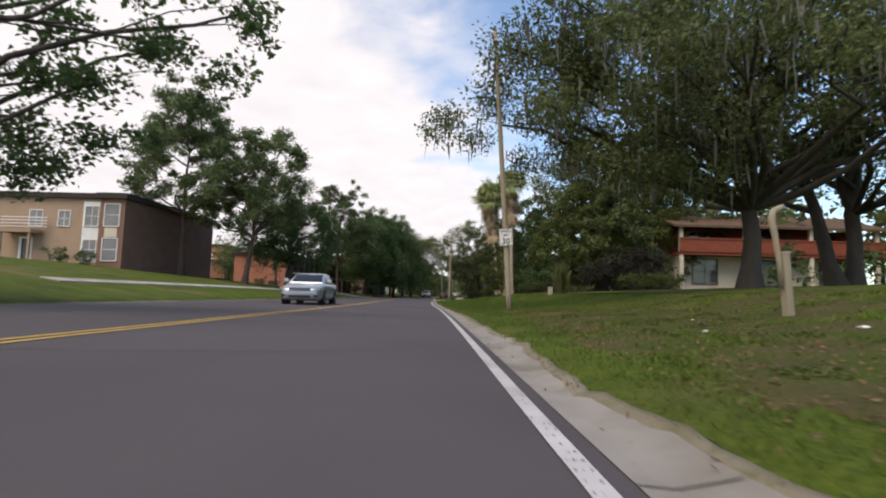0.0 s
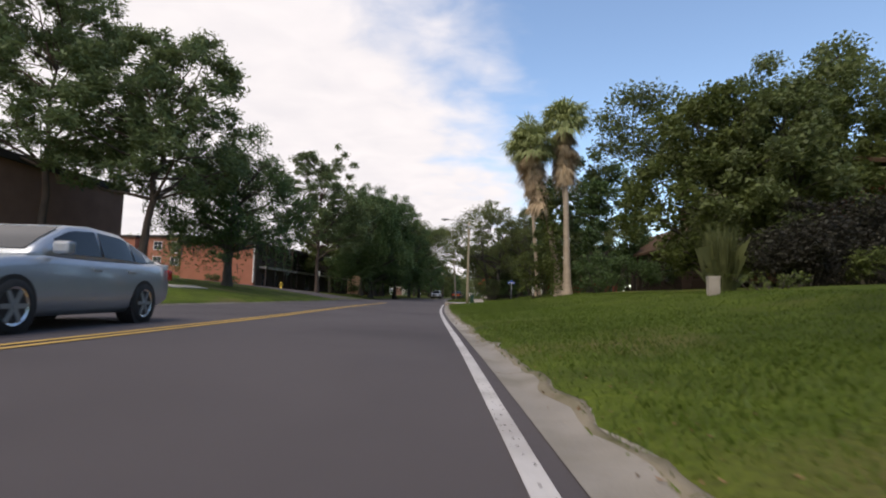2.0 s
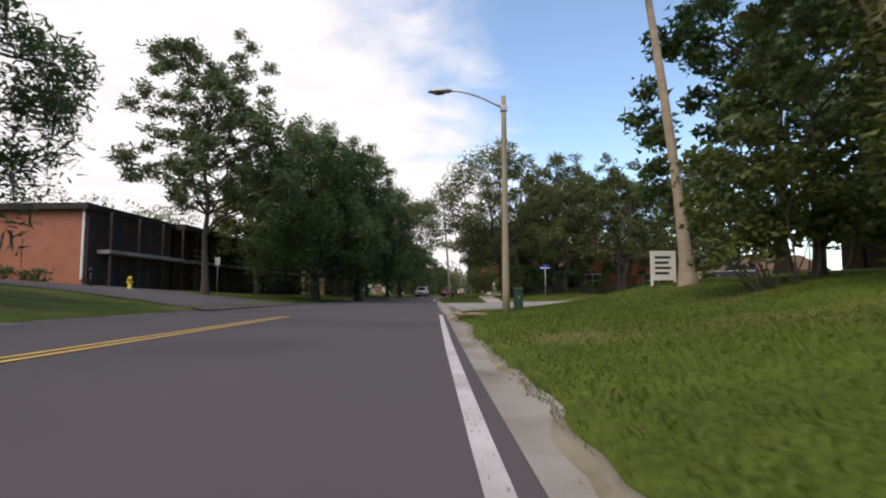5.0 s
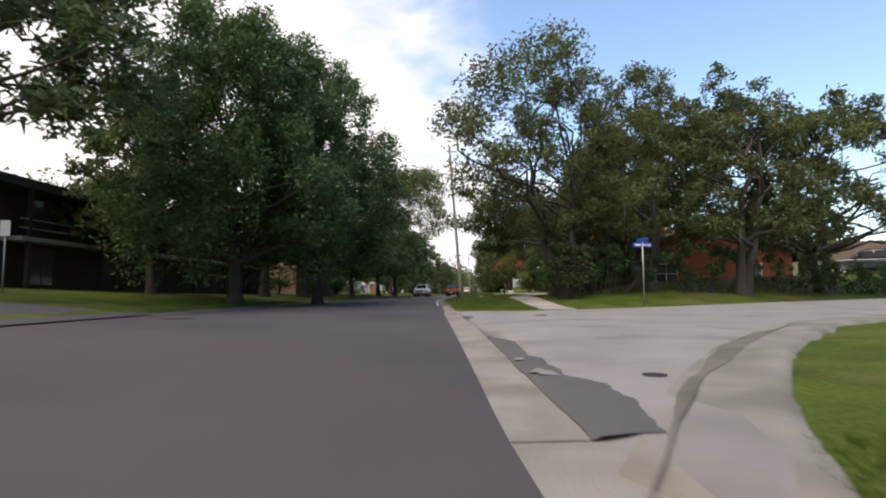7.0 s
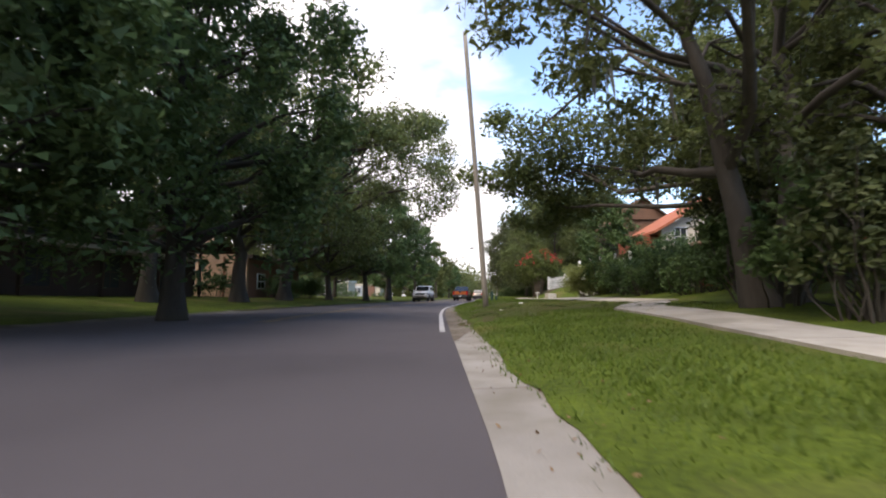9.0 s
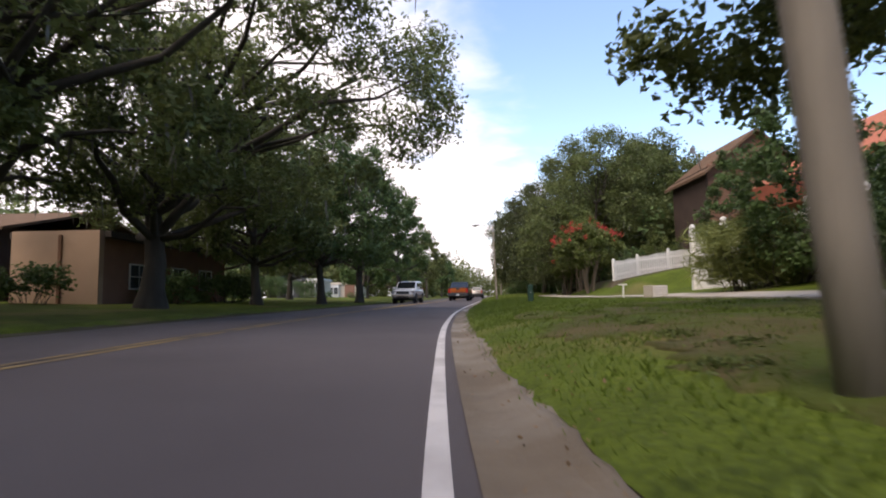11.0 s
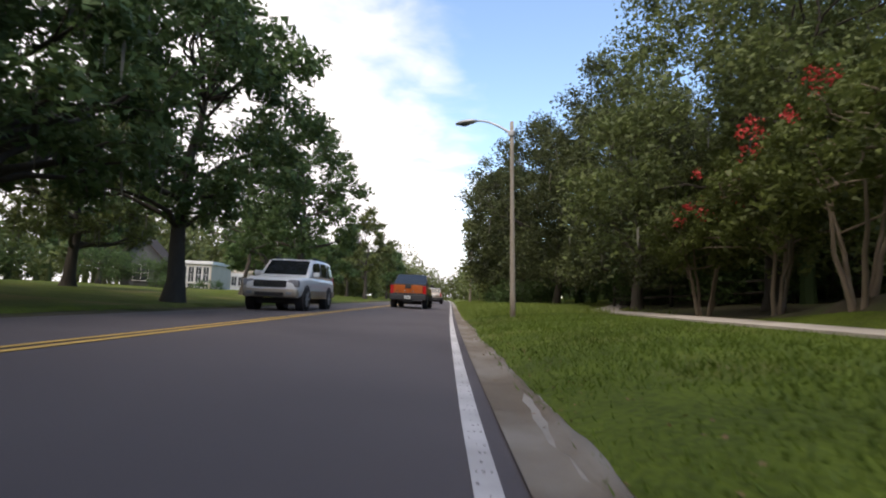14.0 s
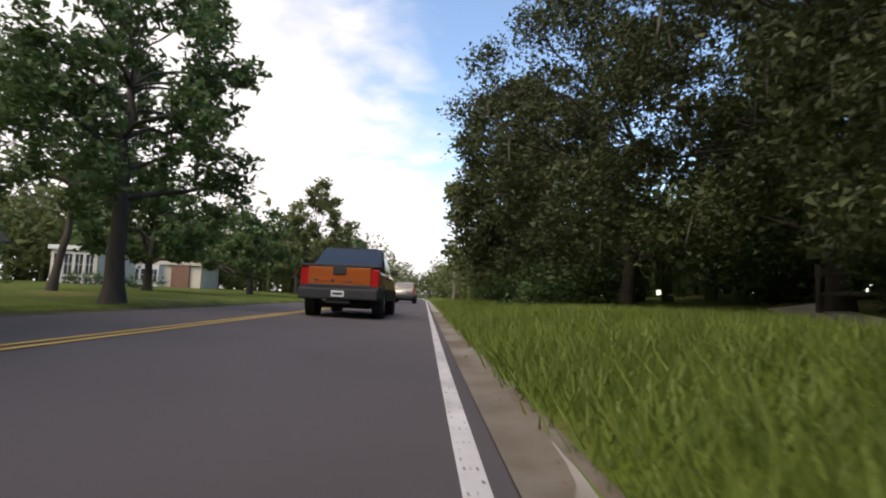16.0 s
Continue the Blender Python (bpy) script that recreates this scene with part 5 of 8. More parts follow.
# ---- shrubs and hedges ----
shrub(9.5, 35.0, 2.5, 1.7, "dark purple-brown rounded shrub", 201, leaf_dark, 280, 0.14, 0.08, lobes=44)
shrub(12.3, 36.6, 3.6, 1.9, "tall dark purple-brown shrub behind the hedge", 202, leaf_dark, 280, 0.14, 0.08, lobes=50)
shrub(12.1, 33.9, 1.25, 0.85, "clipped green hedge in front of the red house", 203, leaf_shrub, 340, 0.1, 0.055, "hedge", "hedge", length=2.1, rz=-4, lobes=110)
grass_clump(6.5, 34.0, 2.0, 0.48, "wispy clump of long dull-green reed blades on the lawn", 204, 1500)
shrub(7.4, 33.0, 0.6, 1.1, "low weedy growth at the foot of the reeds", 215, leaf_shrub, 300, 0.12, 0.06, lobes=16)
shrub(4.05, 109.2, 2.5, 1.7, "arching yellow-green ornamental grass clump", 205, leaf_reed, 420, 0.5, 0.03, "ornamental_grass", "ornamental grass", lobes=34)
shrub(6.7, 49.0, 2.6, 1.8, "dark shrub at the foot of the palms", 206, leaf_laurel, 230, 0.14, 0.08)
shrub(3.9, 52.6, 3.4, 1.9, "vine-covered shrub behind the palms", 207, leaf_shrub, 230, 0.15, 0.09)
shrub(9.2, 50.5, 2.4, 1.8, "dark shrub by the low house", 208, leaf_laurel, 220, 0.14, 0.08)
shrub(14.0, 54.0, 1.5, 1.2, "unclipped hedge along the low house", 209, leaf_laurel, 230, 0.13, 0.07, "hedge", "hedge", length=4.5, rz=30, lobes=26)
for k, (x, y, h, L, rz_) in enumerate(((2.1, 86.4, 2.2, 2.4, 80), (3.8, 85.2, 2.8, 3.0, 10), (9.0, 86.6, 3.0, 3.0, 14), (14.5, 88.4, 2.7, 3.4, 18), (20.5, 91.0, 2.2, 3.4, 22), (4.6, 90.6, 2.4, 2.4, 100))):
    shrub(x, y, h, 1.2, "unclipped dark hedge under the corner oaks", 220 + k, leaf_laurel, 300, 0.17, 0.10, "hedge", "hedge", length=L, rz=rz_, lobes=34, group="corner hedge")
# shrubs in the darkened oak leaf, for the dim space under the crowns
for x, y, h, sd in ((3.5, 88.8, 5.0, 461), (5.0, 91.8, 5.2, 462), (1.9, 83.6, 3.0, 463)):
    shrub(x, y, h, 1.7 if h > 4 else 1.1, "tall shrub with shade painted into its leaves under the corner oaks", sd, leaf_oak_shade, 230, 0.16, 0.085, lobes=46, group="shade shrubs")
for k, (x, y, h, s) in enumerate(((5.9, 100.6, 2.6, 1.9), (7.6, 103.4, 3.0, 2.2), (4.8, 103.0, 2.2, 1.5), (5.6, 105.4, 2.0, 1.4), (8.8, 99.0, 2.8, 2.2), (4.5, 100.4, 1.7, 1.2), (4.9, 96.2, 2.0, 1.5), (6.6, 97.4, 2.2, 1.8), (7.0, 107.6, 3.6, 1.7), (8.8, 107.2, 3.8, 2.0), (7.4, 105.2, 3.4, 1.7), (4.6, 108.4, 3.2, 1.3), (8.2, 95.6, 2.4, 2.2))):
    shrub(x, y, h, s, "dense garden shrub beside the footpath", 240 + k, leaf_laurel, 230, 0.14, 0.08, group="garden shrubs")
for k, (x, y, h, s, lf) in enumerate(((5.9, 122.6, 1.7, 1.0, leaf_shrub), (9.2, 121.3, 2.6, 1.3, leaf_shrub), (10.6, 118.2, 3.2, 1.8, leaf_laurel), (7.4, 124.0, 1.9, 1.3, leaf_laurel), (7.3, 123.2, 2.4, 1.2, leaf_shrub), (4.6, 121.6, 1.9, 1.0, leaf_laurel), (8.3, 120.9, 2.6, 1.1, leaf_shrub), (9.9, 120.2, 3.0, 1.3, leaf_laurel), (11.4, 120.0, 3.6, 1.5, leaf_laurel))):
    shrub(x, y, h, s, "garden shrub behind the white picket fence", 260 + k, lf, 240, 0.14, 0.07, group="fence shrubs")
for k, (x, y, h, s) in enumerate(((8.2, 134.4, 1.8, 1.6), (7.0, 142.0, 2.2, 2.0), (1.6, 149.2, 1.2, 1.0), (3.6, 151.5, 2.2, 2.2), (4.2, 159.0, 2.4, 2.2), (5.4, 168.0, 2.4, 2.4), (8.0, 137.0, 2.6, 2.6), (9.0, 148.0, 3.0, 3.0))):
    shrub(x, y, h, s, "dark undergrowth at the edge of the wood", 270 + k, leaf_laurel, 200, 0.17, 0.09, group="undergrowth")
for k, (x, y, h, s) in enumerate(((-30.5, 39.3, 1.3, 1.0), (-28.3, 39.3, 1.25, 0.9), (-26.4, 69.9, 0.9, 0.9), (-24.4, 70.0, 0.9, 0.9), (-25.5, 107.0, 1.4, 1.3), (-22.4, 160.8, 1.2, 1.6), (-19.2, 172.4, 1.1, 1.3), (-25.0, 176.0, 1.2, 1.5), (-24.6, 163.2, 3.0, 2.2), (-29.0, 163.4, 3.6, 2.4), (-26.7, 163.0, 3.8, 2.2))):
    shrub(x, y, h, s, "rounded foundation shrub by a house wall", 290 + k, leaf_laurel, 220, 0.13, 0.07, group="foundation shrubs")


def crape_myrtle(x, y, h, s, seed):
    ob = tree(x, y, h, s, "crape_myrtle", "many-stemmed crape myrtle with red blossom", "flowering tree", seed=seed, trunk_r=0.055, first=0.42, lobes=44, lobe_r=(0.2, 0.32), limb_n=16, density=200, leaf=leaf_shrub, leaf_len=0.12, leaf_wid=0.065, stems=5, bark=bark_myrtle, group="crape myrtles")
    rng = np.random.default_rng(seed + 500)
    fl = []
    for i in range(18):
        a, rr = rng.uniform(0, 2 * math.pi), s * rng.uniform(0.25, 1.0)
        c = np.array([math.cos(a) * rr, math.sin(a) * rr, h * (1.02 - 0.25 * (rr / s) ** 2) - rng.uniform(0, 0.35)])
        p = c + rng.normal(size=(34, 3)) * np.array([0.09, 0.09, 0.09]) * rng.uniform(0.5, 1.2)
        fl.append(leaf_cards(rng, p, 0.065, 0.055))
    v, f = merge(fl)
    mesh_object("blossom", v, f, flower, ob, "clusters of red blossom")
    return ob


for k, (x, y, h, s) in enumerate(((2.5, 121.2, 3.8, 1.8), (3.1, 124.0, 4.3, 1.9), (3.5, 126.8, 4.3, 2.0), (3.8, 129.4, 3.9, 1.9), (3.7, 132.0, 3.2, 1.6))):
    crape_myrtle(x, y, h, s, 310 + k)

for k, (x, y, h, s) in enumerate(((-22.6, 116.2, 2.0, 1.6), (-19.6, 121.5, 2.2, 1.8), (-19.0, 127.0, 2.2, 1.9), (-20.5, 132.0, 2.4, 2.0), (-26.5, 136.0, 2.6, 2.2), (-30.0, 140.5, 2.6, 2.4), (-25.0, 146.0, 2.2, 2.0))):
    shrub(x, y, h, s, "dark unclipped shrub under the mossy oaks", 420 + k, leaf_laurel, 150, 0.2, 0.11, group="shaded shrubs")
for k, (x, y, h, L, rz_) in enumerate(((6.0, 100.4, 2.3, 2.0, 80), (6.4, 103.6, 2.3, 1.8, 84), (7.6, 97.2, 2.4, 2.0, 70), (4.9, 104.4, 2.2, 1.7, 82), (5.6, 107.2, 2.4, 1.5, 80))):
    shrub(x, y, h, 1.0, "dense dark hedge behind the footpath", 440 + k, leaf_laurel, 240, 0.14, 0.08, "hedge", "hedge", length=L, rz=rz_, lobes=22, group="garden hedge")

# ---- buildings ----
def wall_box(name, x0, y0, z0, x1, y1, z1, material, parent, label=""):
    return part(name, box_bm([(x0, y0, z0, x1, y1, z1)]), material, parent, label)


def window(parent, face, u, z, w, h, at, frame_m=None, mullions=1, proud=0.03, glass=None):
    """A framed window on a wall. face: 's' looks to -y, 'e' to +x, 'w' to -x; u is along the wall, at its plane."""
    frame_m = frame_m or white_paint
    t = 0.07

    def bx(a0, a1, z0, z1, p0, p1):
        if face == "s":
            return (a0, at - p1, z0, a1, at - p0, z1)
        if face == "e":
            return (at + p0, a0, z0, at + p1, a1, z1)
        return (at - p1, a0, z0, at - p0, a1, z1)
    wd = part("window", box_bm([bx(u - w / 2, u + w / 2, z, z + h, 0.003, 0.02)]), glass or glass_dark, parent, "dark window glass in a white frame")
    part("frame", box_bm([bx(u - w / 2 - t, u - w / 2, z - t, z + h + t, 0.002, proud + 0.03), bx(u + w / 2, u + w / 2 + t, z - t, z + h + t, 0.002, proud + 0.03),
                          bx(u - w / 2, u + w / 2, z + h, z + h + t, 0.002, proud + 0.03), bx(u - w / 2, u + w / 2, z - t, z, 0.002, proud + 0.05)], 0.006), frame_m, wd)
    for k in range(mullions):
        a = u - w / 2 + w * (k + 1) / (mullions + 1)
        part("mullion", box_bm([bx(a - 0.02, a + 0.02, z, z + h, 0.004, proud)]), frame_m, wd)
    part("rail", box_bm([bx(u - w / 2, u + w / 2, z + h * 0.5 - 0.02, z + h * 0.5 + 0.02, 0.004, proud + 0.004)]), frame_m, wd)
    return wd


def gable_roof(name, x0, x1, y0, y1, z_eave, z_ridge, material, parent, along="y", over=0.45, thick=0.16, ridge_at=0.5):
    """Two sloping slabs with overhang; along: the ridge's direction."""
    x0, x1, y0, y1 = x0 - over, x1 + over, y0 - over, y1 + over
    made = []
    if along == "y":
        xr = x0 + (x1 - x0) * ridge_at
        for a, b in ((x0, xr), (x1, xr)):
            v = [(a, y0, z_eave), (a, y1, z_eave), (b, y1, z_ridge), (b, y0, z_ridge)]
            v += [(p, q, r - thick) for p, q, r in v]
            made.append(mesh_object(name, v, [(0, 1, 2, 3), (7, 6, 5, 4), (0, 4, 5, 1), (1, 5, 6, 2), (2, 6, 7, 3), (3, 7, 4, 0)], material, parent))
    else:
        yr = y0 + (y1 - y0) * ridge_at
        for a, b in ((y0, yr), (y1, yr)):
            v = [(x0, a, z_eave), (x1, a, z_eave), (x1, b, z_ridge), (x0, b, z_ridge)]
            v += [(p, q, r - thick) for p, q, r in v]
            made.append(mesh_object(name, v, [(0, 1, 2, 3), (7, 6, 5, 4), (0, 4, 5, 1), (1, 5, 6, 2), (2, 6, 7, 3), (3, 7, 4, 0)], material, parent))
    return made


def gable_wall(parent, face, a0, a1, at, z0, z1, material, apex=0.5, thick=0.2, name="gable"):
    xm = a0 + (a1 - a0) * apex
    pts = [(a0, z0), (a1, z0), (xm, z1)]
    if face == "s":
        v = [(a, at, z) for a, z in pts] + [(a, at + thick, z) for a, z in pts]
    else:
        v = [(at, a, z) for a, z in pts] + [(at + thick, a, z) for a, z in pts]
    return mesh_object(name, v, [(0, 1, 2), (5, 4, 3), (0, 3, 4, 1), (1, 4, 5, 2), (2, 5, 3, 0)], material, parent)


def lap_boards(parent, face, a0, a1, at, z0, z1, material, step=0.18, cut=None):
    """Overlapping boards on a wall, one object each; cut(z) gives their ends."""
    z = z0
    while z < z1 - 0.02:
        lo, hi = (a0, a1) if cut is None else cut(z + step * 0.5)
        if hi - lo > 0.1:
            pr = 0.022
            if face == "s":
                v = [(lo, at - pr, z), (hi, at - pr, z), (hi, at - 0.004, z + step), (lo, at - 0.004, z + step), (lo, at, z), (hi, at, z)]
            else:
                v = [(at - pr, lo, z), (at - pr, hi, z), (at - 0.004, hi, z + step), (at - 0.004, lo, z + step), (at, lo, z), (at, hi, z)]
            mesh_object("board", v, [(0, 1, 2, 3), (4, 5, 1, 0)], material, parent)
        z += step


def house(name, label, category="house"):
    return tagged(new(name), label, category)


# tan and brick apartment block on the raised lawn
ap = house("apartment_building", "two-storey tan apartment block with brick ends and a flat dark roof", "apartment building")
bz = 2.25
wall_box("wall", -40.0, 41.2, bz - 1.2, -28.2, 55.0, 7.55, stucco_tan, ap, "tan stucco wall")
wall_box("bay", -28.2, 40.4, bz - 1.2, -26.2, 55.3, 7.45, brick_brown, ap, "brown brick end wall")
wall_box("fascia", -40.3, 40.9, 7.55, -28.1, 55.3, 7.95, roof_dark, ap, "dark roof fascia")
wall_box("fascia", -28.4, 40.1, 7.45, -25.95, 55.6, 7.88, roof_dark, ap, "dark roof fascia")
wall_box("trim", -30.05, 41.13, bz + 0.2, -28.6, 41.2, 7.3, white_paint, ap, "white window panel")
for u, z, w, h in ((-29.32, 5.35, 1.05, 1.55), (-29.32, 2.7, 1.05, 1.5), (-33.9, 5.3, 1.0, 1.2), (-31.6, 5.3, 0.9, 1.2)):
    window(ap, "s", u, z, w, h, 41.13 if u > -30.2 else 41.2, glass=glass_blind)
for z in (2.6, 5.3):
    window(ap, "s", -27.2, z, 1.15, 1.7, 40.4, glass=glass_blind, mullions=0)
wall_box("spandrel", -27.7, 40.36, 4.42, -26.7, 40.4, 5.15, stucco_cream, ap, "pale panel between windows")
door = part("door", box_bm([(-35.1, 41.14, bz - 0.1, -34.0, 41.2, bz + 2.1)], 0.01), sign_white, ap, "white entrance door with sidelights")
part("door_glass", box_bm([(-34.85, 41.12, bz + 0.3, -34.25, 41.14, bz + 1.95)]), glass_dark, door)
wall_box("canopy", -35.9, 39.9, bz + 2.35, -33.2, 41.2, bz + 2.6, stucco_tan, ap)
for x in (-35.7, -33.4):
    wall_box("canopy_post", x - 0.08, 40.0, bz - 0.3, x + 0.08, 40.16, bz + 2.35, stucco_tan, ap)
for k in range(4):
    wall_box("balcony_rail", -36.4, 40.7, 5.1 + k * 0.25, -32.6, 40.76, 5.16 + k * 0.25, white_paint, ap)

# dark roof and brown wing further along the drive
br = house("brick_building", "two-storey red brick apartment building with a pale corner downpipe", "apartment building")
wall_box("wall", -30.6, 71.4, 0.6, -22.9, 80.0, 5.4, brick_red, br)
wall_box("fascia", -30.9, 71.1, 5.4, -22.6, 80.3, 5.75, roof_dark, br)
wall_box("side_wall", -22.9, 71.42, 0.6, -22.7, 80.0, 5.4, siding_brown, br, "dark brown boarded side wall")
wall_box("gallery_edge", -22.7, 72.2, 3.0, -21.95, 80.6, 3.22, concrete_path, br, "pale gallery floor edge")
for y in (72.4, 75.1, 77.8, 80.4):
    wall_box("gallery_post", -22.1, y - 0.07, 0.5, -21.96, y + 0.07, 5.4, siding_brown, br)
for y in (73.6, 77.0):
    for z in (1.2, 3.6):
        window(br, "e", y, z, 1.3, 1.3, -22.7, siding_brown)
part("downpipe", box_bm([(-22.98, 71.28, 1.5, -22.86, 71.40, 5.4)], 0.01), white_paint, br, "white downpipe")
for k, (x0, x1, y0) in enumerate(((-67.0, -57.0, 104.0), (-54.0, -46.0, 103.0))):
    fb = house("brick_building", "far red brick apartment wing with a white balcony", "apartment building")
    wall_box("wall", x0, y0, 2.8, x1, y0 + 8, 9.0, brick_red, fb)
    wall_box("fascia", x0 - 0.3, y0 - 0.3, 9.0, x1 + 0.3, y0 + 8.3, 9.4, roof_dark, fb)
    for u in np.arange(x0 + 1.6, x1 - 0.8, 3.0):
        window(fb, "s", float(u), 7.0, 1.3, 1.3, y0)
        window(fb, "s", float(u), 4.5, 1.3, 1.3, y0)
    wall_box("balcony", x1 - 3.2, y0 - 1.2, 6.4, x1 - 0.4, y0, 6.6, white_paint, fb)

dk = house("brown_building", "long two-storey dark brown building with balcony rails", "apartment building")
wall_box("wall", -34.0, 81.0, 0.3, -23.0, 113.5, 5.35, siding_brown, dk)
wall_box("roof_slab", -34.6, 80.4, 5.35, -21.9, 114.1, 5.75, roof_dark, dk)
wall_box("balcony_floor", -23.0, 82.0, 3.0, -21.95, 112.5, 3.20, concrete_path, dk, "pale gallery floor edge")
for y in np.arange(82.5, 113, 5.0):
    wall_box("balcony_post", -22.12, float(y) - 0.08, 0.3, -21.96, float(y) + 0.08, 5.35, siding_brown, dk)
for z in (3.55, 3.95):
    wall_box("rail", -22.06, 82.0, z, -22.0, 112.5, z + 0.05, concrete_path, dk, "pale balcony rail")
for y in np.arange(84.5, 112, 5.0):
    for z in (0.9, 3.25):
        window(dk, "e", float(y), z + 0.2, 1.5, 1.7, -23.0, siding_brown)
for y in (80.95,):
    for u in (-26.0, -30.0):
        window(dk, "s", u, 3.6, 1.3, 1.2, y + 0.05)

tw = house("tan_building", "low building with a tan end wall and brown side", "building")
wall_box("wall", -25.2, 118.0, -0.1, -21.0, 118.35, 4.0, stucco_tan, tw, "tan stucco end wall")
wall_box("wall", -25.0, 118.35, -0.1, -21.2, 132.0, 3.7, brick_brown, tw, "brown brick side wall")
wall_box("roof_slab", -25.6, 118.36, 3.7, -20.7, 132.4, 4.0, roof_dark, tw)
part("downpipe", box_bm([(-22.9, 117.9, 0.3, -22.75, 118.0, 3.8)], 0.01), siding_wood, tw, "brown downpipe")
for y in (121.5, 125.5, 129.0):
    window(tw, "e", y, 1.3, 1.6, 1.2, -21.2)
bk = house("brown_building", "low dark brown building behind the mossy oaks", "building")
wall_box("wall", -40.0, 120.0, -0.2, -27.5, 134.0, 4.6, siding_brown, bk)
gable_roof("roof", -40.0, -27.5, 120.0, 134.0, 4.5, 6.4, roof_shingle, bk, "x")
for y in (122.5, 127.0, 131.0):
    window(bk, "e", y, 1.6, 1.4, 1.3, -27.5)

wb = house("white_building", "cream flat-roofed house with a row of tall white-framed windows", "house")
wall_box("wall", -30.2, 181.0, 0.0, -26.6, 188.0, 3.4, stucco_cream, wb)
wall_box("parapet", -30.4, 180.8, 3.4, -26.4, 188.2, 3.75, white_paint, wb)
for k in range(4):
    window(wb, "s", -29.65 + 0.83 * k, 1.35, 0.62, 1.7, 181.0)
    window(wb, "s", -29.65 + 0.83 * k, 0.45, 0.62, 0.7, 181.0)
wc = house("white_building", "low cream flat-roofed house with a bay window", "house")
wall_box("wall", -29.4, 193.7, 0.0, -22.3, 200.0, 3.0, stucco_cream, wc)
wall_box("parapet", -29.7, 193.4, 3.0, -22.0, 200.3, 3.35, stucco_cream, wc)
wall_box("bay", -29.0, 192.6, 0.3, -26.2, 193.7, 2.9, white_paint, wc)
for k in range(3):
    window(wc, "s", -28.5 + 0.9 * k, 1.2, 0.66, 1.2, 192.6)
wall_box("wall", -25.2, 193.3, 0.0, -23.4, 193.7, 2.9, brick_brown, wc, "brown brick panel")
siding_grey = mat("dark grey siding", (0.115, 0.12, 0.125), (0.075, 0.078, 0.08), rough=0.85, scale=1.5, fine=20, bump=0.2)
gh = house("grey_house", "small dark grey gabled house shaded by trees", "house")
wall_box("wall", -28.8, 166.0, 0.0, -25.6, 167.6, 3.0, siding_grey, gh)
gable_roof("roof", -28.8, -25.6, 166.0, 167.6, 2.95, 5.0, roof_dark, gh, "y")
gable_wall(gh, "s", -28.8, -25.6, 166.0, 3.0, 4.9, siding_grey)
for u in (-27.2,):
    window(gh, "s", u, 1.1, 1.2, 1.3, 166.0)

# red balcony house on the right
rh = house("red_house", "two-storey red-brown house with a long balcony and brown roof", "house")
rz0 = 1.5
wall_box("wall", 15.40, 40.6, rz0 - 0.6, 29.40, 48.0, 4.1, stucco_cream, rh, "cream ground-floor wall")
wall_box("wall", 15.40, 41.6, 4.1, 29.40, 48.0, 6.1, siding_red, rh, "red-brown upper wall")
wall_box("balcony_floor", 15.20, 39.2, 3.85, 29.60, 41.7, 4.05, siding_red, rh)
for k, x in enumerate(np.arange(15.20, 29.60, 0.24)):
    mesh_object("balcony_board", *box_lists(float(x), 39.2, 3.95, float(x) + 0.225, 39.26, 5.0), siding_red, rh)
wall_box("rail", 15.20, 39.14, 5.0, 29.60, 39.32, 5.09, siding_red, rh)
for x in (15.35, 20.00, 24.70, 29.40):
    wall_box("column", x - 0.13, 39.25, rz0 - 0.6, x + 0.13, 39.5, 6.1, white_paint if 18.4 < x < 22.4 else stucco_cream, rh)
gable_roof("roof", 15.40, 29.40, 39.6, 48.0, 6.0, 7.5, roof_shingle, rh, "x", 0.7)
for u in (17.60, 22.40, 27.00):
    window(rh, "s", u, 4.35, 1.7, 1.4, 41.6, siding_brown)
    window(rh, "s", u, rz0 + 0.3, 1.8, 1.8, 40.6, siding_brown)

rh.matrix_basis = pose(0.9, 0.0, 0.35)

# low house with a brown roof behind the palms
lh = house("brown_roof_house", "low brown-roofed house with a dark upper storey and porch", "house")
wall_box("wall", 12.6, 52.6, 0.8, 22.0, 63.4, 4.3, siding_brown, lh)


def roof_slab(pts, material, parent, thick=0.18):
    v = pts + [(a, b, c - thick) for a, b, c in pts]
    return mesh_object("roof", v, [(0, 1, 2, 3), (7, 6, 5, 4), (0, 4, 5, 1), (1, 5, 6, 2), (2, 6, 7, 3), (3, 7, 4, 0)], material, parent)


roof_slab([(11.4, 52.2, 4.12), (14.6, 52.2, 6.2), (14.6, 64.6, 6.2), (11.4, 61.4, 4.12)], roof_shingle, lh)
roof_slab([(14.6, 52.2, 6.2), (22.4, 52.2, 4.3), (22.4, 64.6, 4.3), (14.6, 64.6, 6.2)], roof_shingle, lh)
for y in (53.2, 55.8, 58.4, 61.0):
    wall_box("porch_post", 11.55, y - 0.07, 0.6, 11.69, y + 0.07, 4.05, siding_brown, lh)
wall_box("upper_wall", 15.0, 49.6, 2.0, 22.0, 59.2, 7.7, brick_brown, lh, "red-brown upper wall")
roof_slab([(14.5, 49.1, 7.65), (18.6, 49.1, 9.3), (18.6, 59.7, 9.3), (14.5, 59.7, 7.65)], roof_shingle, lh)
roof_slab([(18.6, 49.1, 9.3), (22.6, 49.1, 7.65), (22.6, 59.7, 7.65), (18.6, 59.7, 9.3)], roof_shingle, lh)
gable_wall(lh, "s", 15.0, 22.0, 59.0, 7.6, 9.0, brick_brown)
gable_wall(lh, "s", 15.0, 22.0, 49.6, 7.6, 9.0, brick_brown)
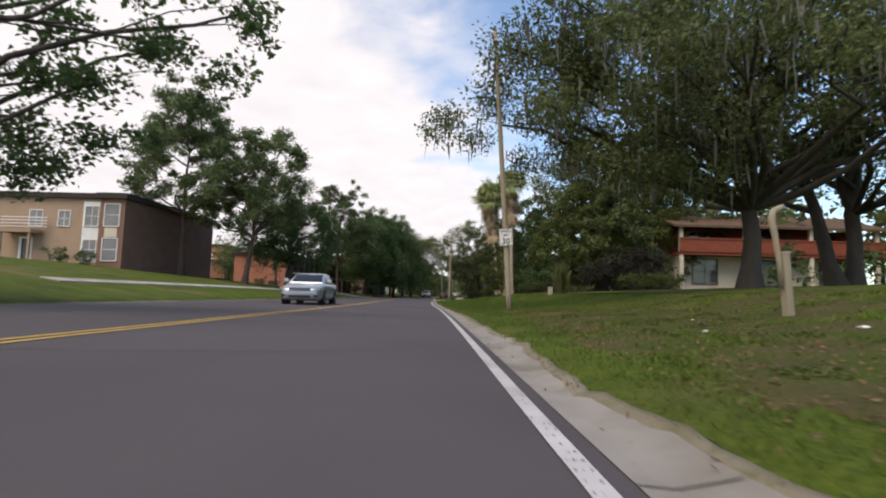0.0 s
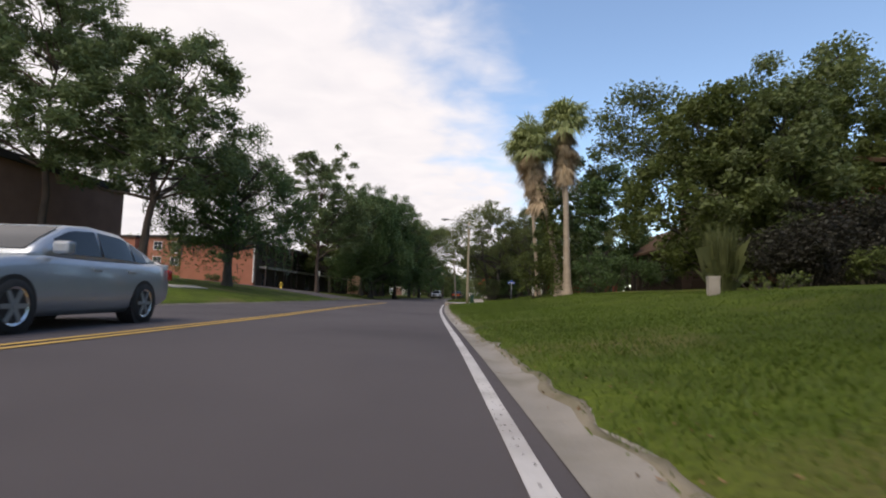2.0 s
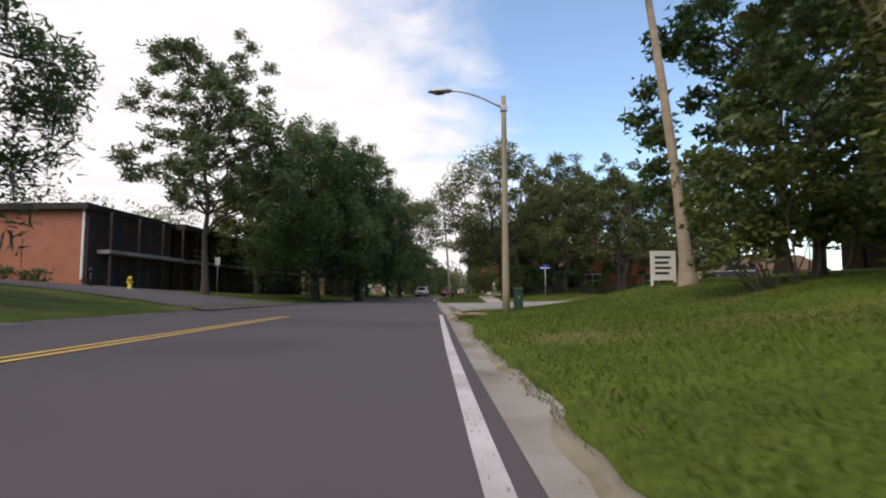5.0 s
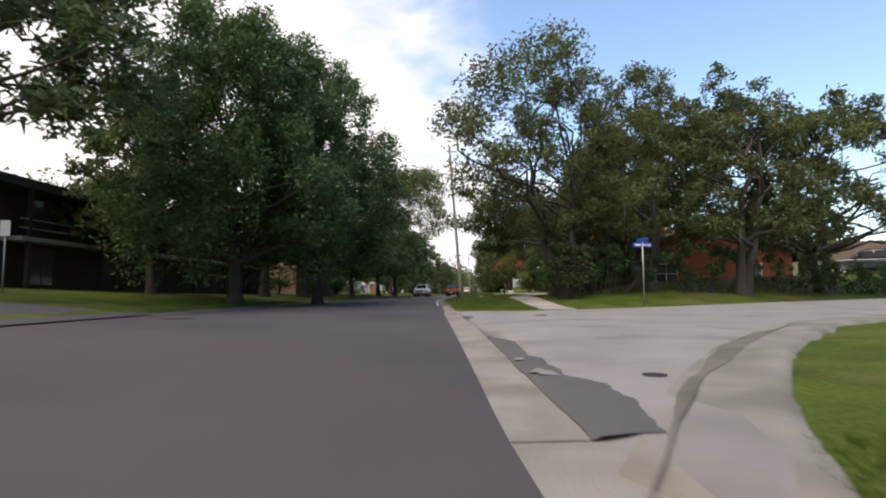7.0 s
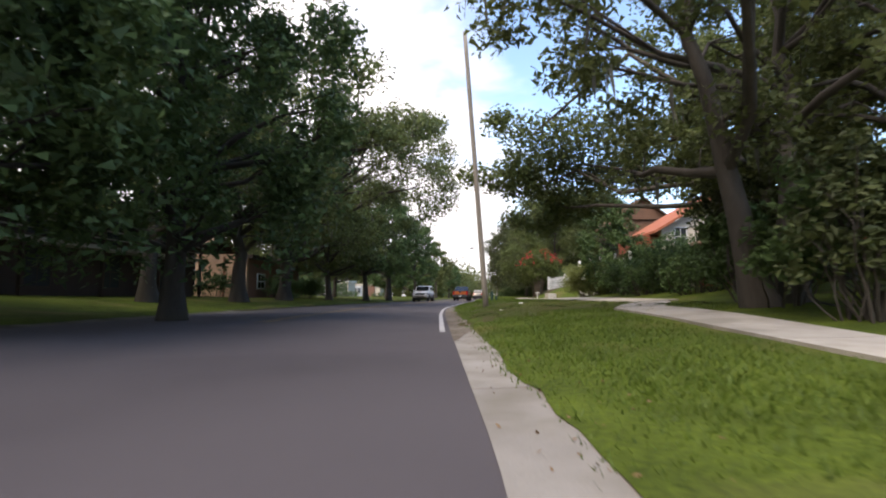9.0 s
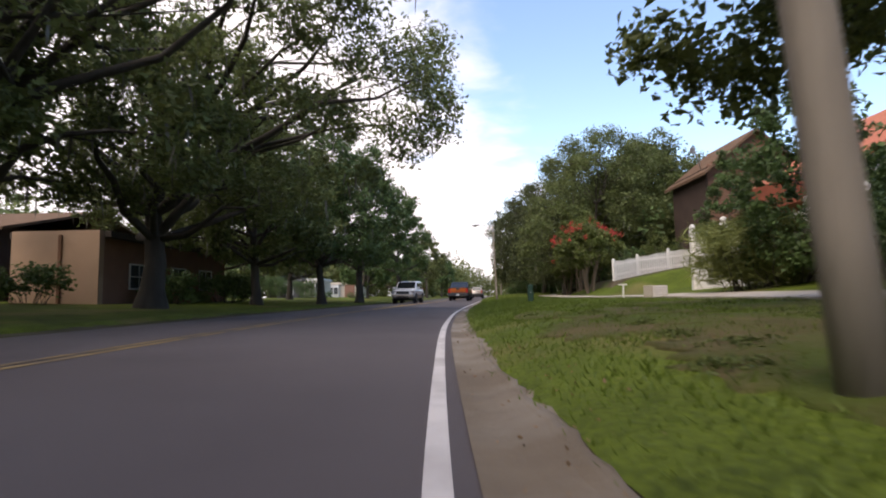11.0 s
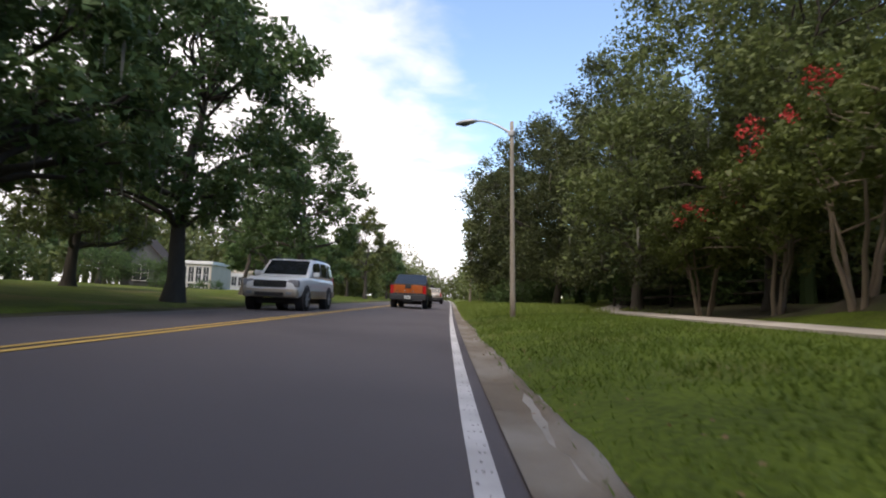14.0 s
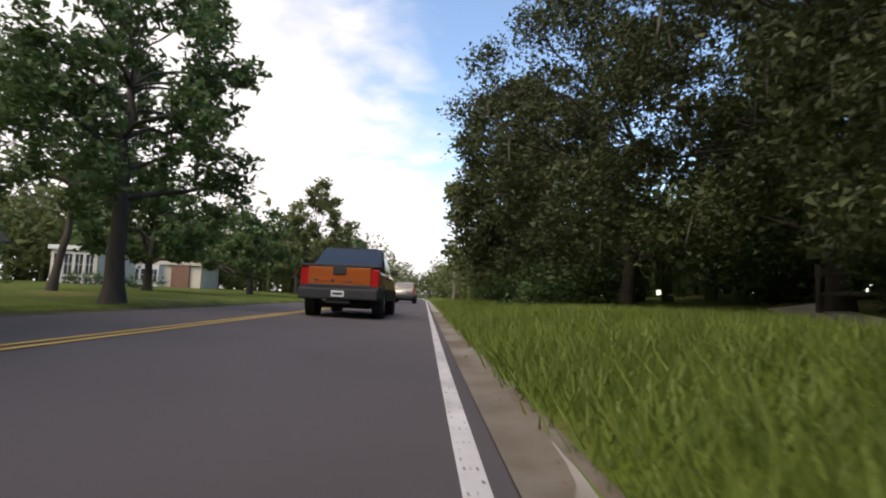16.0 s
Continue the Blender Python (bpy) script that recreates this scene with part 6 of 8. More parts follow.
wall_box("chimney", 14.0, 51.0, 1.4, 14.95, 52.2, 8.6, stucco_cream, lh, "cream chimney breast")
window(lh, "w", 56.5, 5.9, 1.4, 1.1, 15.0, siding_brown)
for y in (54.6, 57.4):
    window(lh, "w", y, 2.0, 1.5, 1.3, 12.6, siding_brown)
fence1 = tagged(new("wire_fence"), "low wire fence along the lawn behind the shrubs", "fence")
for k in range(7):
    x, y = 9.8 + 1.6 * k, 53.6 - 0.75 * k
    tube_part("post", [(x, y, g(x, y) - 0.2), (x, y, g(x, y) + 1.1)], [0.04, 0.04], siding_brown, fence1, sides=8)
    if k < 6:
        x2, y2 = x + 1.6, y - 0.75
        for hh in (0.55, 1.05):
            tube_part("wire", [(x, y, g(x, y) + hh), (x2, y2, g(x2, y2) + hh)], [0.018, 0.018], siding_brown, fence1, sides=5)

oh = house("orange_house", "single-storey orange-red house with a low gable among oaks", "house")
wall_box("wall", 9.5, 98.5, 0.3, 21.0, 107.0, 3.6, siding_red, oh)
gable_wall(oh, "s", 9.5, 21.0, 98.5, 3.6, 5.7, siding_red)
gable_roof("roof", 9.5, 21.0, 98.5, 107.0, 3.55, 5.75, roof_shingle, oh, "y", 0.5)
for u in (12.0, 18.0):
    window(oh, "s", u, 1.3, 1.5, 1.3, 98.5)
gr = house("pale_house", "pale house with a brown roof up the side street", "house")
wall_box("wall", 29.0, 106.0, 0.0, 41.0, 116.0, 3.4, stucco_cream, gr)
gable_roof("roof", 29.0, 41.0, 106.0, 116.0, 3.35, 5.4, roof_shingle, gr, "x")
wall_box("garage_opening", 31.0, 105.9, 0.2, 35.5, 106.0, 2.6, siding_brown, gr)
window(gr, "s", 38.0, 1.3, 1.6, 1.3, 106.0)
window(gr, "s", 29.9, 1.3, 1.0, 1.2, 106.0)

ch = house("clay_roof_house", "white stucco house with a steep red clay tile roof", "house")
wall_box("wall", 9.2, 111.0, 0.6, 19.0, 117.2, 5.0, stucco_cream, ch, "white stucco wall")
gable_wall(ch, "s", 9.2, 19.0, 111.0, 5.0, 8.0, stucco_cream)
gable_roof("roof", 9.2, 19.0, 111.0, 117.2, 4.9, 8.2, roof_clay, ch, "y", 0.6)
window(ch, "s", 10.4, 4.0, 0.7, 1.1, 111.0)
wall_box("balcony", 7.7, 111.6, 3.7, 9.2, 115.5, 4.7, siding_red, ch, "red-brown balcony")

wh = house("wood_gable_house", "tall house with brown lap-sided gable, deep eaves and shade-darkened side walls", "house")
# side walls in darker brown than the gable: the eaves' shade put into the colour
wall_box("wall", 9.1, 121.9, 0.6, 14.1, 126.3, 7.2, siding_brown, wh)
wall_box("wall", 9.1, 121.7, 0.6, 14.1, 121.9, 3.1, stucco_cream, wh, "pale lower wall")
gable_wall(wh, "s", 9.1, 14.1, 121.7, 7.2, 9.0, siding_wood)
lap_boards(wh, "s", 9.15, 14.1, 121.89, 3.2, 7.2, siding_wood, 0.22)
lap_boards(wh, "s", 9.1, 14.1, 121.7, 7.22, 8.95, siding_wood, 0.22, cut=lambda z: (9.1 + (z - 7.2) / 1.8 * 2.5, 14.1 - (z - 7.2) / 1.8 * 2.5))
gable_roof("roof", 9.1, 14.1, 121.7, 126.3, 6.85, 9.15, roof_shingle, wh, "y", 0.35)
wall_box("wing", 14.1, 123.0, 0.6, 19.0, 126.3, 6.4, siding_brown, wh)
wall_box("wing_roof", 14.1, 122.6, 6.4, 19.4, 126.7, 6.7, roof_dark, wh)
dish = thing("satellite_dish", 9.2, 122.9, "grey satellite dish on the roof edge", "satellite dish", z=7.4)
bm = bmesh.new()
bmesh.ops.create_uvsphere(bm, u_segments=20, v_segments=12, radius=0.9)
bmesh.ops.delete(bm, geom=[q for q in bm.verts if q.co.z > -0.78], context="VERTS")
bmesh.ops.transform(bm, verts=bm.verts, matrix=Matrix.Translation((-0.25, -0.1, 1.0)) @ Euler((radians(-75), 0, radians(20))).to_matrix().to_4x4() @ Matrix.Translation((0, 0, 0.85)) @ Matrix.Diagonal((0.85, 0.85, 0.85, 1)))
part("reflector", bm, galv, dish, "round grey reflector", True)
tube_part("mast", [(0.3, 0.4, -0.2), (0.05, 0.1, 0.6), (-0.2, -0.05, 0.95)], [0.03, 0.03, 0.03], galv, dish, sides=8)
tube_part("feed_arm", [(-0.25, -0.1, 0.75), (-0.45, -0.55, 0.85)], [0.015, 0.015], galv, dish, sides=6)

# white garden wall, picket fence and rail fence
vw = tagged(new("garden_wall"), "white panelled garden wall with round post caps", "wall")
_line = [(4.4, 113.4), (4.75, 111.8), (5.1, 110.2), (5.5, 108.6), (5.9, 107.0)]
for k, (x, y) in enumerate(_line):
    z = g(x, y)
    part("post", box_bm([(x - 0.09, y - 0.09, z - 0.2, x + 0.09, y + 0.09, z + 2.2)], 0.01), white_paint, vw)
    bm = bmesh.new()
    bmesh.ops.create_uvsphere(bm, u_segments=12, v_segments=8, radius=0.11)
    bmesh.ops.transform(bm, verts=bm.verts, matrix=Matrix.Translation((x, y, z + 2.29)))
    part("post_cap", bm, white_paint, vw, "round white cap", True)
    if k + 1 < len(_line):
        x2, y2 = _line[k + 1]
        for j in range(8):
            a, b = j / 8 + 0.004, (j + 1) / 8 - 0.004
            p, q = (x + (x2 - x) * a, y + (y2 - y) * a), (x + (x2 - x) * b, y + (y2 - y) * b)
            zb = min(z, g(x2, y2)) - 0.05
            v = [(p[0] - 0.02, p[1], zb), (q[0] - 0.02, q[1], zb), (q[0] - 0.02, q[1], z + 2.05), (p[0] - 0.02, p[1], z + 2.05)]
            v += [(a_ + 0.04, b_, c_) for a_, b_, c_ in v]
            mesh_object("panel", v, [(0, 1, 2, 3), (7, 6, 5, 4), (0, 4, 5, 1), (1, 5, 6, 2), (2, 6, 7, 3), (3, 7, 4, 0)], white_paint, vw)
pf = tagged(new("picket_fence"), "white wooden picket fence along the garden", "fence")
_legs = [((3.15, 119.0), (4.63, 120.05)), ((4.63, 120.05), (8.7, 121.5))]
for (ax, ay), (bx_, by) in _legs:
    L = math.hypot(bx_ - ax, by - ay)
    n = int(L / 0.135)
    ang = math.degrees(math.atan2(by - ay, bx_ - ax))
    for i in range(n + 1):
        t = i / n
        x, y = ax + (bx_ - ax) * t, ay + (by - ay) * t
        z = g(x, y)
        big = i % 14 == 0
        w, h = (0.055, 1.12) if big else (0.04, 0.98 + 0.02 * math.sin(i))
        v = [(-w, -0.012, 0.06), (w, -0.012, 0.06), (w, -0.012, h - 0.06), (0, -0.012, h), (-w, -0.012, h - 0.06)]
        v += [(a, 0.012 if not big else 0.09, c) for a, _, c in v]
        ob = mesh_object("post" if big else "picket", v, [(0, 1, 2, 3, 4), (9, 8, 7, 6, 5), (0, 5, 6, 1), (1, 6, 7, 2), (2, 7, 8, 3), (3, 8, 9, 4), (4, 9, 5, 0)], white_paint, pf)
        ob.matrix_basis = pose(x, y, z - 0.02, 0, 0, ang)
    for hh in (0.28, 0.76):
        zs = [g(ax, ay) + hh, g(bx_, by) + hh]
        v = [(ax, ay + 0.015, zs[0]), (bx_, by + 0.015, zs[1]), (bx_, by + 0.015, zs[1] + 0.08), (ax, ay + 0.015, zs[0] + 0.08)]
        v += [(a, b + 0.035, c) for a, b, c in v]
        mesh_object("rail", v, [(0, 1, 2, 3), (7, 6, 5, 4), (0, 4, 5, 1), (1, 5, 6, 2), (2, 6, 7, 3), (3, 7, 4, 0)], white_paint, pf)
rf = tagged(new("rail_fence"), "rough grey split-rail fence at the wood's edge", "fence")
_p = [(7.6, 134.4), (6.8, 136.4), (6.2, 138.6), (5.9, 141.0), (5.9, 143.6)]
for k, (x, y) in enumerate(_p):
    z = g(x, y)
    tube_part("post", [(x, y, z - 0.2), (x + 0.01, y, z + 0.5), (x, y, z + 1.05)], [0.075, 0.07, 0.06], bark_grey, rf, sides=7)
    if k + 1 < len(_p):
        x2, y2 = _p[k + 1]
        for hh in (0.45, 0.85):
            tube_part("rail", [(x, y, z + hh), ((x + x2) / 2, (y + y2) / 2, (z + g(x2, y2)) / 2 + hh - 0.02), (x2, y2, g(x2, y2) + hh)], [0.045, 0.05, 0.04], bark_grey, rf, sides=6)
ac = thing("vent_box", 1.9, 110.6, "small white louvred box on the lawn", "vent box", rz=20)
part("box_body", box_bm([(-0.30, -0.2, -0.05, 0.30, 0.2, 0.38)], 0.015), concrete_path, ac)
for k in range(6):
    part("louvre", box_bm([(-0.27, -0.215, 0.04 + k * 0.055, 0.27, -0.198, 0.075 + k * 0.055)]), white_paint, ac)
sk = thing("stake_sign", 1.2, 111.6, "small white stake with a flat top board", "stake")
part("stake", box_bm([(-0.02, -0.02, -0.1, 0.02, 0.02, 0.45)], 0.004), white_paint, sk)
part("stake_board", box_bm([(-0.14, -0.03, 0.43, 0.14, 0.03, 0.48)], 0.006), white_paint, sk)

# ---- vehicles ----
def car_paint(name, col, metal=0.5):
    return mat(name, col, tuple(c * 0.85 for c in col), rough=0.32, scale=1.0, fine=30, bump=0.0, metal=metal, coat=0.6, spec=0.5)


tyre_m = mat("tyre rubber", (0.022, 0.022, 0.023), (0.03, 0.03, 0.03), rough=0.85, scale=4, fine=40, bump=0.2)
alloy = mat("grey wheel alloy", (0.30, 0.305, 0.31), (0.22, 0.225, 0.23), rough=0.4, bump=0.0, metal=0.3)
chrome = mat("chrome", (0.62, 0.62, 0.63), (0.5, 0.5, 0.52), rough=0.22, bump=0.0, metal=1.0)
trim_dark = mat("dark plastic cladding", (0.026, 0.027, 0.030), (0.036, 0.037, 0.040), rough=0.7, scale=2, fine=40, bump=0.08)
car_glass = mat("tinted car glass", (0.012, 0.014, 0.016), (0.018, 0.02, 0.022), rough=0.08, bump=0.0, spec=0.35)
lamp_red = mat("red lamp plastic", (0.42, 0.015, 0.018), (0.30, 0.01, 0.012), rough=0.2, bump=0.0, coat=0.5)
lamp_clear = mat("clear lamp plastic", (0.26, 0.26, 0.27), (0.20, 0.20, 0.21), rough=0.18, bump=0.0, coat=0.6)
plate_m = mat("number plate", (0.62, 0.64, 0.62), (0.52, 0.54, 0.54), rough=0.5, bump=0.0)


def loft(sections, close=True):
    """A skin over rings of points of the same count."""
    s = np.array(sections, float)
    n, m, _ = s.shape
    f = []
    for i in range(n - 1):
        for j in range(m):
            k = (j + 1) % m
            f.append((i * m + j, i * m + k, (i + 1) * m + k, (i + 1) * m + j))
    if close:
        f += [tuple(range(m))[::-1], tuple(range((n - 1) * m, n * m))]
    return s.reshape(-1, 3), f


def body_ring(y, hw, z0, z1):
    h = z1 - z0
    half = [(0.86, 0.0), (0.97, 0.12), (1.0, 0.34), (1.0, 0.60), (0.985, 0.82), (0.95, 0.94), (0.84, 1.0)]
    ring = [(hw * a, y, z0 + h * b) for a, b in half] + [(-hw * a, y, z0 + h * b) for a, b in reversed(half)]
    return ring


def panel(name, pts, material, parent, label=""):
    """A grid of points as one smooth panel."""
    p = np.array(pts, float)
    n, m, _ = p.shape
    f = [(i * m + j, i * m + j + 1, (i + 1) * m + j + 1, (i + 1) * m + j) for i in range(n - 1) for j in range(m - 1)]
    return mesh_object(name, p.reshape(-1, 3), f, material, parent, label, True)


def wheel(parent, x, y, r, width, spokes=6, bright=0.72):
    side = 1 if x > 0 else -1
    xs = np.array([-0.5, -0.46, -0.30, 0.30, 0.46, 0.5]) * width
    rs = np.array([bright, 0.93, 1.0, 1.0, 0.93, bright]) * r
    v, f = tube(np.stack([x + xs, np.full(6, y), np.full(6, r)], 1), rs, 28)
    ty = mesh_object("wheel", v, f, tyre_m, parent, "black tyre on a bright rim", True)
    xo = x + side * width * 0.44
    v, f = closed_tube([(xo - side * 0.09, y, r), (xo - side * 0.03, y, r), (xo, y, r)], [bright * r * 0.98, bright * r * 0.98, bright * r], 28)
    mesh_object("rim_ring", *closed_ring(xo, y, r, bright * r, bright * r * 0.86, side), chrome, ty)
    mesh_object("rim_back", v[:56], f[:28] + [tuple(range(28, 56))], iron_dark, ty)
    for k in range(spokes):
        a = 2 * math.pi * k / spokes
        c, s = math.cos(a), math.sin(a)
        w, o = 0.10 * r, bright * r * 0.9
        pts = [(xo, y + c * d - s * q, r + s * d + c * q) for d, q in ((0, -w), (o, -w * 0.8), (o, w * 0.8), (0, w))]
        pts += [(xo - side * 0.03, b, c_) for _, b, c_ in pts]
        mesh_object("spoke", pts, [(0, 1, 2, 3), (7, 6, 5, 4), (0, 4, 5, 1), (1, 5, 6, 2), (2, 6, 7, 3)], alloy, ty)
    v, f = closed_tube([(xo - side * 0.02, y, r), (xo + side * 0.012, y, r)], [0.17 * r, 0.13 * r], 12)
    mesh_object("hub", v, f, alloy, ty)


def closed_ring(x, y, z, ro, ri, side, n=28):
    a = np.linspace(0, 2 * math.pi, n, endpoint=False)
    o = np.stack([np.full(n, x), y + ro * np.cos(a), z + ro * np.sin(a)], 1)
    i = np.stack([np.full(n, x - side * 0.015), y + ri * np.cos(a), z + ri * np.sin(a)], 1)
    f = [(k, (k + 1) % n, (k + 1) % n + n, k + n) for k in range(n)]
    return np.concatenate([o, i]), f


def vehicle(name, x, y, rz, label, paint_m, lower, cabin, zb, axles, r, tyre_w, panes, screen, rear_screen, category="car", cladding=None, roof_rails=False):
    """lower: stations (y, half width, bottom, top). cabin: stations (y, half width at its foot, half width at its top, top). y runs to the front."""
    ob = thing(name, x, y, label, category, z=g(x, y), rz=rz)
    v, f = loft([body_ring(*s) for s in lower])
    mesh_object("body", v, f, paint_m, ob, "", True)
    cy, cb, ct, cz = (np.array([s[k] for s in cabin]) for k in range(4))

    def at(yy):
        return (np.interp(yy, cy[::-1], cb[::-1]), np.interp(yy, cy[::-1], ct[::-1]), np.interp(yy, cy[::-1], cz[::-1]))
    rings = []
    for s in cabin:
        yy, b_, t_, z_ = s
        h = z_ - zb
        rings.append([(b_, yy, zb - 0.06), (b_ + (t_ - b_) * 0.5, yy, zb + h * 0.5), (t_, yy, zb + h * 0.93), (t_ * 0.86, yy, z_), (-t_ * 0.86, yy, z_), (-t_, yy, zb + h * 0.93), (-b_ - (t_ - b_) * 0.5, yy, zb + h * 0.5), (-b_, yy, zb - 0.06)])
    v, f = loft(rings)
    mesh_object("cabin", v, f, paint_m, ob, "", True)
    for side in (1, -1):
        for ya, yb in panes:
            rows = []
            for yy in np.linspace(ya, yb, 7):
                b_, t_, z_ = at(yy)
                h = z_ - zb
                rows.append([(side * (np.interp(q, [0, 0.5, 0.93], [b_, b_ + (t_ - b_) * 0.5, t_]) + 0.012), yy, zb + h * q) for q in (0.10, 0.34, 0.58, 0.84)])
            panel("side_window", rows if side > 0 else rows[::-1], car_glass, ob, "dark tinted side window")
    for nm, (ya, yb), lab in (("windscreen", screen, "dark windscreen"), ("rear_window", rear_screen, "dark rear window")):
        rows = []
        for yy in np.linspace(ya, yb, 6):
            b_, t_, z_ = at(yy)
            out = 0.012 if nm == "windscreen" else -0.012
            rows.append([(q * t_ * 0.88, yy + out, z_ + 0.010) for q in (-1, -0.5, 0, 0.5, 1)])
        panel(nm, rows, car_glass, ob, lab)
    for ya in axles:
        hw = np.interp(ya, [s[0] for s in lower][::-1], [s[1] for s in lower][::-1])
        for side in (1, -1):
            vv, ff = closed_tube([(side * (hw - 0.25), ya, r), (side * (hw + 0.006), ya, r)], [r * 1.16, r * 1.16], 28)
            mesh_object("wheel_arch", vv, ff, iron_dark if cladding is None else trim_dark, ob)
            wheel(ob, side * (hw - tyre_w * 0.32), ya, r, tyre_w)
    for side in (1, -1):
        b_, t_, z_ = at(screen[0] - 0.25)
        part("mirror", box_bm([(side * (b_ + 0.14) - 0.11, screen[0] - 0.34, zb + 0.03, side * (b_ + 0.14) + 0.11, screen[0] - 0.20, zb + 0.20)], 0.04), paint_m if cladding is None else iron_dark, ob)
    for side in (1, -1):
        for yy in [(p[0] + p[1]) / 2 - 0.25 for p in panes[:2]]:
            hw = np.interp(yy, [s[0] for s in lower][::-1], [s[1] for s in lower][::-1])
            part("door_handle", box_bm([(side * hw - 0.015, yy - 0.11, zb - 0.16, side * hw + 0.022, yy + 0.11, zb - 0.12)], 0.008), paint_m if cladding is None else iron_dark, ob)
    part("underbody", box_bm([(-0.7, axles[1] - 0.3, r * 0.55, 0.7, axles[0] + 0.3, r * 1.0)], 0.03), iron_dark, ob)
    return ob


def block(name, ob, x0, y0, z0, x1, y1, z1, material, bevel=0.02, label=""):
    return part(name, box_bm([(x0, y0, z0, x1, y1, z1)], bevel), material, ob, label)


silver = car_paint("silver car paint", (0.36, 0.39, 0.43))
sd = vehicle("sedan_car", 0, 0, 0, "silver four-door sedan facing down the opposite lane", silver,
             [(2.42, 0.66, 0.30, 0.66), (2.33, 0.80, 0.22, 0.74), (2.0, 0.88, 0.18, 0.84), (1.4, 0.92, 0.18, 0.93), (0.9, 0.925, 0.18, 0.98), (0, 0.925, 0.18, 0.98), (-1.2, 0.925, 0.18, 1.0), (-1.9, 0.91, 0.22, 1.02), (-2.3, 0.86, 0.30, 1.0), (-2.42, 0.76, 0.38, 0.92)],
             [(1.12, 0.83, 0.80, 0.97), (0.72, 0.85, 0.74, 1.2), (0.25, 0.86, 0.68, 1.42), (-0.3, 0.86, 0.67, 1.47), (-0.95, 0.86, 0.67, 1.44), (-1.6, 0.85, 0.70, 1.22), (-2.05, 0.82, 0.76, 1.0)], 0.96, (1.42, -1.38), 0.325, 0.21,
             [(0.62, -0.28), (-0.34, -1.12), (-1.18, -1.55)], (1.02, 0.34), (-1.15, -1.92))
for s in (1, -1):
    block("headlight", sd, s * 0.72 - 0.17, 2.14, 0.60, s * 0.72 + 0.17, 2.36, 0.76, lamp_clear, 0.04, "clear headlight")
    block("fog_recess", sd, s * 0.66 - 0.13, 2.28, 0.34, s * 0.66 + 0.13, 2.42, 0.46, iron_dark, 0.03)
    block("tail_light", sd, s * 0.74 - 0.14, -2.41, 0.72, s * 0.74 + 0.14, -2.25, 0.92, lamp_red, 0.03, "red tail light")
grl = block("grille", sd, -0.46, 2.34, 0.60, 0.46, 2.435, 0.74, iron_dark, 0.02, "dark grille with a bright surround")
for k in range(3):
    block("grille_bar", grl, -0.45, 2.43, 0.62 + 0.045 * k, 0.45, 2.45, 0.635 + 0.045 * k, chrome, 0.004)
block("air_intake", sd, -0.48, 2.36, 0.30, 0.48, 2.435, 0.42, iron_dark, 0.02)
block("bumper_lip", sd, -0.72, 2.20, 0.20, 0.72, 2.42, 0.27, trim_dark, 0.02)
sx, sy = -7.1, 25.5
sd.matrix_basis = pose(sx, sy, g(sx, sy) + 0.0, 0, 0, 180 + 4)


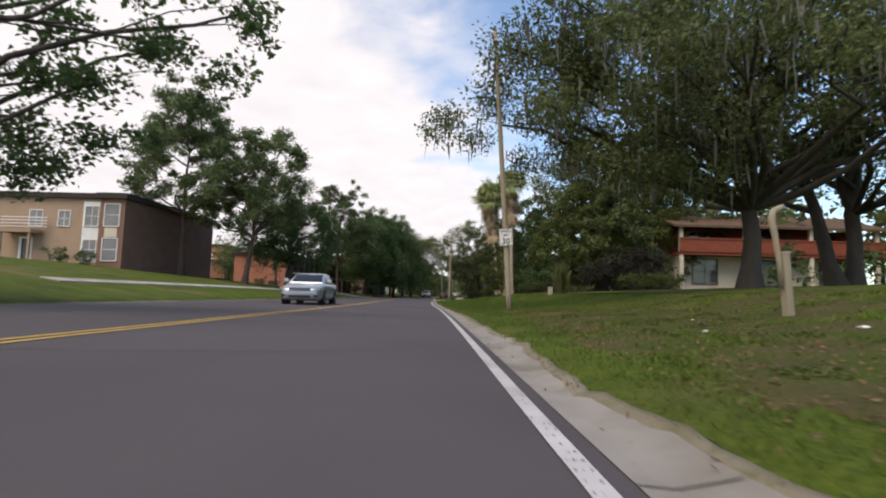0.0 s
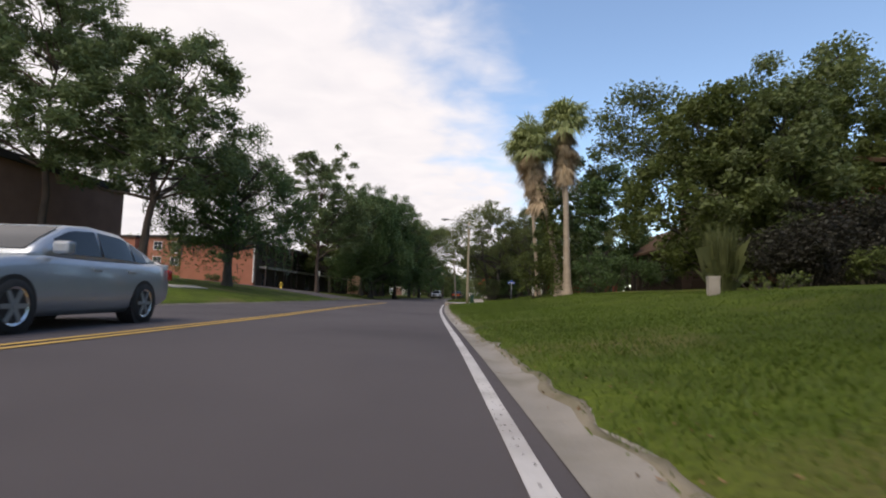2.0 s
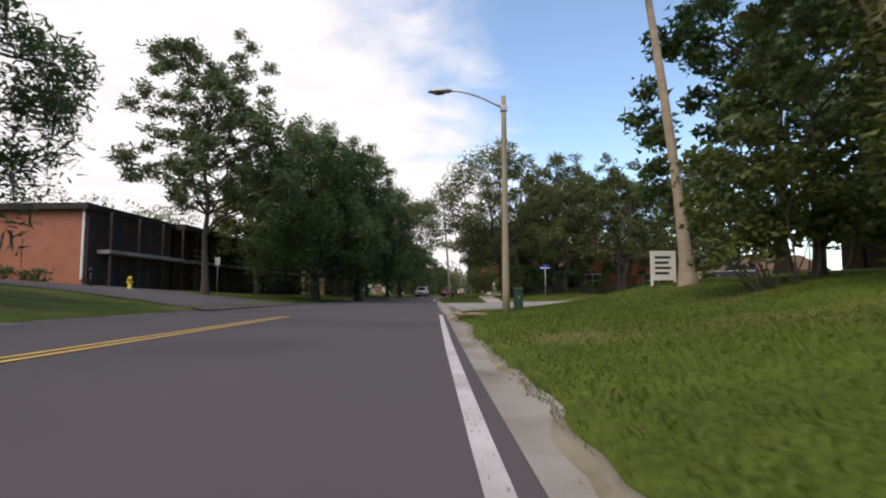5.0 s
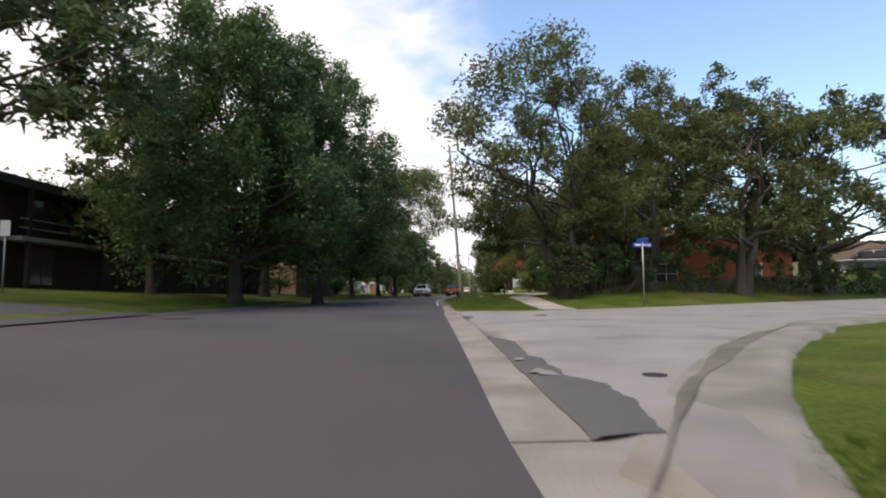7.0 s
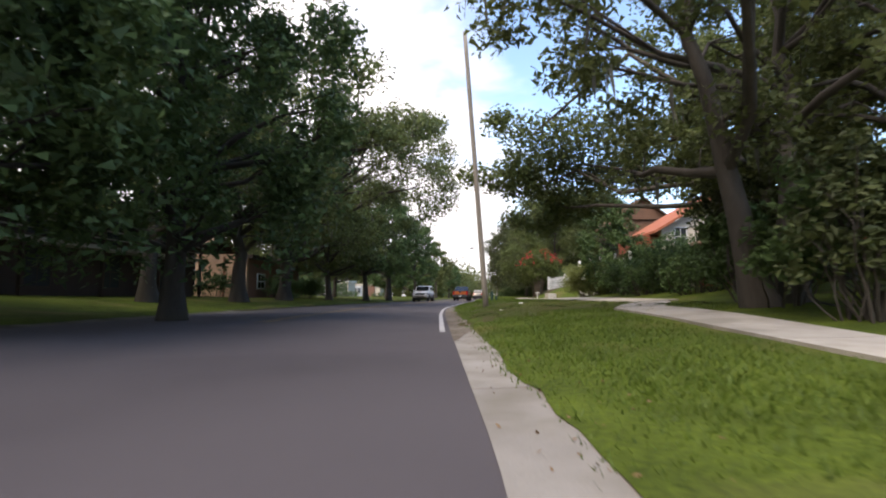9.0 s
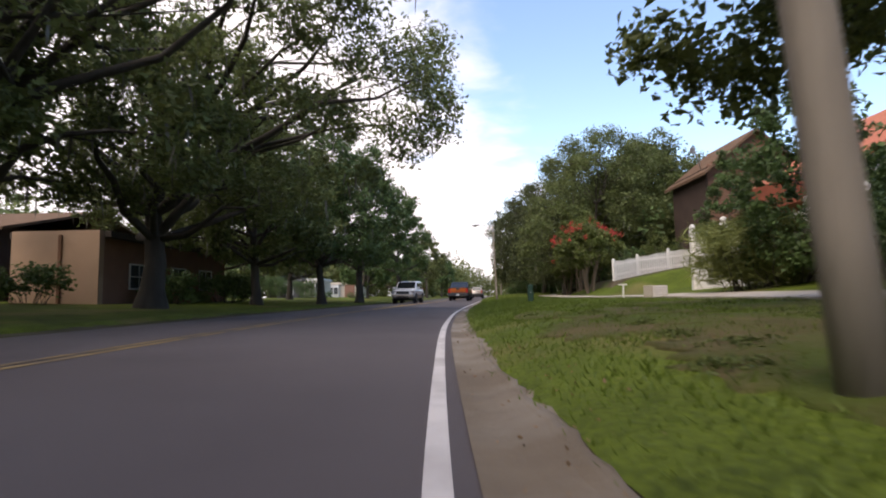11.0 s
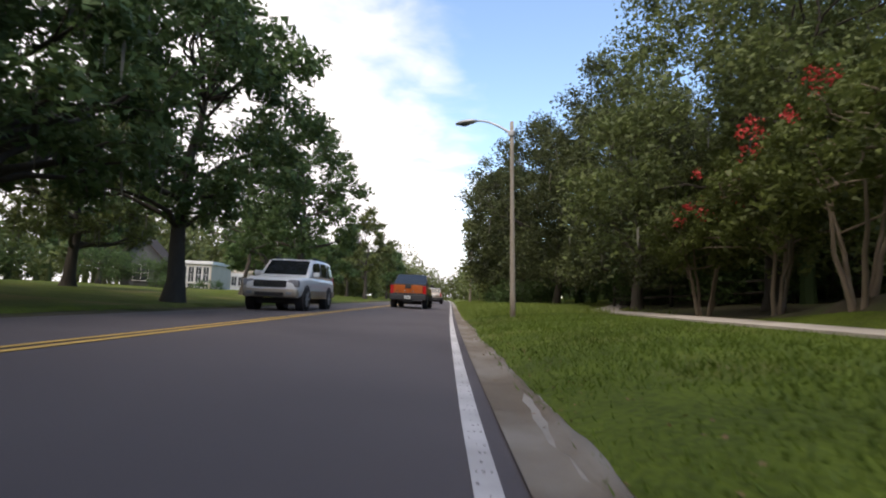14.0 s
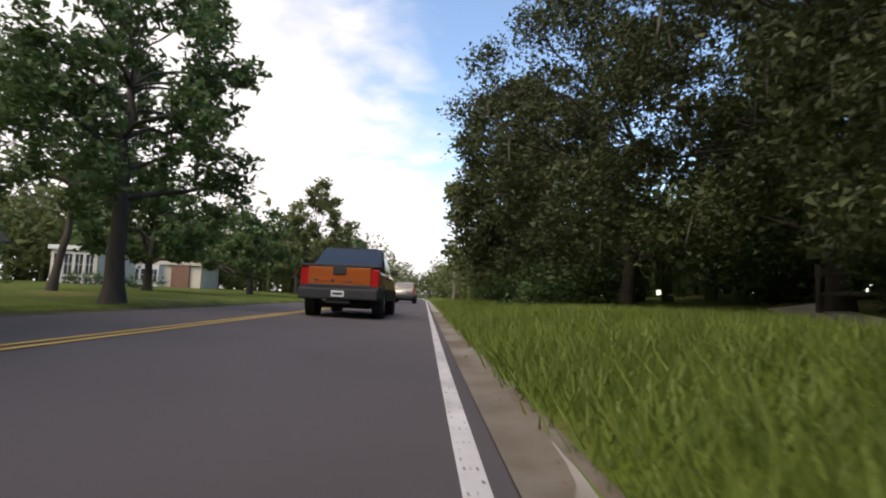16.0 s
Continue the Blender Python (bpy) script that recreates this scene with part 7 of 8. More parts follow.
def suv(label, paint_m, low_m):
    ob = vehicle("suv_car", 0, 0, 0, label, paint_m,
                 [(2.34, 0.72, 0.46, 0.86), (2.26, 0.86, 0.42, 1.00), (1.9, 0.91, 0.42, 1.07), (1.0, 0.93, 0.42, 1.12), (0, 0.93, 0.42, 1.12), (-1.6, 0.93, 0.42, 1.12), (-2.2, 0.90, 0.46, 1.12), (-2.32, 0.86, 0.50, 1.06)],
                 [(1.06, 0.86, 0.83, 1.12), (0.72, 0.87, 0.80, 1.44), (0.40, 0.88, 0.76, 1.72), (-0.4, 0.88, 0.75, 1.79), (-1.5, 0.88, 0.75, 1.79), (-1.95, 0.87, 0.75, 1.75), (-2.24, 0.86, 0.80, 1.14)], 1.10, (1.45, -1.38), 0.39, 0.25,
                 [(0.60, -0.34), (-0.42, -1.30), (-1.40, -2.02)], (1.0, 0.44), (-1.99, -2.20))
    for s in (1, -1):
        block("headlight", ob, s * 0.72 - 0.17, 2.14, 0.76, s * 0.72 + 0.17, 2.32, 0.98, lamp_clear, 0.04, "clear headlight")
        block("fog_lamp", ob, s * 0.62 - 0.10, 2.30, 0.50, s * 0.62 + 0.10, 2.40, 0.62, lamp_clear, 0.04, "round fog lamp")
        block("tail_light", ob, s * 0.80 - 0.07, -2.33, 0.82, s * 0.80 + 0.07, -2.2, 1.22, lamp_red, 0.02, "tall red tail light")
        block("sill", ob, s * 0.915 - 0.05, -0.96, 0.40, s * 0.915 + 0.04, 1.02, 0.68, low_m, 0.03, "lower side cladding")
        block("corner_cladding", ob, s * 0.89 - 0.05, -2.25, 0.44, s * 0.89 + 0.05, -1.86, 0.68, low_m, 0.03)
        block("roof_rail", ob, s * 0.66 - 0.02, -1.8, 1.775, s * 0.66 + 0.02, 0.1, 1.83, trim_dark, 0.01)
    gr_ = block("grille", ob, -0.52, 2.24, 0.74, 0.52, 2.365, 0.95, trim_dark, 0.03, "dark grille with bright bars")
    block("air_intake", ob, -0.46, 2.36, 0.47, 0.46, 2.405, 0.58, iron_dark, 0.02)
    for k in range(3):
        block("grille_bar", gr_, -0.49, 2.36, 0.77 + 0.055 * k, 0.49, 2.375, 0.79 + 0.055 * k, chrome, 0.004)
    block("front_bumper", ob, -0.88, 2.10, 0.42, 0.88, 2.39, 0.70, low_m, 0.09)
    block("rear_bumper", ob, -0.84, -2.42, 0.44, 0.84, -2.18, 0.70, low_m, 0.05)
    pl_ = block("number_plate", ob, -0.16, -2.335, 0.86, 0.16, -2.315, 1.0, plate_m, 0.004)
    block("plate_bar", pl_, -0.12, -2.345, 0.91, 0.12, -2.336, 0.955, iron_dark, 0.0)
    return ob


beige = car_paint("champagne car paint", (0.34, 0.30, 0.25))
white_car = car_paint("white car paint", (0.66, 0.66, 0.65), 0.0)
s1 = suv("champagne sport utility car driving ahead in the lane", beige, trim_dark)
sx, sy = float(rx(181.0) - 1.95), 181.0
s1.matrix_basis = pose(sx, sy, g(sx, sy), 0, 0, -6)
s2 = suv("white sport utility car with pale lower trim in the opposite lane", white_car, beige)
sx, sy = float(rx(137.4) + yellow_d(137.4) - 1.75), 137.4
s2.matrix_basis = pose(sx, sy, g(sx, sy), 0, 0, 174)
for k, (x, y, rz_) in enumerate(((-55.8, 97.5, 80), (-50.2, 98.0, 84), (-61.5, 97.0, 76))):
    pc = copy_thing(sd, pose(x, y, g(x, y), 0, 0, rz_))
    tagged(pc, "pale sedan parked by the brick apartments", "car", "parked cars")
    for o in pc.children_recursive:
        if o.name.split(".")[0] in ("body", "cabin", "mirror", "door_handle"):
            o.data = o.data.copy()
            o.data.materials[0] = white_car

dark_paint = car_paint("dark grey car paint", (0.035, 0.037, 0.042), 0.3)
s3 = suv("dark grey sport utility car parked before the pale house", dark_paint, trim_dark)
s3.matrix_basis = pose(27.6, 100.4, g(27.6, 100.4), 0, 0, 62)
orange = car_paint("burnt orange car paint", (0.47, 0.115, 0.022), 0.35)
pk = vehicle("pickup_truck", 0, 0, 0, "burnt orange pickup truck with dark lower cladding", orange,
             [(2.78, 0.74, 0.55, 1.02), (2.66, 0.92, 0.48, 1.12), (2.0, 0.98, 0.46, 1.20), (1.2, 1.0, 0.46, 1.24), (0, 1.0, 0.46, 1.24), (-1.6, 1.0, 0.46, 1.26), (-2.55, 0.99, 0.50, 1.27), (-2.74, 0.95, 0.56, 1.25)],
             [(1.50, 0.90, 0.86, 1.24), (1.1, 0.91, 0.82, 1.55), (0.72, 0.92, 0.76, 1.86), (0.0, 0.92, 0.75, 1.93), (-0.75, 0.92, 0.75, 1.90), (-1.05, 0.92, 0.78, 1.72), (-1.85, 0.90, 0.84, 1.30)], 1.22, (1.72, -1.62), 0.41, 0.28,
             [(1.0, 0.06), (-0.02, -0.82)], (1.42, 0.80), (-0.86, -1.5), "truck", cladding=True)
for s in (1, -1):
    block("tail_light", pk, s * 0.885 - 0.09, -2.785, 0.80, s * 0.885 + 0.105, -2.58, 1.24, lamp_red, 0.02, "tall red tail light")
    block("cladding", pk, s * 0.985 - 0.03, -2.3, 0.44, s * 0.985 + 0.035, 2.3, 0.78, trim_dark, 0.02, "dark plastic side cladding")
    block("corner_cladding", pk, s * 0.84 - 0.16, -2.79, 0.52, s * 0.84 + 0.17, -2.30, 0.80, trim_dark, 0.03)
    block("bed_rail", pk, s * 0.93 - 0.05, -2.7, 1.23, s * 0.93 + 0.05, -0.9, 1.33, trim_dark, 0.03)
    block("headlight", pk, s * 0.74 - 0.17, 2.58, 0.84, s * 0.74 + 0.17, 2.76, 1.02, lamp_clear, 0.03, "clear headlight")
    v = [(s * 0.93, -0.72, 1.28), (s * 0.93, -1.85, 1.28), (s * 0.86, -0.72, 1.86)]
    v += [(a - s * 0.07, b, c) for a, b, c in v]
    mesh_object("sail_panel", v, [(0, 1, 2), (5, 4, 3), (0, 3, 4, 1), (1, 4, 5, 2), (2, 5, 3, 0)], trim_dark, pk, "dark sloping sail panel")
tg = block("tailgate", pk, -0.79, -2.79, 0.80, 0.79, -2.68, 1.28, orange, 0.025, "burnt orange tailgate with raised lettering bars")
for k in range(9):
    block("badge_bar", tg, -0.62 + 0.14 * k, -2.802, 0.90, -0.54 + 0.14 * k, -2.788, 0.965, chrome if k % 3 == 0 else orange, 0.004)
block("tailgate_handle", tg, -0.17, -2.815, 1.08, 0.17, -2.77, 1.28, trim_dark, 0.03)
block("tailgate_cap", tg, -0.98, -2.80, 1.265, 0.98, -2.58, 1.345, trim_dark, 0.03, "black tailgate cap")
block("tailgate_foot", tg, -0.80, -2.80, 0.74, 0.80, -2.70, 0.84, trim_dark, 0.02)
panel("cab_back", [[(q * w, y, z) for q in (-1, -0.5, 0, 0.5, 1)] for y, z, w in ((-0.70, 1.925, 0.80), (-1.06, 1.745, 0.83), (-1.46, 1.535, 0.87), (-1.88, 1.315, 0.90))], car_glass, pk, "black glass and sail panels behind the cab")
block("bed_cover", pk, -0.88, -2.66, 1.24, 0.88, -0.9, 1.30, trim_dark, 0.02)
bmp = block("rear_bumper", pk, -0.99, -2.95, 0.46, 0.99, -2.66, 0.74, trim_dark, 0.05)
pl_ = block("number_plate", bmp, -0.16, -2.965, 0.53, 0.16, -2.945, 0.68, plate_m, 0.004)
block("plate_bar", pl_, -0.12, -2.972, 0.585, 0.12, -2.964, 0.63, iron_dark, 0.0)
block("tow_hitch", pk, -0.3, -2.9, 0.36, 0.3, -2.6, 0.46, iron_dark, 0.02)
block("front_bumper", pk, -0.95, 2.60, 0.46, 0.95, 2.88, 0.74, trim_dark, 0.05)
block("roof_panel", pk, -0.62, -0.7, 1.915, 0.62, 0.6, 1.945, trim_dark, 0.01)
sx, sy = float(rx(149.9) - 2.3), 149.9
pk.matrix_basis = pose(sx, sy, g(sx, sy), 0, 0, -6.5)

# ---- far woods ----
def far_woods(name, label, pts, seed, h=(7, 11), per=420, leaf=None, size=(0.75, 0.45)):
    """A belt of distant trees, too far to count."""
    rng = np.random.default_rng(seed)
    cs, wood = [], []
    for x, y in pts:
        z = g(x, y)
        H = rng.uniform(*h)
        for k in range(7):
            r = H * rng.uniform(0.16, 0.27)
            c = np.array([x + rng.normal() * H * 0.2, y + rng.normal() * H * 0.2, z + H * rng.uniform(0.2, 0.85)])
            d = rng.normal(size=(per // 7, 3))
            d /= np.linalg.norm(d, axis=1)[:, None]
            cs.append(c + d * r * rng.uniform(0.5, 1.0, (per // 7, 1)) ** 0.5)
        wood.append(tube([(x, y, z - 0.3), (x + rng.normal() * 0.2, y, z + H * 0.6)], [0.25, 0.1], 6))
    v, f = leaf_cards(rng, np.concatenate(cs), *size, three=True)
    v2, f2 = merge(wood)
    v, f = merge([(v, f), (v2, np.concatenate([f2[:, :3], f2[:, [0, 2, 3]]]))])
    return tagged(mesh_object(name, v, f, leaf or leaf_oak), label, "woods", kind="stuff")


rng = np.random.default_rng(77)


def belt(x0, y0, x1, y1, n, spread):
    t = np.linspace(0, 1, n)
    return [(x0 + (x1 - x0) * a + rng.normal() * spread, y0 + (y1 - y0) * a + rng.normal() * spread) for a in t]


far_woods("far_trees_left", "belt of distant trees behind the apartments", belt(-78, 30, -72, 150, 34, 4) + belt(-46, 135, -46, 150, 4, 3), 1, (8, 12))
far_woods("building_trees", "leafy trees behind the flat-roofed brown building", belt(-38, 84, -38, 114, 10, 1.2), 11, (8, 12), 1600, size=(0.34, 0.19))
far_woods("far_trees_left_end", "distant trees beyond the low houses", belt(-58, 150, -36, 250, 26, 5) + belt(-34, 205, -22, 250, 12, 3) + belt(-26, 215, -8, 250, 10, 3) + belt(-50, 193, -14, 208, 20, 2.0) + belt(-40, 186, -33, 190, 4, 1.0), 2, (8.5, 13), leaf=leaf_oak_light)
far_woods("far_trees_right", "belt of distant trees behind the houses", belt(38, 20, 34, 62, 14, 3) + belt(30, 66, 60, 92, 10, 3) + belt(30, 110, 26, 140, 12, 3) + belt(60, 98, 70, 130, 10, 4) + belt(23, 46, 30, 56, 5, 2), 3, (7, 11))
far_woods("wood_interior", "dark low growth inside the roadside wood", belt(11, 127, 13, 180, 30, 1.6) + belt(16, 126, 18, 180, 26, 1.6) + belt(21, 128, 23, 180, 22, 1.6) + belt(8, 150, 10, 176, 14, 1.0) + belt(9, 134, 10, 150, 9, 0.8), 6, (3.5, 6.5), 300, leaf_laurel, (0.4, 0.22))
far_woods("garden_growth", "low dark garden growth behind the lawns", belt(-32, 138, -34, 158, 12, 1.5) + belt(-44, 118, -40, 165, 16, 1.5) + belt(22, 36, 34, 38, 4, 1.0) + belt(-48, 70, -44, 80, 6, 1.5) + belt(-30, 100, -46, 118, 6, 3), 7, (3, 6), 300, leaf_laurel, (0.4, 0.22))
far_woods("far_trees_right_end", "distant dark woodland beside the road", belt(20, 145, 26, 250, 30, 4) + belt(16, 228, 20, 300, 14, 3), 4, (9, 12))
far_woods("far_trees_end", "distant trees where the road bends out of sight", belt(-30, 296, 60, 320, 64, 6) + belt(-20, 250, -4, 330, 16, 4) + belt(-8, 235, 0, 300, 10, 2) + belt(17, 215, 19, 300, 12, 2) + belt(22, 260, 26, 330, 12, 4), 5, (8, 13), leaf=leaf_oak_light)
far_woods("far_thicket", "low thicket closing the end of the road", belt(-24, 286, 50, 292, 44, 2) + belt(-8, 206, -1, 268, 20, 0.8) + belt(9, 200, 15, 268, 20, 0.8) + belt(-46, 212, -12, 222, 20, 1.5) + belt(-29, 136, -34, 164, 12, 0.9) + belt(13, 128, 15, 168, 22, 0.8) + belt(18, 130, 20, 170, 14, 1.2) + belt(-42, 124, -44, 150, 8, 1.5), 8, (3, 5.5), 260, leaf_oak, (0.5, 0.3))

far_woods("low_hedgerow", "low leafy growth under the distant trees", belt(17, 122, 19, 190, 46, 0.6) + belt(-50, 202, -9, 205, 44, 0.6) + belt(-36, 128, -40, 176, 30, 0.8), 9, (1.8, 3.0), 240, leaf_oak, (0.32, 0.2))

# ---- grass ----
BARE = ((-3.3, 88.4, 0.5, 1.6), (-2.4, 89.0, 0.7, 1.3), (-2.9, 91.4, 0.5, 1.4), (-2.0, 96.8, 0.6, 1.4), (-3.0, 93.4, 0.45, 1.3), (-2.7, 96.6, 0.5, 1.6), (-3.0, 99.6, 0.5, 1.2), (-2.2, 99.0, 0.7, 1.3), (-3.1, 90.4, 0.4, 0.9), (1.6, 99.2, 1.3, 1.5), (-2.9, 103.4, 0.5, 1.3), (0.6, 101.6, 1.3, 1.2), (-2.3, 91.7, 0.8, 1.5), (-0.7, 92.4, 1.0, 1.3), (-1.9, 94.2, 1.2, 3.0), (-0.8, 90.6, 1.7, 2.1), (0.2, 96.0, 1.6, 2.2), (0.9, 92.6, 1.5, 1.9), (-1.0, 98.6, 1.4, 1.8), (-1.9, 101.8, 1.0, 1.5), (-0.2, 104.6, 1.5, 1.0), (3.0, 4.4, 1.1, 1.2), (4.4, 6.0, 1.3, 1.2), (3.3, 8.0, 1.2, 1.0), (5.4, 8.6, 1.5, 1.2), (4.4, 10.8, 1.4, 1.1), (7.0, 11.4, 1.6, 1.3), (3.0, 2.4, 0.9, 1.0), (2.4, 14.0, 0.8, 1.4), (2.0, 6.2, 0.7, 1.2), (1.9, 9.2, 0.6, 1.3), (2.7, 11.2, 0.9, 1.1), (2.2, 3.4, 0.7, 1.0), (3.9, 12.8, 0.9, 0.9))


def grass(name, label, spans, per, height, width, material, seed, lean=0.5):
    """Blades scattered over (y0, y1, d0, d1, share) spans of the verge; the edge creeps over the kerb."""
    rng = np.random.default_rng(seed)
    xs, ys = [], []
    for y0, y1, d0, d1, share in spans:
        n = int((y1 - y0) * (d1 - d0) * per * share)
        y = rng.uniform(y0, y1, n)
        d = d0 + (d1 - d0) * rng.uniform(0, 1, n) ** 1.25
        xs.append(rx(y) + d)
        ys.append(y)
    x, y = np.concatenate(xs), np.concatenate(ys)
    d = x - rx(y)
    edge = np.array([0.58 + edge_rag(b) for b in y])
    keep = (d > edge + rng.normal(size=len(x)) * 0.06) & (street_off(x, y) > 0.12) & (np.abs(d - path_d(y)) > np.where((y > 92) & (y < 146), 0.8, -1))
    patch = np.array([noise.noise((a * 0.55, b * 0.55, 4.0)) for a, b in zip(x, y)])
    keep &= patch > rng.uniform(-0.75, -0.25, len(x))
    thin = rng.uniform(0, 1, len(x))
    cover = np.clip([(0.52 if b > 20 else 0.28) + 1.5 * noise.noise((a * 1.1, b * 1.1, 9.0)) + 0.5 * noise.noise((a * 3.5, b * 3.5, 2.0)) for a, b in zip(x, y)], 0.12, 0.95)
    for (px, py, a, b) in BARE:
        keep &= (((x - px) / a) ** 2 + ((y - py) / b) ** 2 > 0.8) | (thin < cover)
    x, y = x[keep], y[keep]
    n = len(x)
    z = gz(x, y)
    h = height * rng.uniform(0.45, 1.25, n)
    a = rng.uniform(0, 2 * math.pi, n)
    w = width * rng.uniform(0.7, 1.3, n)
    base = np.stack([x, y, z - 0.01], 1)
    sd_ = np.stack([np.cos(a) * w, np.sin(a) * w, np.zeros(n)], 1)
    ln = rng.normal(size=(n, 2)) * lean
    tip = base + np.stack([ln[:, 0] * h, ln[:, 1] * h, h], 1)
    v = np.stack([base - sd_, base + sd_, tip], 1).reshape(-1, 3)
    return tagged(mesh_object(name, v, np.arange(3 * n).reshape(n, 3), material), label, "grass", kind="stuff")


grass("verge_grass", "short green lawn grass with thin patches", [(0, 62, 0.4, 3.6, 1.0), (0, 62, 3.6, 8.0, 0.45), (78, 86, 0.4, 3.4, 1.0), (86, 102, 0.4, 6.0, 0.5), (102, 134, 0.4, 3.4, 1.0), (102, 134, 3.4, 6.5, 0.4)], 760, 0.060, 0.008, blade, 1)
grass("tall_verge_grass", "tall unmown green grass beside the wood", [(134, 150, 0.4, 4.0, 1.0), (133, 162, 2.0, 6.5, 0.5), (150, 185, 0.6, 4.0, 0.4)], 420, 0.24, 0.010, blade_tall, 2, 0.45)

# worn patches of bare lawn
bare = mat("bare brown lawn", (0.100, 0.076, 0.038), (0.042, 0.044, 0.014), rough=0.95, scale=1.9, fine=24, bump=1.0, fine_w=1.8, dirt=(0.050, 0.064, 0.013), dirt_scale=1.3, dirt_from=0.40, spec=0.1)


def bare_patch(x, y, rx_, ry_, seed):
    n, rings = 72, (0.35, 0.65, 0.88, 1.0)
    a = np.linspace(0, 2 * math.pi, n, endpoint=False)
    V = [(x, y, g(x, y) + 0.016)]
    for s in rings:
        for k in a:
            m = s * (1 + 0.4 * noise.noise((math.cos(k) * 1.6, math.sin(k) * 1.6, seed)) + 0.55 * s * noise.noise((math.cos(k) * 7, math.sin(k) * 7, seed)))
            px, py = x + math.cos(k) * rx_ * m, y + math.sin(k) * ry_ * m
            V.append((px, py, g(px, py) + 0.018 * noise.noise((px * 0.8, py * 0.8, 0.0)) + (0.016 if s < 0.9 else -0.05)))
    F = [(0, 1 + i, 1 + (i + 1) % n) for i in range(n)]
    for r in range(len(rings) - 1):
        F += [(1 + r * n + i, 1 + (r + 1) * n + i, 1 + (r + 1) * n + (i + 1) % n, 1 + r * n + (i + 1) % n) for i in range(n)]
    tagged(mesh_object("bare_patch", V, F, bare, smooth_shade=True), "worn brown patch in the lawn", "bare ground", kind="structure")


for k, (x, y, a, b) in enumerate(BARE):
    bare_patch(x, y, a, b, k * 3.1)

# low weeds in dark tufts on the worn lawn
rng = np.random.default_rng(41)
_c = []
for _x0, _x1, _y0, _y1, _k in ((-3.2, 2.2, 88, 105, 60), (2.2, 7.5, 1.5, 15, 60)):
    for _ in range(_k):
        _px, _py, _r = rng.uniform(_x0, _x1), rng.uniform(_y0, _y1), rng.uniform(0.10, 0.30)
        _q = rng.normal(size=(int(700 * _r), 2)) * _r * np.array([0.55, 0.75])
        _q = _q + np.array([_px, _py])
        _q = _q[_q[:, 0] - rx(_q[:, 1]) > 0.75]
        _hh = 0.045 * np.exp(-((_q - np.array([_px, _py])) ** 2).sum(1) / _r ** 2)
        _c.append(np.column_stack([_q, gz(_q[:, 0], _q[:, 1]) + 0.015 + _hh * rng.uniform(0.3, 1, len(_q))]))
_v, _f = leaf_cards(rng, np.concatenate(_c), 0.055, 0.022, up=1.2)
tagged(mesh_object("lawn_weeds", _v, _f, leaf_shrub), "dark low weeds in tufts on the worn lawn", "weeds", kind="stuff")

# leaf litter and pebbles along the gutter
rng = np.random.default_rng(9)
_n = 2600
_y = rng.uniform(0, 150, _n)
_d = 0.62 + rng.normal(size=_n) * 0.22
_ok = (_d > 0.2) & ((_y < 60) | (_y > 78))
_y, _d = _y[_ok], _d[_ok]
_x = rx(_y) + _d
_v, _f = leaf_cards(rng, np.stack([_x, _y, gz(_x, _y) + 0.022], 1), 0.03, 0.016, up=3.0)
_n = 5600
_y = rng.uniform(0, 17, _n)
_x = 1.4 + rng.uniform(0, 1, _n) ** 1.3 * 6.5
_v2, _f2 = leaf_cards(rng, np.stack([_x, _y, gz(_x, _y) + 0.045], 1), 0.042, 0.022, up=3.0)
_v, _f = merge([(_v, _f), (_v2, _f2)])
tagged(mesh_object("leaf_litter", _v, _f, leaf_brown), "dry brown leaf litter along the gutter and under the oak", "leaf litter", kind="stuff")
for k, (x, y, s) in enumerate(((3.2, 7.0, 0.05), (4.6, 6.2, 0.06), (3.9, 9.0, 0.04), (2.4, 6.4, 0.03), (-1.5, 96.4, 0.09), (-2.6, 91.2, 0.05))):
    lt = thing("paper_scrap", x, y, "small crumpled white litter scrap in the grass", "litter", group="litter scraps")
    bm = bmesh.new()
    bmesh.ops.create_icosphere(bm, subdivisions=2, radius=s)
    for q in bm.verts:
        q.co *= 1 + 0.5 * noise.noise(q.co * 30 + Vector((k, 0, 0)))
        q.co.z = q.co.z * 0.35 + s * 0.3
    part("crumple", bm, white_paint, lt)

# tar-filled cracks in the asphalt
def crack(points, seed, width=0.022, lift=0.005):
    rng = np.random.default_rng(seed)
    pts = np.array(points, float)
    n = 40
    t = np.linspace(0, len(pts) - 1, n)
    x = np.interp(t, np.arange(len(pts)), pts[:, 0]) + np.cumsum(rng.normal(size=n)) * 0.008
    y = np.interp(t, np.arange(len(pts)), pts[:, 1]) + np.cumsum(rng.normal(size=n)) * 0.012
    w = width * rng.uniform(0.4, 1.2, n)
    a = np.stack([x, y - w, gz(x, y - w) + lift], 1)
    b = np.stack([x, y + w, gz(x, y + w) + lift], 1)
    i = np.arange(n - 1)
    f = np.stack([i, i + 1, n + i + 1, n + i], 1)
    return tagged(mesh_object("tar_crack", np.concatenate([a, b]), f, asphalt_crack, None), "thin dark tar-filled crack across the asphalt", "crack", kind="structure")


asphalt_crack = mat("tar crack", (0.045, 0.04, 0.04), (0.07, 0.06, 0.06), rough=0.8, scale=3, fine=40, bump=0.2)
crack([(-5.2, 4.6), (-3.4, 4.9), (-1.8, 5.6), (-0.6, 6.4)], 1, 0.014)
crack([(-6.6, 27.0), (-4.0, 27.6), (-1.6, 28.4)], 2, 0.007)
crack([(-7.8, 70.4), (-5.2, 70.9), (-3.8, 71.6)], 3, 0.007)
crack([(-8.8, 107.0), (-6.8, 107.3), (-5.2, 108.2)], 4, 0.012)

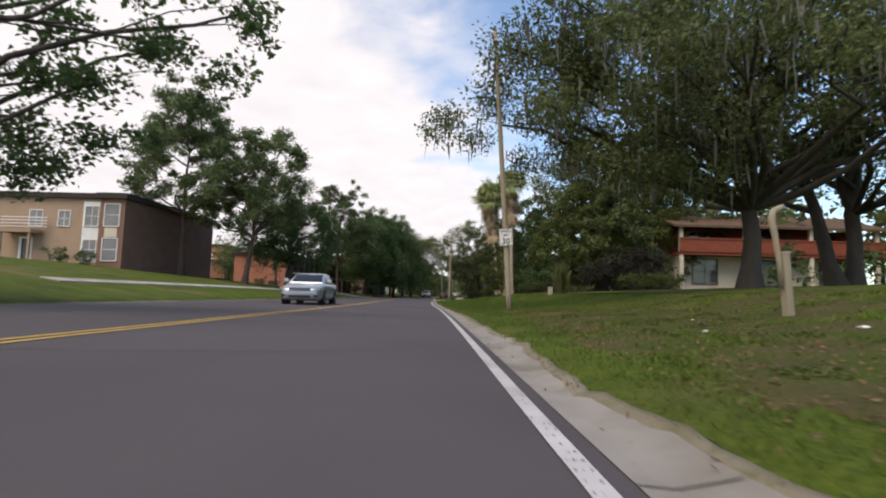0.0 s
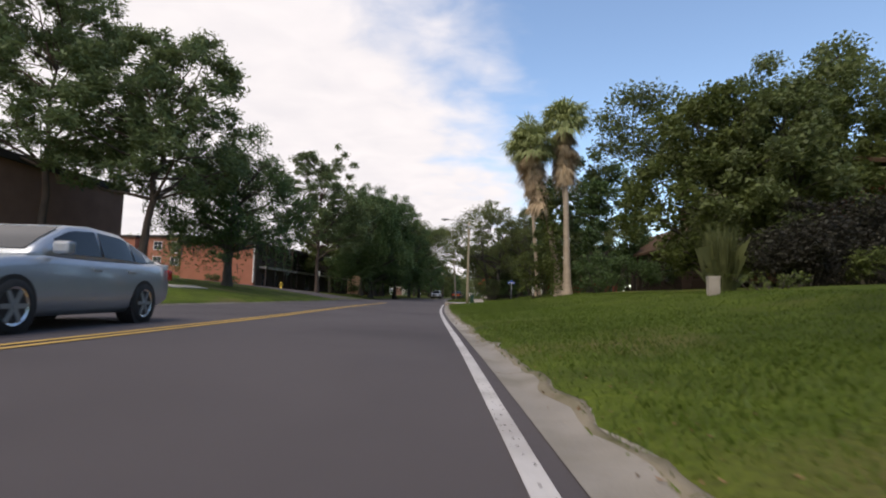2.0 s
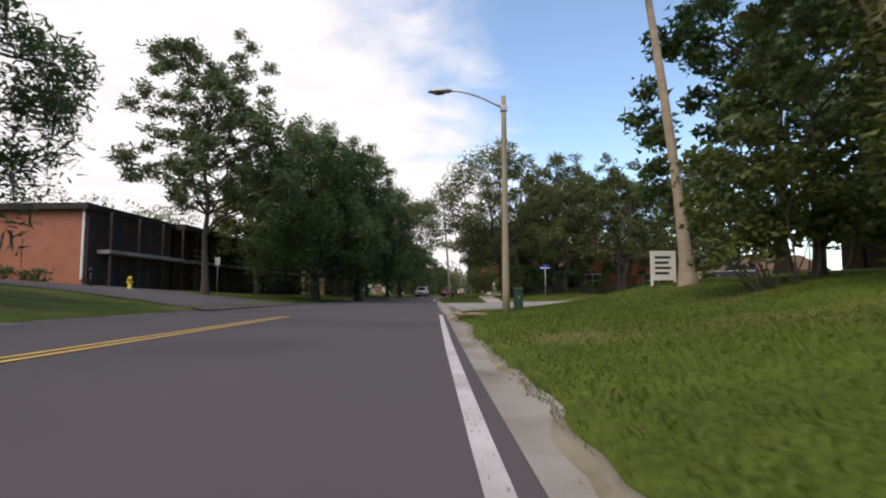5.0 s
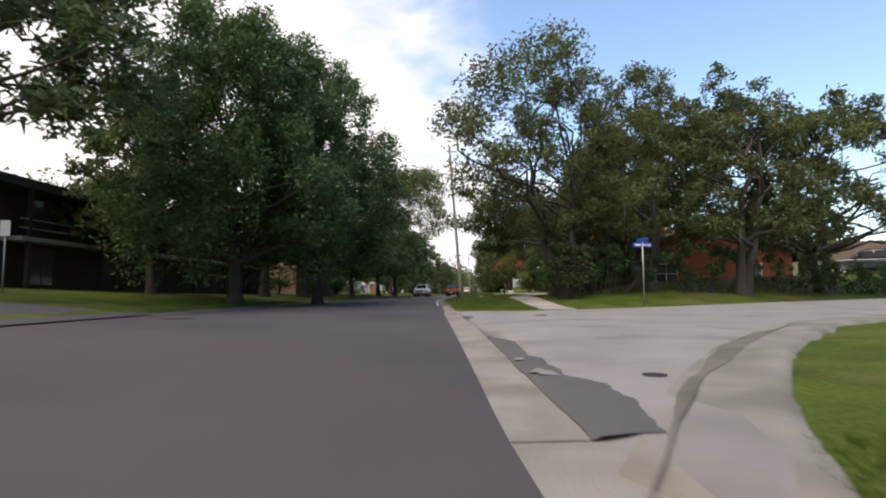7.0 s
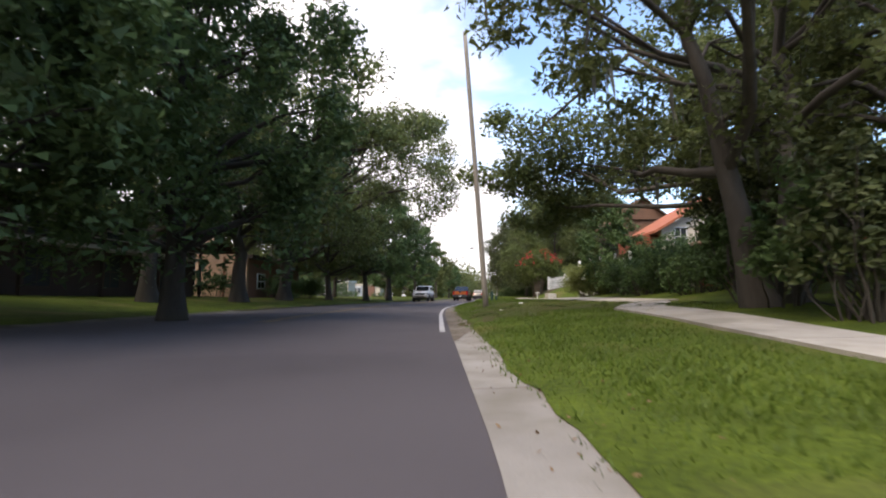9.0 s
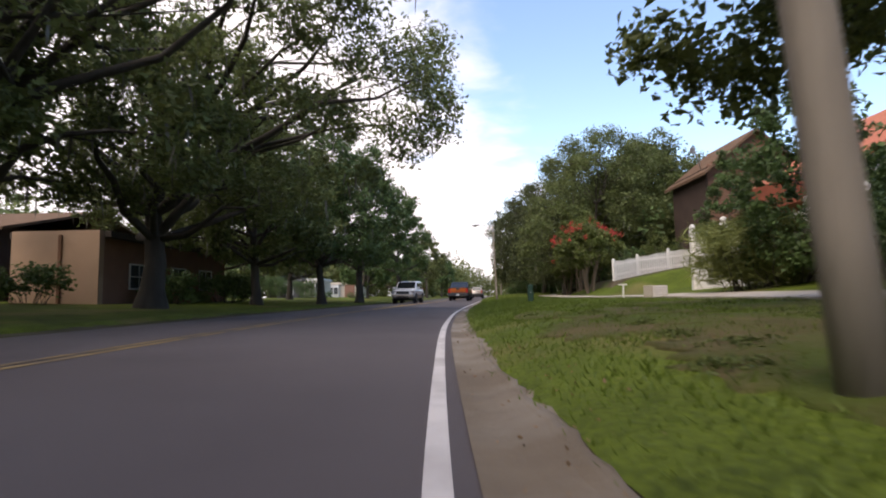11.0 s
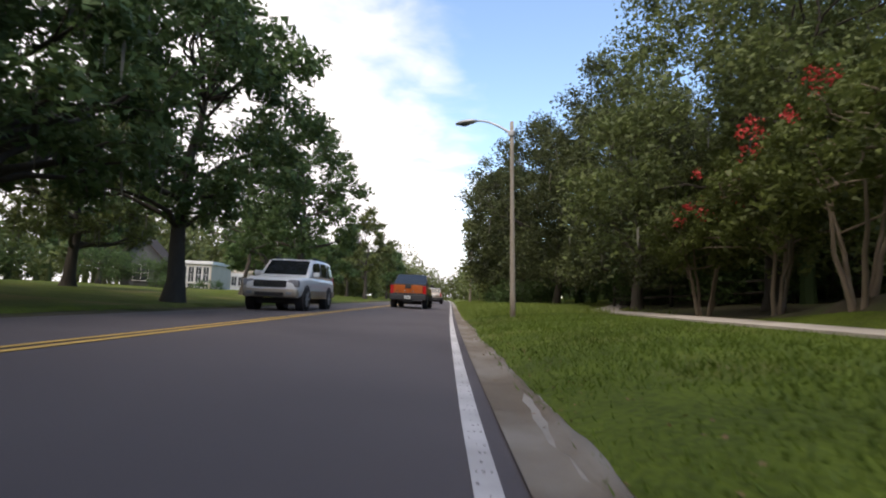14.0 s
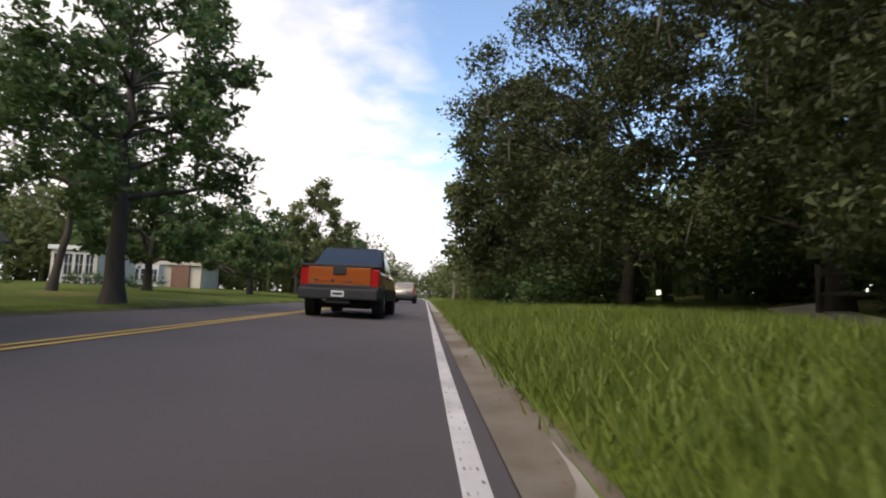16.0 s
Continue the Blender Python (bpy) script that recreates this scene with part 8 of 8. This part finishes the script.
# a dark ragged seam between gutter and side street
_rows = []
for y in np.arange(67.6, 75.6, 0.05):
    w = 0.0015 + 0.05 * max(0.0, noise.noise((y * 1.3, 2.0, 0.0)) - 0.08) + 0.03 * max(0.0, noise.noise((y * 7.0, 5.0, 0.0)))
    w += 0.10 * math.exp(-((y - 73.0) / 0.5) ** 2) * (1 + 0.6 * noise.noise((y * 5.0, 1.0, 0.0)))
    c = 0.50 + w * 0.8 + ragged(y * 5, 8.0, 0.05)
    _rows.append([(rx(y) + c - w, y, g(rx(y) + c - w, y) + 0.040), (rx(y) + c + w, y, g(rx(y) + c + w, y) + 0.040)])
sheet("seam", "dark ragged seam between gutter and street", _rows, asphalt_dark, "seam")

# brown silt washed into the gutter's channel
silt = mat("gutter silt", (0.150, 0.118, 0.085), (0.092, 0.072, 0.052), rough=0.95, scale=2.2, fine=45, bump=0.4, dirt=(0.20, 0.175, 0.145), dirt_scale=0.8)
for _a, _b in ((84.0, 116.0), (117.2, 158.0)):
    _rows = []
    for y in np.arange(_a, _b, 0.25):
        _e = (0.42 if y > 106 else 0.56) + 0.16 * noise.noise((y * 0.5, 3.0, 0.0)) + 0.07 * noise.noise((y * 2.6, 7.0, 0.0))
        _c = min(1.0, (y - _a) / 2, (_b - y) / 2)
        _ds = np.linspace(0.145, 0.145 + max(0.03, (_e - 0.145) * _c), 6)
        _rows.append([(rx(y) + q, y, g(rx(y) + q, y) + 0.013) for q in _ds])
    sheet("gutter_silt", "film of brown silt along the gutter channel", _rows, silt, "silt")

# rows of worn dots in the edge line
_v, _f = [], []
_h = np.arange(6) * math.pi / 3
rng = np.random.default_rng(77)
for _a, _b in ((0.0, 58.5), (100.0, 160.0)):
    for y in np.arange(_a, _b, 0.125):
        for q in (-0.032, 0.0, 0.032):
            if rng.uniform() < 0.5:
                continue
            cx, cy, r = rx(y) + q + rng.normal() * 0.003, y + rng.normal() * 0.006, 0.0065 * rng.uniform(0.6, 1.25)
            _f.append(np.arange(6) + 6 * len(_f))
            _v.append(np.stack([cx + np.cos(_h) * r, cy + np.sin(_h) * r * 1.6, np.full(6, g(cx, cy) + 0.0095)], 1))
tagged(mesh_object("line_wear", np.concatenate(_v), np.array(_f), asphalt), "small worn dark dots in the white edge line", "worn paint", kind="stuff")

# pale sand washed over the lawn's edge
rim_sand = mat("pale rim sand", (0.25, 0.215, 0.16), (0.13, 0.11, 0.07), rough=0.95, scale=2.5, fine=55, bump=0.5, dirt=(0.10, 0.095, 0.04), dirt_scale=2.4, dirt_from=0.5)
for _a, _b in ((-3.0, 59.0), (87.0, 158.0)):
    _rows = []
    for y in np.arange(_a, _b, 0.16):
        _o = 0.545 + edge_rag(y)
        _w = 0.004 + 0.05 * max(0.0, noise.noise((y * 0.9, 11.0, 0.0))) + 0.05 * max(0.0, noise.noise((y * 4.1, 4.0, 0.0)))
        _rows.append([(rx(y) + q, y, g(rx(y) + q, y) + h + 0.018 * noise.noise((float(rx(y) + q) * 0.8, y * 0.8, 0.0))) for q, h in ((_o - 0.08 - _w * 0.6, 0.002), (_o - 0.04, 0.014), (_o + _w * 0.6, 0.022), (_o + _w, -0.02))])
    sheet("sand_rim", "thin rim of sand between gutter and lawn", _rows, rim_sand if _a < 50 else silt, "sand")
